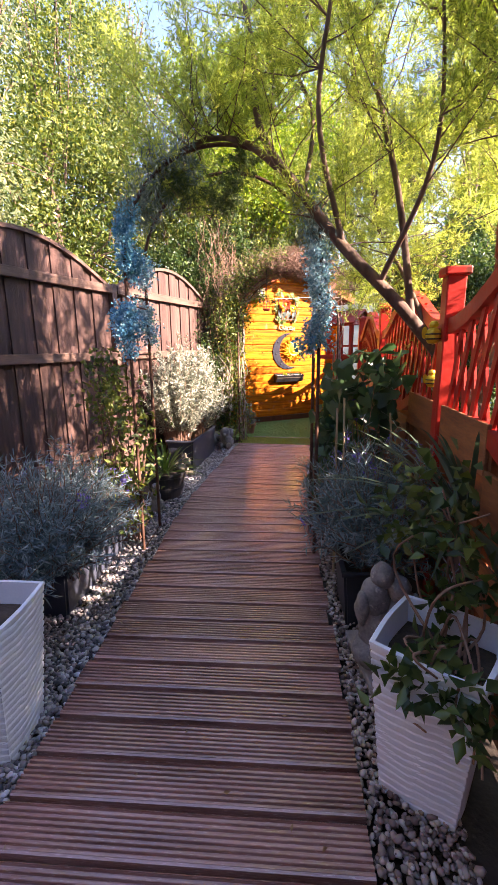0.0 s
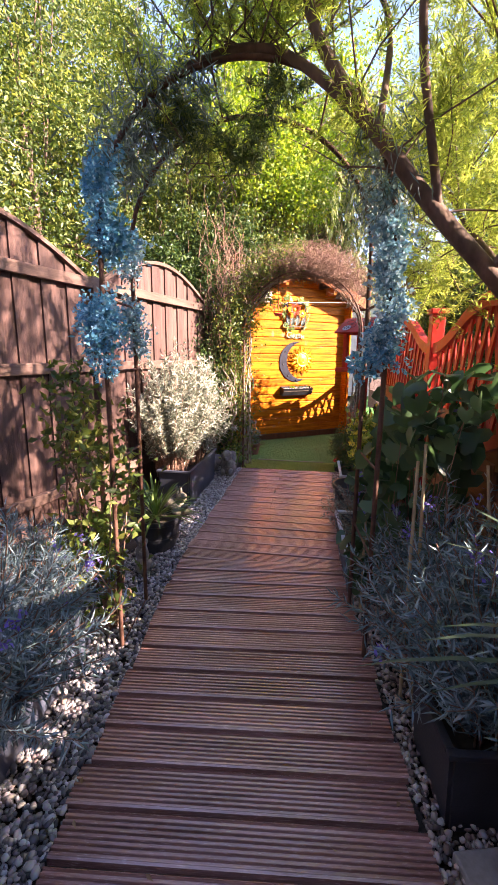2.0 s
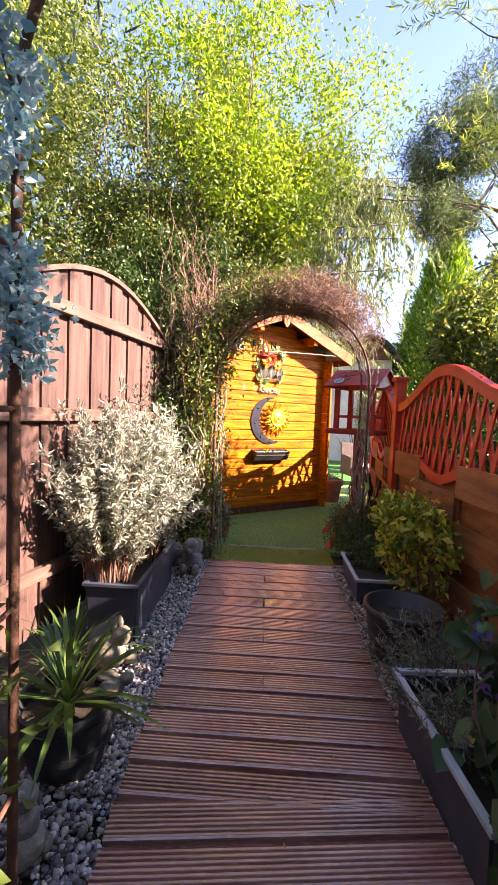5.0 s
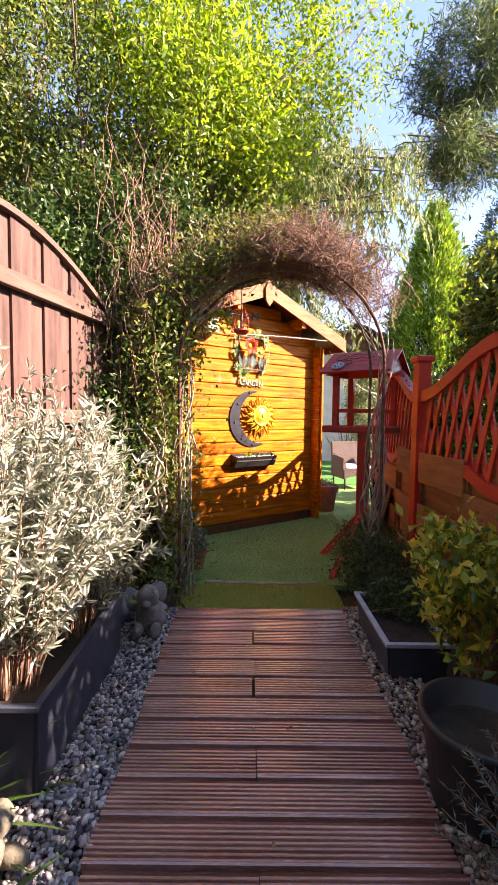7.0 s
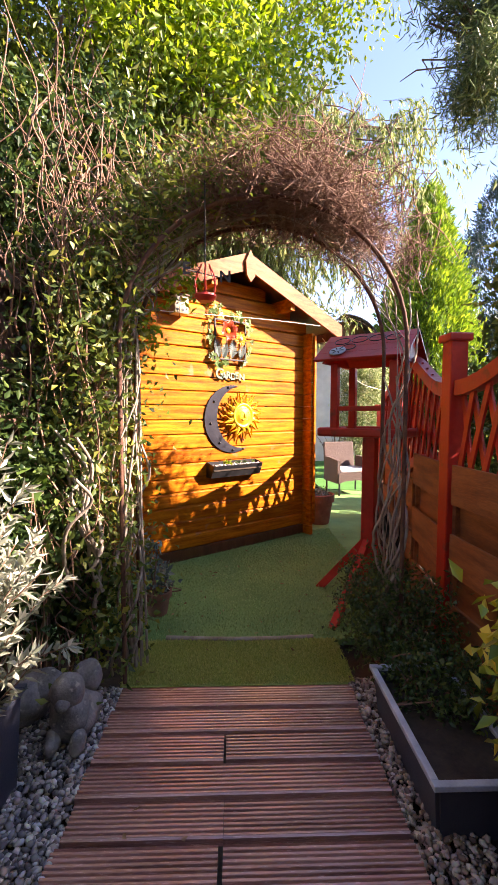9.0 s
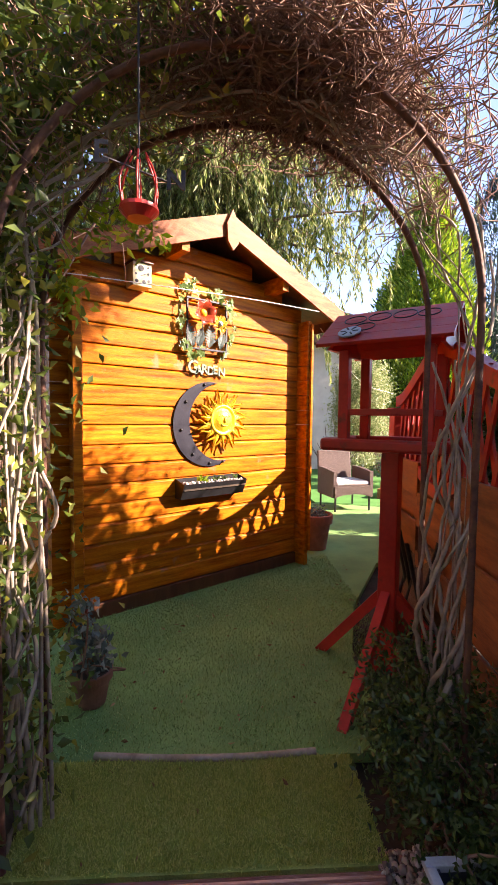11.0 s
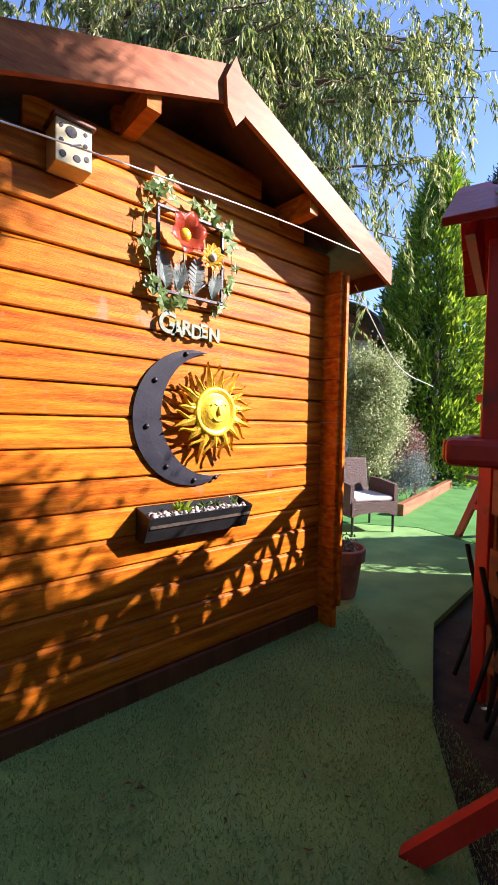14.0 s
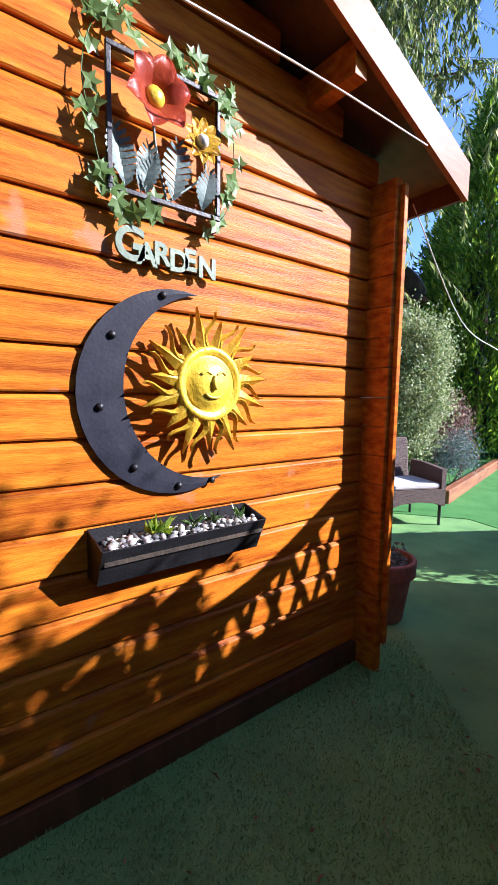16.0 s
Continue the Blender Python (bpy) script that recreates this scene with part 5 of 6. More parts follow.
trough(Q3(-0.37, -1.0, -0.03), 0.30, 0.98, 0.36, -36.3, "slate_pot", "long deep slate-blue trough planter", group="slate troughs")
trough(Q3(-0.40, -3.72, -0.03), 0.32, 0.85, 0.26, -30.2, "slate_pot", "long slate-blue trough planter", group="slate troughs")
trough(Q3(1.31, -0.47, -0.03), 0.32, 0.62, 0.20, -36.3, "slate_pot", "low blue trough planter with a faded rim", "pale_rim", group="blue troughs")
trough(Q3(1.25, -2.35, -0.03), 0.34, 0.72, 0.27, -33, "slate_pot", "low blue trough planter with a faded rim", "pale_rim", group="blue troughs")
trough(Q3(1.32, -3.95, -0.03), 0.36, 0.36, 0.30, -30.2, "black_pot", "square black plastic planter")
p = thing("planter", Q3(1.26, -1.45, -0.03), "wide round black plastic pot", "pot")
part("body", lathe([(0.15, 0), (0.165, 0.02), (0.20, 0.29), (0.215, 0.30), (0.215, 0.325), (0.195, 0.325), (0.185, 0.22)], 36), M["black_pot"], p, smooth=True)
part("compost", lathe([(0.17, 0.20), (0.182, 0.235)], 24), M["soil"], p, "dark compost")
p = thing("barrel_pot", Q3(-0.24, -2.28, -0.03), "round dark brown barrel pot with raised bands", "pot")
part("body", lathe([(0.12, 0), (0.135, 0.01), (0.155, 0.10), (0.165, 0.10), (0.168, 0.125), (0.160, 0.125), (0.17, 0.20), (0.18, 0.20), (0.184, 0.225), (0.178, 0.225), (0.185, 0.26), (0.17, 0.26), (0.16, 0.2)], 36), M["black_pot"], p, smooth=False)
part("compost", lathe([(0.15, 0.18), (0.158, 0.215)], 24), M["soil"], p, "dark compost")


def flower_pot(at, r, h, label):
    p = thing("flower_pot", at, label, "pot", "terracotta pots")
    part("body", lathe([(r * 0.62, 0), (r * 0.66, 0.01), (r * 0.86, h * 0.74), (r * 0.98, h * 0.75), (r, h * 0.98), (r * 0.97, h), (r * 0.88, h), (r * 0.84, h * 0.8)], 32), M["terracotta"], p, smooth=False)
    part("compost", lathe([(r * 0.8, h * 0.78), (r * 0.85, h * 0.86)], 20), M["soil"], p, "dark compost")
    return p


flower_pot((0.48, 0.62, -0.016), 0.095, 0.16, "small terracotta pot with a rim")
flower_pot((3.10, 1.62, -0.016), 0.185, 0.36, "large ringed terracotta pot beside the cabin corner")

# ---- plants in them ----
shrub("lavender", 201, Q3(-0.42, -4.02, 0.16), 300, 0.72, (0.38, 0.48), 50, 0.062, 0.0062, "lavender", "blue-grey lavender bush in a trough", "lavender", flowers=9, base=0.2)
shrub("lavender", 202, Q3(-0.46, -3.50, 0.16), 100, 0.60, (0.28, 0.32), 42, 0.062, 0.0065, "lavender", "blue-grey lavender bush in a trough", "lavender", flowers=6, base=0.15)
shrub("lavender", 203, Q3(-0.60, -4.45, 0.0), 220, 0.80, (0.36, 0.38), 44, 0.066, 0.0075, "lavender", "grey lavender bush in the bed", "lavender", flowers=5, base=0.15)
shrub("lavender", 204, Q3(1.40, -3.50, 0.0), 230, 0.92, (0.40, 0.44), 46, 0.062, 0.0075, "lavender", "grey-green lavender in the bed", "lavender", flowers=14, base=0.14)
shrub("lavender", 205, Q3(1.36, -3.95, 0.18), 170, 0.72, (0.34, 0.38), 46, 0.060, 0.0075, "lavender", "grey-green lavender in the square planter", "lavender", flowers=8, base=0.14)
shrub("silver_bush", 206, Q3(-0.42, -0.80, 0.2), 170, 1.44, (0.35, 0.40), 84, 0.055, 0.014, "silver", "tall silvery white-leaved bush in the trough", "bush", base=0.14, lo=0.3)
shrub("silver_bush", 207, Q3(-0.48, -1.22, 0.2), 150, 1.42, (0.38, 0.40), 84, 0.055, 0.013, "silver", "tall silvery white-leaved bush in the trough", "bush", base=0.14, lo=0.3)
shrub("rosemary", 208, Q3(1.30, -1.88, 0.0), 130, 0.50, (0.30, 0.34), 34, 0.034, 0.005, "sage", "thin straggly grey-green rosemary bush", "herb", base=0.1)
shrub("rosemary", 209, Q3(1.22, -2.5, 0.15), 40, 0.40, (0.22, 0.30), 28, 0.034, 0.006, "sage", "thin grey-green herb in the blue trough", "herb", base=0.1)
blob_bush("euonymus", 210, Q3(1.48, -1.02, 0.07), [((0, 0, 0.42), (0.30, 0.28, 0.30), 110), ((-0.05, 0.1, 0.62), (0.2, 0.2, 0.16), 46)], 9, 0.035, 0.062, 0.034, "variegated", "yellow variegated euonymus bush", "shrub", 16)
blob_bush("hebe", 211, Q3(1.34, 0.05, 0.0), [((0, 0, 0.28), (0.30, 0.30, 0.26), 190), ((0.1, 0.2, 0.36), (0.22, 0.2, 0.18), 80)], 22, 0.035, 0.026, 0.014, "dark_leaf", "rounded dark green hebe bush", "shrub", 14)
blob_bush("hebe", 212, Q3(1.36, -0.35, 0.1), [((0, 0, 0.14), (0.18, 0.26, 0.13), 90)], 22, 0.03, 0.026, 0.014, "dark_leaf", "dark green hebe in the blue trough", "shrub", 10)
blob_bush("potted_plant", 213, (0.48, 0.62, 0.11), [((0, 0, 0.12), (0.10, 0.10, 0.12), 34), ((-0.02, 0.05, 0.3), (0.06, 0.06, 0.12), 16)], 6, 0.02, 0.045, 0.03, "sage", "grey-leaved plant in the terracotta pot", "plant", 10)
blob_bush("potted_plant", 214, (3.10, 1.62, 0.24), [((0, 0, 0.10), (0.13, 0.13, 0.06), 40)], 6, 0.02, 0.03, 0.02, "sage", "low plant in the terracotta pot", "plant", 6)
blob_bush("climber", 215, Q3(-0.22, -3.2, 0.0), [((0, 0, 0.75), (0.22, 0.30, 0.42), 75), ((-0.1, -0.1, 0.35), (0.2, 0.22, 0.3), 40), ((-0.1, 0.1, 1.1), (0.14, 0.2, 0.25), 30)], 8, 0.05, 0.050, 0.030, "hedge", "light green climber at the arch foot", "climber", 26)
blob_bush("potted_shrub", 216, (-1.50, -4.74, 0.40), [((0.05, 0.1, 0.32), (0.22, 0.24, 0.30), 44), ((-0.17, -0.10, -0.02), (0.06, 0.16, 0.16), 60), ((-0.14, -0.20, -0.06), (0.08, 0.10, 0.16), 36)], 7, 0.035, 0.0555, 0.036, "dark_leaf", "round dark-leaved shrub trailing over the white planter", "shrub", 26)


def heart_leaves(name, seed, at, blobs, L, mat_, label):
    """Large rounded leaves, each with a notch and a raised midrib."""
    rng = np.random.default_rng(seed)
    t = thing(name, at, label, "climber")
    P, D = clumps(rng, blobs, 1, 0.01)
    n = len(P)
    out = np.array([(0.25, 0.0), (0.0, 0.30), (0.12, 0.52), (0.5, 0.52), (0.82, 0.26), (1.05, 0.0), (0.82, -0.26), (0.5, -0.52), (0.12, -0.52), (0.0, -0.30)])
    k = len(out)
    # facing the path and the sky
    nor = unit(rng.normal(size=(n, 3)) * 0.55 + np.array([-0.55, -0.1, 0.75]))
    d = unit(np.cross(nor, rng.normal(size=(n, 3))) + np.array([0, 0, -0.6]))
    nor = unit(nor - d * np.sum(nor * d, 1, keepdims=True))
    s_ = np.cross(nor, d)
    l_ = (rng.uniform(0.6, 1.25, n) * L)[:, None, None]
    V = P[:, None, :] + l_ * (d[:, None, :] * out[None, :, :1] + s_[:, None, :] * out[None, :, 1:] + nor[:, None, :] * (np.abs(out[None, :, 1:]) * 0.28 - 0.25 * out[None, :, :1] ** 2))
    C = P[:, None, :] + l_ * d[:, None, :] * 0.42
    V = np.concatenate([C, V], 1).reshape(-1, 3)
    base = (np.arange(n) * (k + 1))[:, None, None]
    F = (np.array([[0, 1 + i, 1 + (i + 1) % k] for i in range(k)])[None] + base).reshape(-1, 3)
    raw("leaves", V, F, M[mat_], t, "", True)
    ln = []
    for i in range(26):
        q = P[rng.integers(0, n)]
        b = np.array([rng.uniform(-0.1, 0.1), rng.uniform(-0.1, 0.1), 0])
        ln.append((curve_pts([b, (b + q) / 2 + rng.normal(size=3) * 0.06, q], 6), 0.005, 0.002))
    tubes("stems", ln, M["twig"], t, sides=4)
    if n < 40:
        return t
    fl = P[rng.integers(0, n, 10)] + rng.normal(size=(10, 3)) * 0.03
    pp = np.repeat(fl, 8, 0) + rng.normal(size=(80, 3)) * 0.012
    leaves("flowers", rng, pp, rng.normal(size=pp.shape), 0.035, 0.025, M["purple"], t, "small purple flowers")
    return t


heart_leaves("morning_glory", 220, Q3(1.34, -3.02), [((0, 0, 0.75), (0.27, 0.30, 0.55), 190), ((0.02, -0.1, 1.14), (0.27, 0.3, 0.24), 100), ((-0.06, 0.1, 0.35), (0.2, 0.26, 0.3), 80)], 0.10, "bigleaf", "dark green climber with large heart-shaped leaves")
heart_leaves("morning_glory", 222, Q3(1.30, -2.62), [((0, 0, 0.50), (0.20, 0.26, 0.38), 110)], 0.085, "bigleaf", "dark green climber with large heart-shaped leaves")
heart_leaves("vine", 221, Q3(-0.42, -0.12), [((0, 0, 1.0), (0.16, 0.16, 0.16), 9)], 0.09, "strap", "pale broad leaves above the silver bush")


def spiky(name, seed, at, n, L, W, mat_, label, up=0.7):
    """Long narrow arching leaves from one crown."""
    rng = np.random.default_rng(seed)
    t = thing(name, at, label, "plant")
    k = 7
    V, F = [], []
    for i in range(n):
        a = rng.uniform(0, 6.28)
        e = rng.uniform(0.15, 1.0) * up
        l_ = L * rng.uniform(0.7, 1.1)
        u = np.linspace(0, 1, k)
        hor = l_ * u * math.cos(e)
        z = l_ * (u * math.sin(e) - 0.30 * u ** 2.2)
        c = np.stack([hor * math.cos(a), hor * math.sin(a), z], 1)
        sd = np.array([-math.sin(a), math.cos(a), 0]) * W
        w = (np.sin(np.pi * (0.12 + 0.88 * u)) ** 0.7)[:, None]
        ring = np.stack([c - sd * w, c + np.array([0, 0, -0.25]) * W * w, c + sd * w], 1).reshape(-1, 3)
        b0 = len(V) * k * 3
        V.append(ring)
        for j in range(k - 1):
            for m_ in range(2):
                q = b0 + j * 3 + m_
                F.append((q, q + 1, q + 4, q + 3))
    raw("fronds", np.concatenate(V), np.array(F), M[mat_], t, "", True)
    return t


spiky("palm", 231, Q3(1.62, -4.28, 0.60), 80, 0.82, 0.010, "palm", "spiky fan palm with narrow blue-green fronds", 1.2)
spiky("palm", 232, Q3(-0.72, -4.9, 0.4), 46, 0.60, 0.008, "palm", "spiky plant with long narrow leaves", 1.1)
spiky("lily", 233, Q3(-0.24, -2.28, 0.2), 44, 0.50, 0.011, "strap", "strap-leaved green lily in the barrel pot", 1.4)
spiky("grass_clump", 234, Q3(-0.52, -1.62, 0.0), 34, 0.55, 0.006, "strap", "clump of thin arching green grass", 1.2)
tagged(tubes("trunk_stub", [(np.array([Q3(1.62, -4.28, -0.05), Q3(1.62, -4.28, 0.61)]), 0.05, 0.04)], M["bark"], sides=9), "short fibrous brown palm stem", "plant stem")
for r_, s_, lean, h in ((1.16, -3.62, 0.02, 1.0), (1.22, -3.58, 0.05, 1.05), (1.55, -3.6, 0.16, 0.95), (1.42, -3.45, 0.10, 0.7), (1.12, -2.98, 0.0, 0.55)):
    tagged(tubes("bamboo_cane", [(np.array([Q3(r_, s_, -0.04), Q3(r_ - lean * 0.4, s_ + lean, h)]), 0.007, 0.006)], M["cane"], sides=7), "pale bamboo cane stuck in the planter", "cane", "bamboo canes")


# ---- stone ornaments ----
def lump(parts, detail=2, rough=0.012, seed=0):
    """Soft rounded masses joined into one mesh: (centre, radii)."""
    bm = bmesh.new()
    for c, r in parts:
        q = bmesh.ops.create_icosphere(bm, subdivisions=detail + 1, radius=1.0)
        for v in q["verts"]:
            v.co = Vector((v.co.x * r[0] + c[0], v.co.y * r[1] + c[1], v.co.z * r[2] + c[2]))
            v.co += v.co.normalized() * rough * 1.6 * noise.noise(v.co * 18 + Vector((seed, 0, 0)))
    return bm


def ornament(name, at, turn, parts, mat_, label, seed=0):
    o = part(name, lump(parts, 2, 0.014, seed), M[mat_], smooth=True)
    o.matrix_basis = pose(*at, 0, 0, turn)
    return tagged(o, label, "garden statue")


ornament("stone_statue", (-1.33, -4.32, 0.012), -30, [((-0.05, 0, 0.06), (0.10, 0.09, 0.07)), ((-0.05, 0.02, 0.18), (0.07, 0.07, 0.13)), ((-0.06, 0.02, 0.30), (0.065, 0.06, 0.09)), ((-0.03, 0.02, 0.40), (0.048, 0.05, 0.055)), ((0.06, -0.01, 0.12), (0.06, 0.07, 0.13)), ((0.06, 0, 0.24), (0.07, 0.06, 0.10)), ((0.035, 0.01, 0.36), (0.05, 0.05, 0.055)), ((0.10, -0.03, 0.28), (0.03, 0.05, 0.07)), ((-0.11, 0, 0.27), (0.03, 0.05, 0.08))], "statue", "weathered grey stone statue of two embracing figures", 3)
o = tagged(part("paving_slab", boxed(-0.085, 0.085, -0.22, 0.22, -0.06, 0.012, None, 0.008), M["slab"]), "worn grey concrete paving slab", "slab", kind="structure")
o.matrix_basis = pose(-1.34, -4.29, 0.0, 0, 0, -22)
ornament("stone_lion", Q3(-0.12, -0.28, 0.0), -36, [((0, 0, 0.07), (0.09, 0.13, 0.09)), ((0, -0.07, 0.12), (0.075, 0.07, 0.10)), ((0.0, -0.09, 0.22), (0.065, 0.06, 0.065)), ((0.05, -0.13, 0.04), (0.03, 0.05, 0.045)), ((-0.05, -0.13, 0.04), (0.03, 0.05, 0.045)), ((0.02, 0.08, 0.17), (0.06, 0.06, 0.07)), ((0.0, -0.14, 0.20), (0.03, 0.03, 0.03))], "statue", "weathered grey stone lying lion statue", 5)
ornament("stone_boulder", Q3(-0.36, -0.20, 0.0), 20, [((0, 0, 0.08), (0.12, 0.10, 0.11)), ((0.06, -0.05, 0.12), (0.07, 0.07, 0.07))], "statue", "rounded weathered stone ornament", 7)
ornament("stone_rabbit", Q3(-0.30, -1.72, 0.0), 40, [((0, 0, 0.08), (0.07, 0.10, 0.08)), ((0.02, -0.07, 0.17), (0.045, 0.05, 0.045)), ((0.0, -0.04, 0.23), (0.014, 0.02, 0.045)), ((0.035, -0.05, 0.23), (0.014, 0.02, 0.04)), ((0.05, -0.09, 0.04), (0.025, 0.06, 0.03))], "statue_warm", "pale stone rabbit ornament on the gravel", 9)
ornament("stone_rabbit", Q3(-0.36, -1.95, 0.0), -20, [((0, 0, 0.06), (0.06, 0.10, 0.06)), ((0.02, -0.09, 0.11), (0.04, 0.045, 0.04)), ((0.0, -0.06, 0.16), (0.012, 0.02, 0.035))], "statue_warm", "pale stone rabbit ornament on the gravel", 10)
ornament("stone_figurine", Q3(-0.20, -2.66, 0.0), 30, [((0, 0, 0.05), (0.055, 0.05, 0.055)), ((0, 0.005, 0.12), (0.042, 0.04, 0.06)), ((0, 0, 0.20), (0.034, 0.034, 0.036)), ((0.05, -0.02, 0.03), (0.03, 0.035, 0.025))], "statue", "small grey stone seated figurine", 12)
ornament("stone_bird", Q3(-0.08, -2.26, 0.22), 60, [((0, 0, 0.035), (0.04, 0.055, 0.03)), ((0.0, -0.05, 0.07), (0.022, 0.026, 0.024)), ((0.03, 0.02, 0.06), (0.03, 0.05, 0.012))], "statue_warm", "pale stone dove on the pot rim", 13)

# ---- bird table ----
BT = (1.79, -0.07)
bt = thing("bird_table", (*BT, -0.016), "red painted wooden bird table with a pitched roof", "bird table", turn=-72)
part("post", boxed(-0.045, 0.045, -0.045, 0.045, 0.02, 1.17, None, 0.006), M["red"], bt)
tray = part("tray", boxed(-0.27, 0.27, -0.24, 0.24, 1.17, 1.195, None, 0.004), M["red"], bt)
for x0, x1, y0, y1 in ((-0.29, 0.29, -0.27, -0.235), (-0.29, 0.29, 0.235, 0.27), (-0.30, -0.265, -0.234, 0.234), (0.265, 0.30, -0.234, 0.234)):
    part("tray_edge", boxed(x0, x1, y0, y1, 1.165, 1.225, None, 0.015), M["red"], tray)
for x in (-0.20, 0.20):
    for y in (-0.17, 0.17):
        part("roof_post", boxed(x - 0.025, x + 0.025, y - 0.025, y + 0.025, 1.195, 1.66, None, 0.004), M["red"], bt)
for y in (-0.17, 0.17):
    part("crossbar", boxed(-0.175, 0.175, y - 0.012, y + 0.012, 1.34, 1.37, None, 0.003), M["red"], bt)
for x in (-0.20, 0.20):
    part("crossbar", boxed(x - 0.012, x + 0.012, -0.145, 0.145, 1.34, 1.37, None, 0.003), M["red"], bt)
for sg in (-1, 1):
    rm = pose(0, 0, 1.875, -sg * 35, 0, 0)
    for k in range(4):
        y0 = sg * (0.005 + k * 0.088)
        y1 = sg * (0.005 + (k + 1) * 0.088 - 0.004)
        roofb = part("roof_board", boxed(-0.31, 0.31, min(y0, y1), max(y0, y1), -0.012 + 0.002 * k, 0.006 + 0.002 * k, rm @ Matrix.Scale(1, 4), 0.002), M["red"], bt)
for x in (-0.26, 0.26):
    part("gable", prism([(-0.24, 1.66), (0.24, 1.66), (0.0, 1.84)], -0.01, 0.01), M["red"], bt).matrix_basis = pose(x, 0, 0, 0, 0, 90)
rm = pose(0, 0, 1.875, 35, 0, 0)
for x, y, big in ((-0.17, -0.13, 0.055), (-0.05, -0.12, 0.055), (0.07, -0.12, 0.055), (-0.10, -0.22, 0.05), (0.18, -0.13, 0.05)):
    c = [rm @ Vector((x + big * math.cos(a), y + big * 0.8 * math.sin(a), 0.022)) for a in np.linspace(0, 6.283, 25)]
    tubes("wire_ring", [(np.array([v[:] for v in c]), 0.003, 0.003)], M["iron"], bt, sides=5)
bm = lathe([(0.055, 0.0), (0.056, 0.006), (0.05, 0.008)], 24)
disc = part("vent_disc", bm, M["pale_rim"], bt, "pale round metal vent plate", True)
disc.matrix_basis = rm @ pose(-0.16, -0.27, 0.020)
for a in range(6):
    q = pose(0.03 * math.cos(a * 1.047), 0.03 * math.sin(a * 1.047), 0.009, 0, 0, math.degrees(a * 1.047))
    part("slot", boxed(-0.014, 0.014, -0.004, 0.004, -0.001, 0.001, q), M["iron"], disc)
for a, R in ((195, 0.54), (108, 0.36), (15, 0.40), (285, 0.44)):
    a += 72
    d = np.array([math.cos(math.radians(a)), math.sin(math.radians(a))])
    m_ = Matrix.Translation((0, 0, 0)) @ pose(0, 0, 0, 0, 0, a)
    bm = prism([(0.035, 0.44), (0.035, 0.36), (R - 0.03, 0.0), (R + 0.04, 0.0)], -0.022, 0.022)
    bmesh.ops.transform(bm, matrix=m_, verts=bm.verts)
    part("leg_brace", bm, M["red"], bt)
part("foot_block", boxed(-0.06, 0.06, -0.06, 0.06, 0.0, 0.10, None, 0.006), M["red"], bt)

# ---- chairs ----
armch = thing("armchair", (4.98, 2.72, -0.016), "brown rattan armchair with a pale seat cushion", "chair", turn=-24)
part("seat_base", prism([(-0.29, 0.20), (-0.18, 0.235), (0.0, 0.25), (0.18, 0.235), (0.29, 0.20), (0.29, 0.37), (-0.29, 0.37)], -0.28, 0.26), M["rattan"], armch)
b = boxed(-0.28, 0.28, 0.20, 0.25, 0.36, 0.88, pose(0, 0.03, 0, -9, 0, 0), 0.02)
part("backrest", b, M["rattan"], armch)
for sg in (-1, 1):
    part("armrest", prism([(-0.27, 0.2), (0.26, 0.2), (0.26, 0.60), (0.05, 0.60), (-0.27, 0.57)], -0.025, 0.025), M["rattan"], armch).matrix_basis = pose(sg * 0.29, 0, 0, 0, 0, 90)
    for y in (-0.25, 0.24):
        part("leg", lathe([(0.014, 0.0), (0.016, 0.21)], 10), M["iron"], armch).matrix_basis = pose(sg * 0.27, y, 0)
part("cushion", boxed(-0.26, 0.26, -0.26, 0.20, 0.371, 0.43, None, 0.02), M["cushion"], armch, "pale grey seat cushion")

def folded_chair(at, turn):
    fc = thing("folded_chair", at, "dark folded garden chair leaning on the fence", "folding chair", "folded chairs", turn=turn)
    lean = pose(0, 0, 0, 18, 0, 0)
    for k, x in enumerate((-0.24, 0.24)):
        c = curve_pts([(x, -0.02, 0.0), (x, 0.0, 0.45), (x, 0.05, 1.0)], 8)
        tubes("frame_tube", [(np.array([(lean @ Vector(v))[:] for v in c]), 0.013, 0.013)], M["iron"], fc)
        c = curve_pts([(x * 0.9, -0.10, 0.02), (x * 0.9, -0.13, 0.3), (x * 0.9, -0.05, 0.7)], 8)
        tubes("cross_leg", [(c * np.array([1, 1, 1]), 0.012, 0.012)], M["iron"], fc)
    part("seat_panel", boxed(-0.22, 0.22, -0.10, -0.07, 0.28, 0.68, pose(0, 0.02, 0, 12, 0, 0), 0.01), M["rattan"], fc)
    part("back_panel", boxed(-0.22, 0.22, -0.16, -0.13, 0.70, 1.08, pose(0, 0.02, 0, 14, 0, 0), 0.01), M["rattan"], fc)


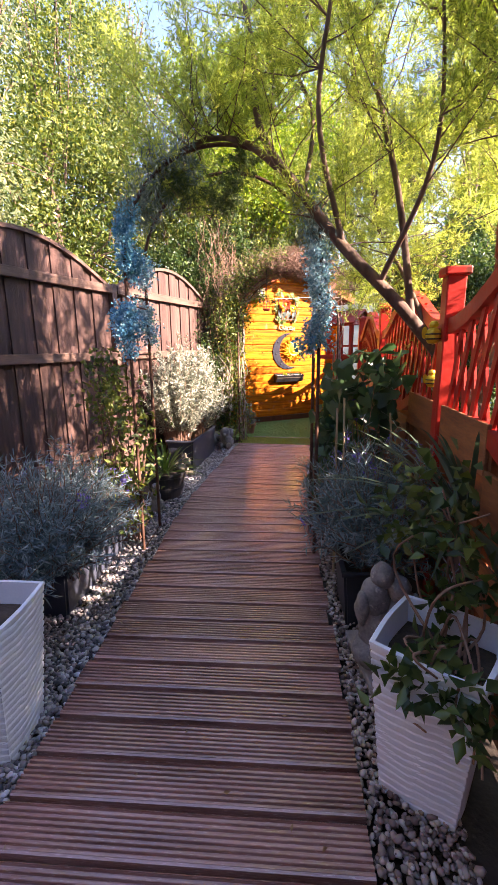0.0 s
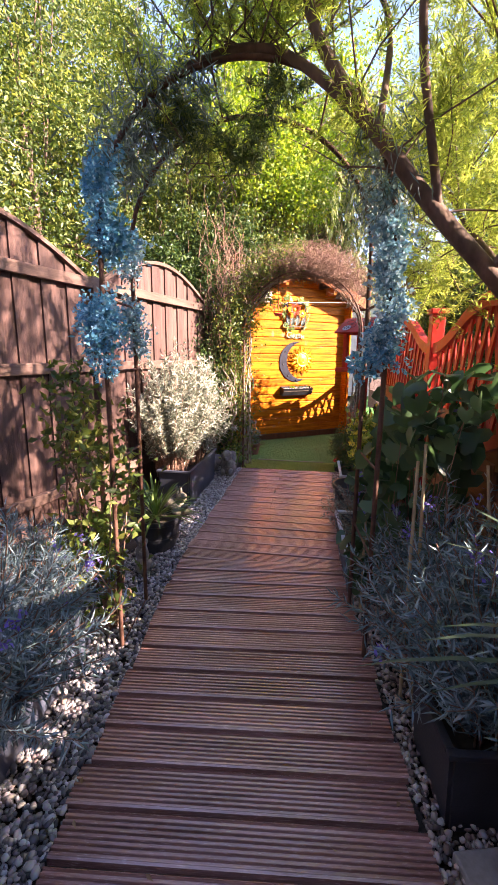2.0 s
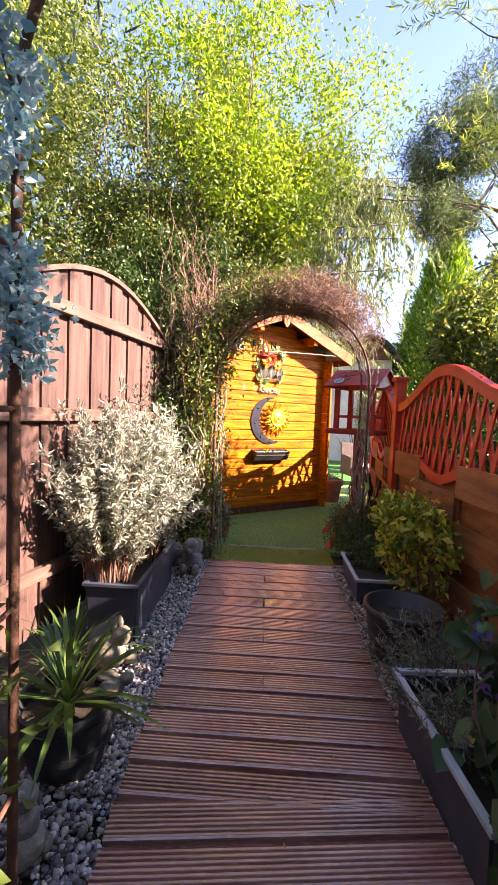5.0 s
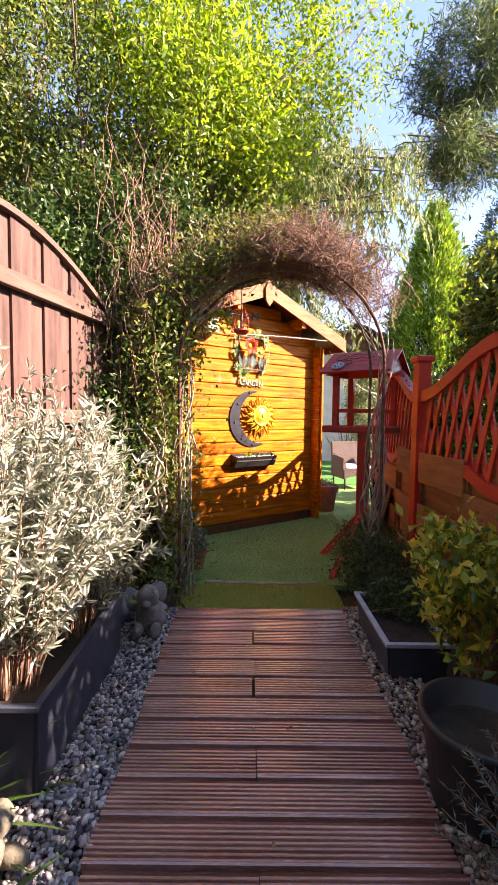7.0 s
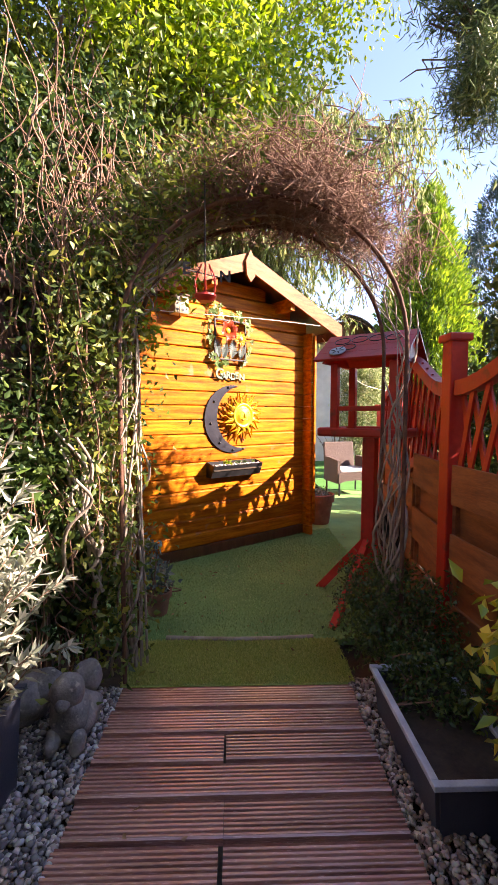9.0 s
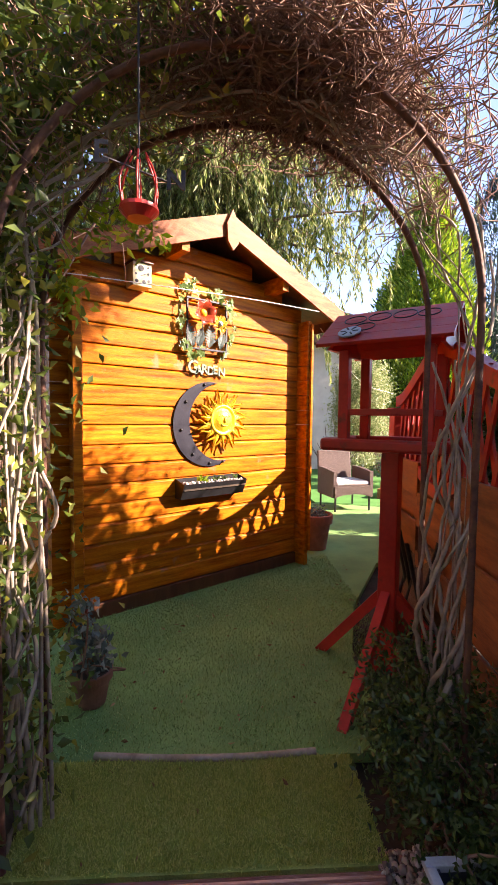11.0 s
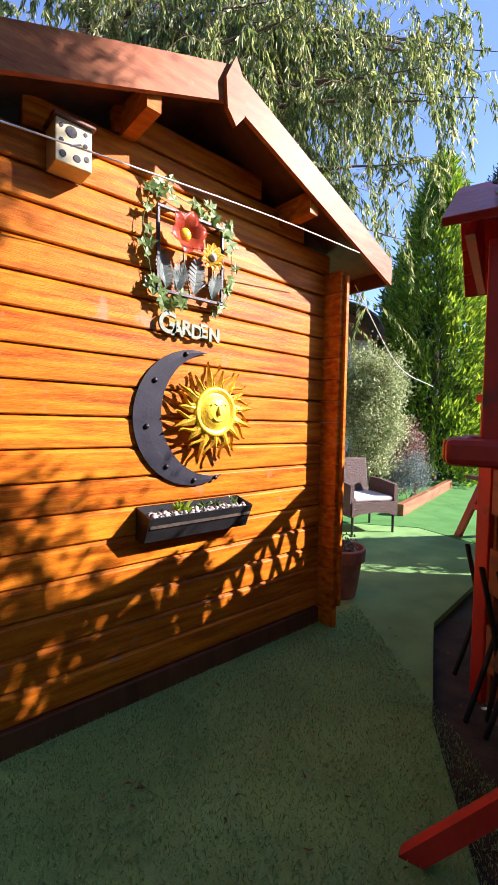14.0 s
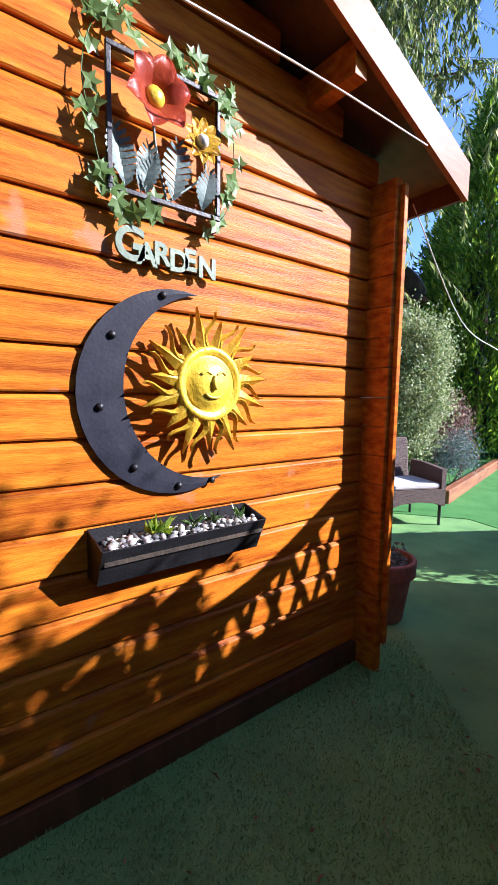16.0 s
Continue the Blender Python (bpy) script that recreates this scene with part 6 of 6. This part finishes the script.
folded_chair((2.30, 0.30, -0.07), 45)
folded_chair((2.08, 0.10, -0.07), 40)
folded_chair((2.62, 0.52, -0.07), 38)
bench = thing("picnic_bench", (5.45, 1.18, -0.016), "red-brown timber picnic bench", "bench", turn=-30)
part("tabletop", boxed(-0.35, 0.9, -0.35, 0.35, 0.70, 0.74, None, 0.006), M["log_dark"], bench)
part("seat", boxed(-0.35, 0.9, -0.70, -0.47, 0.42, 0.46, None, 0.006), M["log_dark"], bench)
for x in (-0.2, 0.75):
    for sg in (-1, 1):
        bm = prism([(sg * 0.20, 0.70), (sg * 0.29, 0.70), (sg * 0.67, 0.0), (sg * 0.58, 0.0)], -0.02, 0.02)
        part("leg", bm, M["red"], bench).matrix_basis = pose(x, 0, 0, 0, 0, 90)
    part("crossbar", boxed(x - 0.022, x + 0.022, -0.70, 0.45, 0.36, 0.419), M["red"], bench)


# ---- ornaments on the cabin ----
WY = SY - 0.002
bug = thing("insect_house", (1.075, WY, 2.145), "pale wooden insect box with drilled holes", "insect box")
part("box", boxed(-0.065, 0.065, -0.11, 0.0, 0.0, 0.15, None, 0.004), M["cream"], bug)
part("lid", boxed(-0.075, 0.075, -0.125, 0.0, 0.15, 0.162, None, 0.003), M["log_dark"], bug)
for x, z, r_ in ((-0.01, 0.115, 0.020), (0.04, 0.125, 0.007), (-0.045, 0.075, 0.008), (-0.04, 0.03, 0.012), (0.01, 0.03, 0.013), (0.045, 0.04, 0.010), (0.04, 0.085, 0.008), (-0.045, 0.125, 0.007)):
    bm = lathe([(r_, 0.0), (r_, 0.002)], 14)
    part("hole", bm, M["iron"], bug).matrix_basis = pose(x, -0.1105, z, 90)
bm = boxed(-0.022, 0.022, -0.1115, -0.1105, -0.003, 0.003, pose(0.005, 0, 0.075, 0, -25, 0))
part("twig_mark", bm, M["iron"], bug)

FX0, FX1, FZ0, FZ1 = 1.447, 1.808, 1.80, 2.172
pq = thing("wall_plaque", ((FX0 + FX1) / 2, WY, FZ0), "black metal frame plaque with enamel flowers and ivy", "wall art")
for x0, x1, z0, z1 in ((FX0, FX1, FZ1 - 0.014, FZ1), (FX0, FX1, FZ0, FZ0 + 0.014), (FX0, FX0 + 0.014, FZ0 + 0.015, FZ1 - 0.015), (FX1 - 0.014, FX1, FZ0 + 0.015, FZ1 - 0.015)):
    attach(part("frame_bar", boxed(x0, x1, WY - 0.045, WY - 0.03, z0, z1, None, 0.002), M["iron"]), pq)
for x in (FX0 + 0.02, FX1 - 0.02):
    attach(part("standoff", boxed(x - 0.004, x + 0.004, WY - 0.03, WY, FZ1 - 0.012, FZ1 - 0.004), M["iron"]), pq)


def flower(x, z, r, petals, mat_, mid, wide, cup, dep=0.06):
    f = attach(part("flower_centre", lathe([(r * 0.30, 0), (r * 0.28, 0.012), (r * 0.18, 0.022), (0.002, 0.026)], 20), M[mid], smooth=True), pq)
    f.matrix_basis = pose(x, WY - dep, z, 90)
    f.matrix_parent_inverse = pq.matrix_basis.inverted()
    for k in range(petals):
        a = 2 * math.pi * k / petals + 0.3
        bm = bmesh.new()
        n_, rows = 9, []
        for j in range(n_):
            u = j / (n_ - 1)
            w = wide * r * math.sin(math.pi * (0.16 + 0.84 * u) ** 0.8) ** 0.7 + 0.002
            y = -cup * math.sin(u * 2.0) * r
            c0 = r * (0.15 + 0.85 * u)
            rows.append([bm.verts.new((c0 * math.cos(a) - q * w * math.sin(a), y - 0.006 * abs(q), c0 * math.sin(a) + q * w * math.cos(a))) for q in (-1, -0.5, 0, 0.5, 1)])
        for p0, p1 in zip(rows, rows[1:]):
            for q in range(4):
                bm.faces.new((p0[q], p0[q + 1], p1[q + 1], p1[q]))
        r_ = bmesh.ops.solidify(bm, geom=bm.faces[:], thickness=0.003)
        o_ = attach(part("petal", bm, M[mat_], smooth=True), pq)
        o_.matrix_basis = pose(x, WY - dep + 0.006, z)
        o_.matrix_parent_inverse = pq.matrix_basis.inverted()
    tb = attach(tubes("flower_stem", [(curve_pts([(x, WY - dep + 0.015, z), (x + 0.02, WY - 0.03, z - r * 1.2), ((FX0 + FX1) / 2, WY - 0.03, FZ0 + 0.015)], 8), 0.004, 0.004)], M["pale_metal"]), pq)


flower(1.575, 2.065, 0.098, 6, "red_petal", "sun_gold", 0.42, 0.45)
flower(1.735, 2.010, 0.066, 10, "yellow_petal", "cushion", 0.26, 0.2, 0.05)


def fern(x, z, h, lean, wide):
    bm = bmesh.new()
    for k in range(9):
        u = (k + 0.5) / 9
        w = wide * math.sin(math.pi * (0.1 + 0.85 * u))
        for sg in (-1, 1):
            cx, cz = x + lean * u, z + h * u
            vs = [bm.verts.new(q) for q in ((cx, WY - 0.035, cz - 0.008), (cx + sg * w, WY - 0.045, cz + 0.012), (cx + sg * w * 0.9, WY - 0.045, cz + 0.022), (cx, WY - 0.035, cz + 0.010))]
            bm.faces.new(vs)
    bmesh.ops.solidify(bm, geom=bm.faces[:], thickness=0.003)
    attach(part("fern_leaf", bm, M["pale_metal"]), pq)


for q in ((1.50, 1.82, 0.15, -0.03, 0.045), (1.56, 1.82, 0.13, 0.01, 0.04), (1.645, 1.82, 0.17, 0.02, 0.05), (1.745, 1.82, 0.12, 0.03, 0.04), (1.54, 1.82, 0.09, 0.04, 0.03)):
    fern(*q)
rng = np.random.default_rng(301)
iv = thing("ivy_garland", (1.62, WY, 1.72), "trailing artificial ivy round the metal frame", "garland")
cpts = curve_pts([(1.60, WY - 0.03, 2.23), (1.45, WY - 0.03, 2.24), (1.39, WY - 0.03, 2.1), (1.41, WY - 0.03, 1.95), (1.45, WY - 0.03, 1.82), (1.54, WY - 0.03, 1.76), (1.60, WY - 0.03, 1.80)], 10)
cpts2 = curve_pts([(1.60, WY - 0.03, 2.23), (1.72, WY - 0.03, 2.22), (1.84, WY - 0.03, 2.17), (1.87, WY - 0.03, 2.0), (1.85, WY - 0.03, 1.86), (1.78, WY - 0.03, 1.77)], 10)
attach(tubes("ivy_stem", [(cpts, 0.002, 0.002), (cpts2, 0.002, 0.002)], M["strap"], sides=4), iv)
for k in range(64):
    src = cpts if k % 2 else cpts2
    c = src[int(rng.uniform(0, 1) * (len(src) - 1))] + np.array([rng.normal(0, 0.018), -abs(rng.normal(0, 0.012)), rng.normal(0, 0.018)])
    bm = bmesh.new()
    sc_ = rng.uniform(0.028, 0.048)
    pts = [(0, 0.9), (0.28, 0.35), (0.85, 0.45), (0.5, -0.1), (0.6, -0.6), (0, -0.4), (-0.6, -0.6), (-0.5, -0.1), (-0.85, 0.45), (-0.28, 0.35)]
    ctr = bm.verts.new((0, 0.004, 0))
    vs = [bm.verts.new((a * sc_, 0.006 * abs(a) + rng.normal(0, 0.002), b * sc_)) for a, b in pts]
    for i in range(len(vs)):
        bm.faces.new((ctr, vs[(i + 1) % len(vs)], vs[i]))
    o_ = attach(part("ivy_leaf", bm, M["ivy"]), iv)
    o_.matrix_basis = pose(*c, rng.uniform(-25, 25), rng.uniform(0, 360), rng.uniform(-30, 30))
    o_.matrix_parent_inverse = iv.matrix_basis.inverted()

sign = thing("garden_sign", (1.62, WY, 1.61), "dark green metal letters spelling garden", "sign")
xx = 1.467
for k, chh in enumerate("GARDEN"):
    fnt = bpy.data.curves.new("letter", "FONT")
    fnt.body = chh
    fnt.size = 0.130 if k == 0 else 0.088
    fnt.extrude = 0.006
    fnt.offset = 0.003
    tmp = bpy.data.objects.new("letter", fnt)
    me = bpy.data.meshes.new_from_object(tmp)
    me.name = "letter"
    bpy.data.objects.remove(tmp)
    me.materials.clear()
    o_ = mesh_obj("letter", me, M["verdigris"], sign)
    o_.matrix_parent_inverse = sign.matrix_basis.inverted()
    o_.matrix_basis = pose(xx, WY - 0.022, 1.632 + (0.0 if k == 0 else (-0.006, 0.004, -0.006, 0.004, -0.008)[k - 1]), 90, 0, 0)
    xx += 0.068 if k == 0 else 0.0505

moon = thing("moon_ornament", (1.52, WY, 0.93), "dark grey metal crescent moon with rivets", "wall art")
n = 26
cx, cz, R = 1.678, 1.252, 0.322
out, inn = [], []
for k in range(n + 1):
    a = math.radians(78 + (300 - 78) * k / n)
    out.append((cx + R * math.cos(a), cz + R * math.sin(a)))
cx2, cz2 = cx + 0.115, cz + 0.020
a0 = math.atan2(out[0][1] - cz2, out[0][0] - cx2)
a1 = math.atan2(out[-1][1] - cz2, out[-1][0] - cx2) % (2 * math.pi)
r0, r1 = math.dist(out[0], (cx2, cz2)), math.dist(out[-1], (cx2, cz2))
for k in range(1, n):
    u = k / n
    a = a1 + (a0 % (2 * math.pi) - a1) * u
    r_ = (r1 + (r0 - r1) * u) * (1 + 0.0 * math.sin(math.pi * u))
    inn.append((cx2 + r_ * math.cos(a), cz2 + r_ * math.sin(a)))
bm = bmesh.new()
half = len(out)
ci = [out[-1]] + inn + [out[0]]
va = [bm.verts.new((x, WY - 0.012, z)) for x, z in out]
vm = []
vb = [bm.verts.new((x, WY - 0.012, z)) for x, z in ci[::-1]]
mid = [bm.verts.new(((p[0] + q[0]) / 2, WY - 0.0135, (p[1] + q[1]) / 2)) for p, q in zip(out, ci[::-1])]
for k in range(half - 1):
    bm.faces.new((va[k], va[k + 1], mid[k + 1], mid[k]))
    bm.faces.new((mid[k], mid[k + 1], vb[k + 1], vb[k]))
bmesh.ops.remove_doubles(bm, verts=bm.verts, dist=0.0005)
bmesh.ops.recalc_face_normals(bm, faces=bm.faces)
bmesh.ops.solidify(bm, geom=bm.faces[:], thickness=0.006)
attach(part("crescent", bm, M["moon"], smooth=False), moon)
for k in (3, 8, 13, 18, 22, 25):
    x, z = (out[k][0] * 0.55 + ci[::-1][k][0] * 0.45, out[k][1] * 0.55 + ci[::-1][k][1] * 0.45)
    o_ = attach(part("rivet", lathe([(0.012, 0), (0.010, 0.006), (0.004, 0.010)], 12), M["iron"], smooth=True), moon)
    o_.matrix_basis = pose(x, WY - 0.016, z, 90)
    o_.matrix_parent_inverse = moon.matrix_basis.inverted()

SCX, SCZ = 1.762, 1.285
sunny = thing("sun_ornament", (SCX, WY, 1.05), "yellow painted metal sun with wavy rays", "wall art")
o_ = attach(part("disc", lathe([(0.118, 0.0), (0.122, 0.008), (0.115, 0.020), (0.100, 0.020), (0.094, 0.010), (0.086, 0.012), (0.07, 0.028), (0.04, 0.038), (0.001, 0.041)], 40), M["sun_gold"], smooth=True), sunny)
o_.matrix_basis = pose(SCX, WY - 0.05, SCZ, 90)
o_.matrix_parent_inverse = sunny.matrix_basis.inverted()
for k in range(30):
    a = 2 * math.pi * k / 30 + 0.1
    wavy = k % 2
    ln_ = (0.135, 0.12, 0.10, 0.125)[k % 4]
    n_, rows = 9, []
    bm = bmesh.new()
    for j in range(n_):
        u = j / (n_ - 1)
        w = (0.029 if not wavy else 0.016) * (1 - u) ** (0.9 if not wavy else 0.6) + 0.0008
        cc = 0.105 + ln_ * u
        b_ = (0.022 * math.sin(u * 5.2)) if wavy else 0.0
        rows.append([bm.verts.new((cc * math.cos(a) - (q * w + b_) * math.sin(a), -0.012 * (1 - abs(q)) - 0.004 * math.sin(3 * u), cc * math.sin(a) + (q * w + b_) * math.cos(a))) for q in (-1, 0, 1)])
    for p0, p1 in zip(rows, rows[1:]):
        for q in range(2):
            bm.faces.new((p0[q], p0[q + 1], p1[q + 1], p1[q]))
    bmesh.ops.solidify(bm, geom=bm.faces[:], thickness=0.003)
    o_ = attach(part("ray", bm, M["sun_gold"], smooth=False), sunny)
    o_.matrix_basis = pose(SCX, WY - 0.052, SCZ)
    o_.matrix_parent_inverse = sunny.matrix_basis.inverted()
FY = WY - 0.05 - 0.044
for nm, pts, r0, r1 in (("nose", [(0, 0.024), (-0.004, 0.0), (0.004, -0.016)], 0.006, 0.011), ("mouth", [(-0.032, -0.030), (-0.015, -0.042), (0.015, -0.042), (0.032, -0.030)], 0.0045, 0.0045),
                        ("brow", [(-0.044, 0.030), (-0.028, 0.038), (-0.010, 0.030)], 0.005, 0.004), ("brow", [(0.044, 0.030), (0.028, 0.038), (0.010, 0.030)], 0.005, 0.004)):
    line = [(SCX + x, FY + 0.14 * abs(x) + 0.10 * abs(z_), SCZ + z_) for x, z_ in pts]
    attach(tubes(nm, [(curve_pts(line, 6), r0, r1)], M["sun_gold"], sides=8), sunny)
attach(part("bracket", boxed(SCX - 0.012, SCX + 0.012, WY - 0.04, WY, SCZ - 0.012, SCZ + 0.012), M["iron"]), sunny)

tr_ = thing("wall_trough", (1.69, WY, 0.70), "black metal wall trough with pebbles and succulents", "wall planter")
x0, x1, zt, zb = 1.385, 1.955, 0.825, 0.715
bm = bmesh.new()
y_f, y_b, y_fb = WY - 0.125, WY, WY - 0.075
quad = lambda *q: bm.faces.new([bm.verts.new(v) for v in q])
quad((x0, y_f, zt), (x1, y_f, zt), (x1, y_fb, zb), (x0, y_fb, zb))
quad((x0, y_fb, zb), (x1, y_fb, zb), (x1, y_b, zb), (x0, y_b, zb))
quad((x0, y_b, zb), (x1, y_b, zb), (x1, y_b, zt + 0.03), (x0, y_b, zt + 0.03))
for x in (x0, x1):
    quad((x, y_f, zt), (x, y_fb, zb), (x, y_b, zb), (x, y_b, zt + 0.03))
bmesh.ops.remove_doubles(bm, verts=bm.verts, dist=0.0005)
bmesh.ops.solidify(bm, geom=bm.faces[:], thickness=0.004)
attach(part("tray", bm, M["iron"]), tr_)
attach(part("grit", boxed(x0 + 0.006, x1 - 0.006, y_f + 0.012, y_b - 0.005, zt - 0.05, zt - 0.02), M["soil"]), tr_)
rng = np.random.default_rng(311)
n = 330
P = np.stack([rng.uniform(x0 + 0.02, x1 - 0.02, n), rng.uniform(y_f + 0.02, y_b - 0.02, n), zt - 0.018 + rng.uniform(0, 0.02, n)], 1)
o_ = stones("pebbles", rng, P, 0.014, M["pebble"], "")
attach(o_, tr_)
o_["kind"] = "stuff"
for cxx, nn, ll, wd in ((1.56, 14, 0.055, 0.020), (1.60, 10, 0.05, 0.018), (1.70, 14, 0.05, 0.012), (1.78, 12, 0.04, 0.016), (1.88, 12, 0.05, 0.012)):
    P = np.tile(np.array([[cxx, (y_f + y_b) / 2, zt]]), (nn, 1)) + rng.normal(size=(nn, 3)) * 0.006
    D = rng.normal(size=(nn, 3)) * 0.6 + np.array([0, 0, 1.0])
    attach(leaves("succulent", rng, P, D, ll, wd, M["bright_leaf" if cxx < 1.65 else "dark_leaf"]), tr_)["kind"] = "stuff"

# ---- short blades of the turf ----
rng = np.random.default_rng(331)
n = 60000
P = np.stack([rng.uniform(0.2, 3.4, n), rng.uniform(-0.5, 1.42, n), np.full(n, -0.016)], 1)
al_ = P[:, 0] * math.sin(radians(36.3)) + P[:, 1] * math.cos(radians(36.3))
la_ = P[:, 0] * math.cos(radians(36.3)) - P[:, 1] * math.sin(radians(36.3))
P = P[(al_ > 0.45) & (la_ > -0.3) & (la_ < 1.6)]
D = rng.normal(size=P.shape) * 0.55 + np.array([0, 0, 1.0])
tagged(leaves("turf_blades", rng, P, D, rng.uniform(0.010, 0.022, len(P)), 0.0035, M["turf_blade"]), "short dark green artificial grass blades", "grass", kind="stuff")
n = 26000
P = np.array([Q3(r_, s_, -0.012) for r_, s_ in zip(rng.uniform(-0.02, 1.12, n), rng.uniform(0.01, 0.42, n))])
D = rng.normal(size=P.shape) * 0.6 + np.array([0, 0, 1.0])
tagged(leaves("turf_blades", rng, P, D, rng.uniform(0.010, 0.024, len(P)), 0.0035, M["moss_blade"]), "short mossy yellow-green grass blades", "grass", kind="stuff")

# ---- cords, vane, fallen leaves, shadows' makers ----
cd = curve_pts([(0.45, RY0 - 0.03, 2.07), (1.1, RY0 - 0.05, 2.115), (1.9, RY0 - 0.05, 2.17), (2.60, RY0 - 0.028, 2.205)], 10)
tagged(tubes("cord", [(cd, 0.003, 0.003)], M["cord"], sides=6), "white cord strung across the cabin front", "cord")
cd = curve_pts([(2.88, 1.4, 2.14), (3.7, 1.55, 1.72), (4.6, 1.7, 1.62)], 10)
tagged(tubes("cord", [(cd, 0.003, 0.003)], M["cord"], sides=6), "white cord sagging from the cabin eave", "cord")
cd = curve_pts([spot(0.05, -0.06, 2.12), spot(0.06, -0.07, 1.9), spot(0.02, -0.10, 1.6), spot(-0.12, -0.12, 1.15)], 10)
tagged(tubes("cord", [(cd, 0.006, 0.006)], M["cord"], sides=6), "white cable hanging from the fence end", "cable")

vane = thing("wind_vane", (0.30, -0.27, 1.80), "small red and black hanging wind vane", "wind vane")
tubes("rod", [(np.array([(0, 0, 0.02), (0, 0, 0.52)]), 0.003, 0.003)], M["iron"], vane, sides=6)
tubes("cross_rod", [(np.array([(-0.09, 0, 0.12), (0.09, 0, 0.12)]), 0.003, 0.003)], M["iron"], vane, sides=6)
for k in range(6):
    a = k * 1.047
    c = [(0.045 * math.cos(a), 0.045 * math.sin(a), 0.03), (0.05 * math.cos(a), 0.05 * math.sin(a), 0.09), (0.02 * math.cos(a), 0.02 * math.sin(a), 0.16)]
    tubes("basket_wire", [(curve_pts(c, 6), 0.003, 0.003)], M["red"], vane, sides=5)
part("base", lathe([(0.03, 0.0), (0.05, 0.02), (0.048, 0.03)], 20), M["red"], vane)
for chh, x in (("E", -0.115), ("N", 0.075)):
    fnt = bpy.data.curves.new("letter", "FONT")
    fnt.body = chh
    fnt.size = 0.07
    fnt.extrude = 0.002
    fnt.offset = 0.002
    tmp = bpy.data.objects.new("letter", fnt)
    me = bpy.data.meshes.new_from_object(tmp)
    bpy.data.objects.remove(tmp)
    me.materials.clear()
    o_ = mesh_obj("letter", me, M["iron"], vane)
    o_.matrix_basis = pose(x, 0, 0.10, 90, 0, -36)

rng = np.random.default_rng(321)
n = 150
P = np.stack([rng.uniform(0.2, 3.0, n), rng.uniform(-0.2, 1.35, n), np.full(n, -0.010)], 1)
P = np.concatenate([P, np.array([Q3(r_, s_, 0.004) for r_, s_ in zip(rng.uniform(0, 1.08, 40), rng.uniform(-6, 0.4, 40))])])
D = np.stack([rng.normal(size=len(P)), rng.normal(size=len(P)), np.full(len(P), 0.08)], 1)
tagged(leaves("fallen_leaves", rng, P, D, rng.uniform(0.012, 0.04, len(P)), rng.uniform(0.006, 0.016, len(P)), M["dead_leaf"]), "scattered dry fallen leaves", "leaves", kind="stuff")


# ---- yellow ornaments on the red fence ----
def bee(at, k):
    b = thing("bee_ornament", at, "small yellow and black bee ornament on the red fence", "ornament", "fence bees", turn=147)
    body = part("body", lathe([(0.001, 0.0), (0.022 * k, 0.006 * k), (0.034 * k, 0.025 * k), (0.036 * k, 0.045 * k), (0.030 * k, 0.064 * k), (0.018 * k, 0.076 * k), (0.001, 0.080 * k)], 18), M["sun_gold"], b)
    for z in (0.022, 0.044):
        part("stripe", lathe([(0.031 * k, z * k), (0.037 * k, (z + 0.002) * k), (0.037 * k, (z + 0.007) * k), (0.031 * k, (z + 0.009) * k)], 18), M["iron"], body)
    part("head", lathe([(0.001, 0.076 * k), (0.018 * k, 0.080 * k), (0.023 * k, 0.093 * k), (0.016 * k, 0.107 * k), (0.001, 0.111 * k)], 16), M["sun_gold"], b)
    for sg in (-1, 1):
        w_ = part("wing", lathe([(0.001, -0.002), (0.016 * k, -0.002), (0.017 * k, 0.0), (0.016 * k, 0.002), (0.001, 0.002)], 14), M["sun_gold"], b)
        w_.matrix_basis = pose(sg * 0.040 * k, 0.0, 0.055 * k, 90, 0, 0) @ Matrix.Diagonal((0.8, 1.7, 1.0, 1.0))


bee((-0.717, -3.895, 1.345), 1.05)
bee((-0.638, -3.838, 1.120), 0.85)
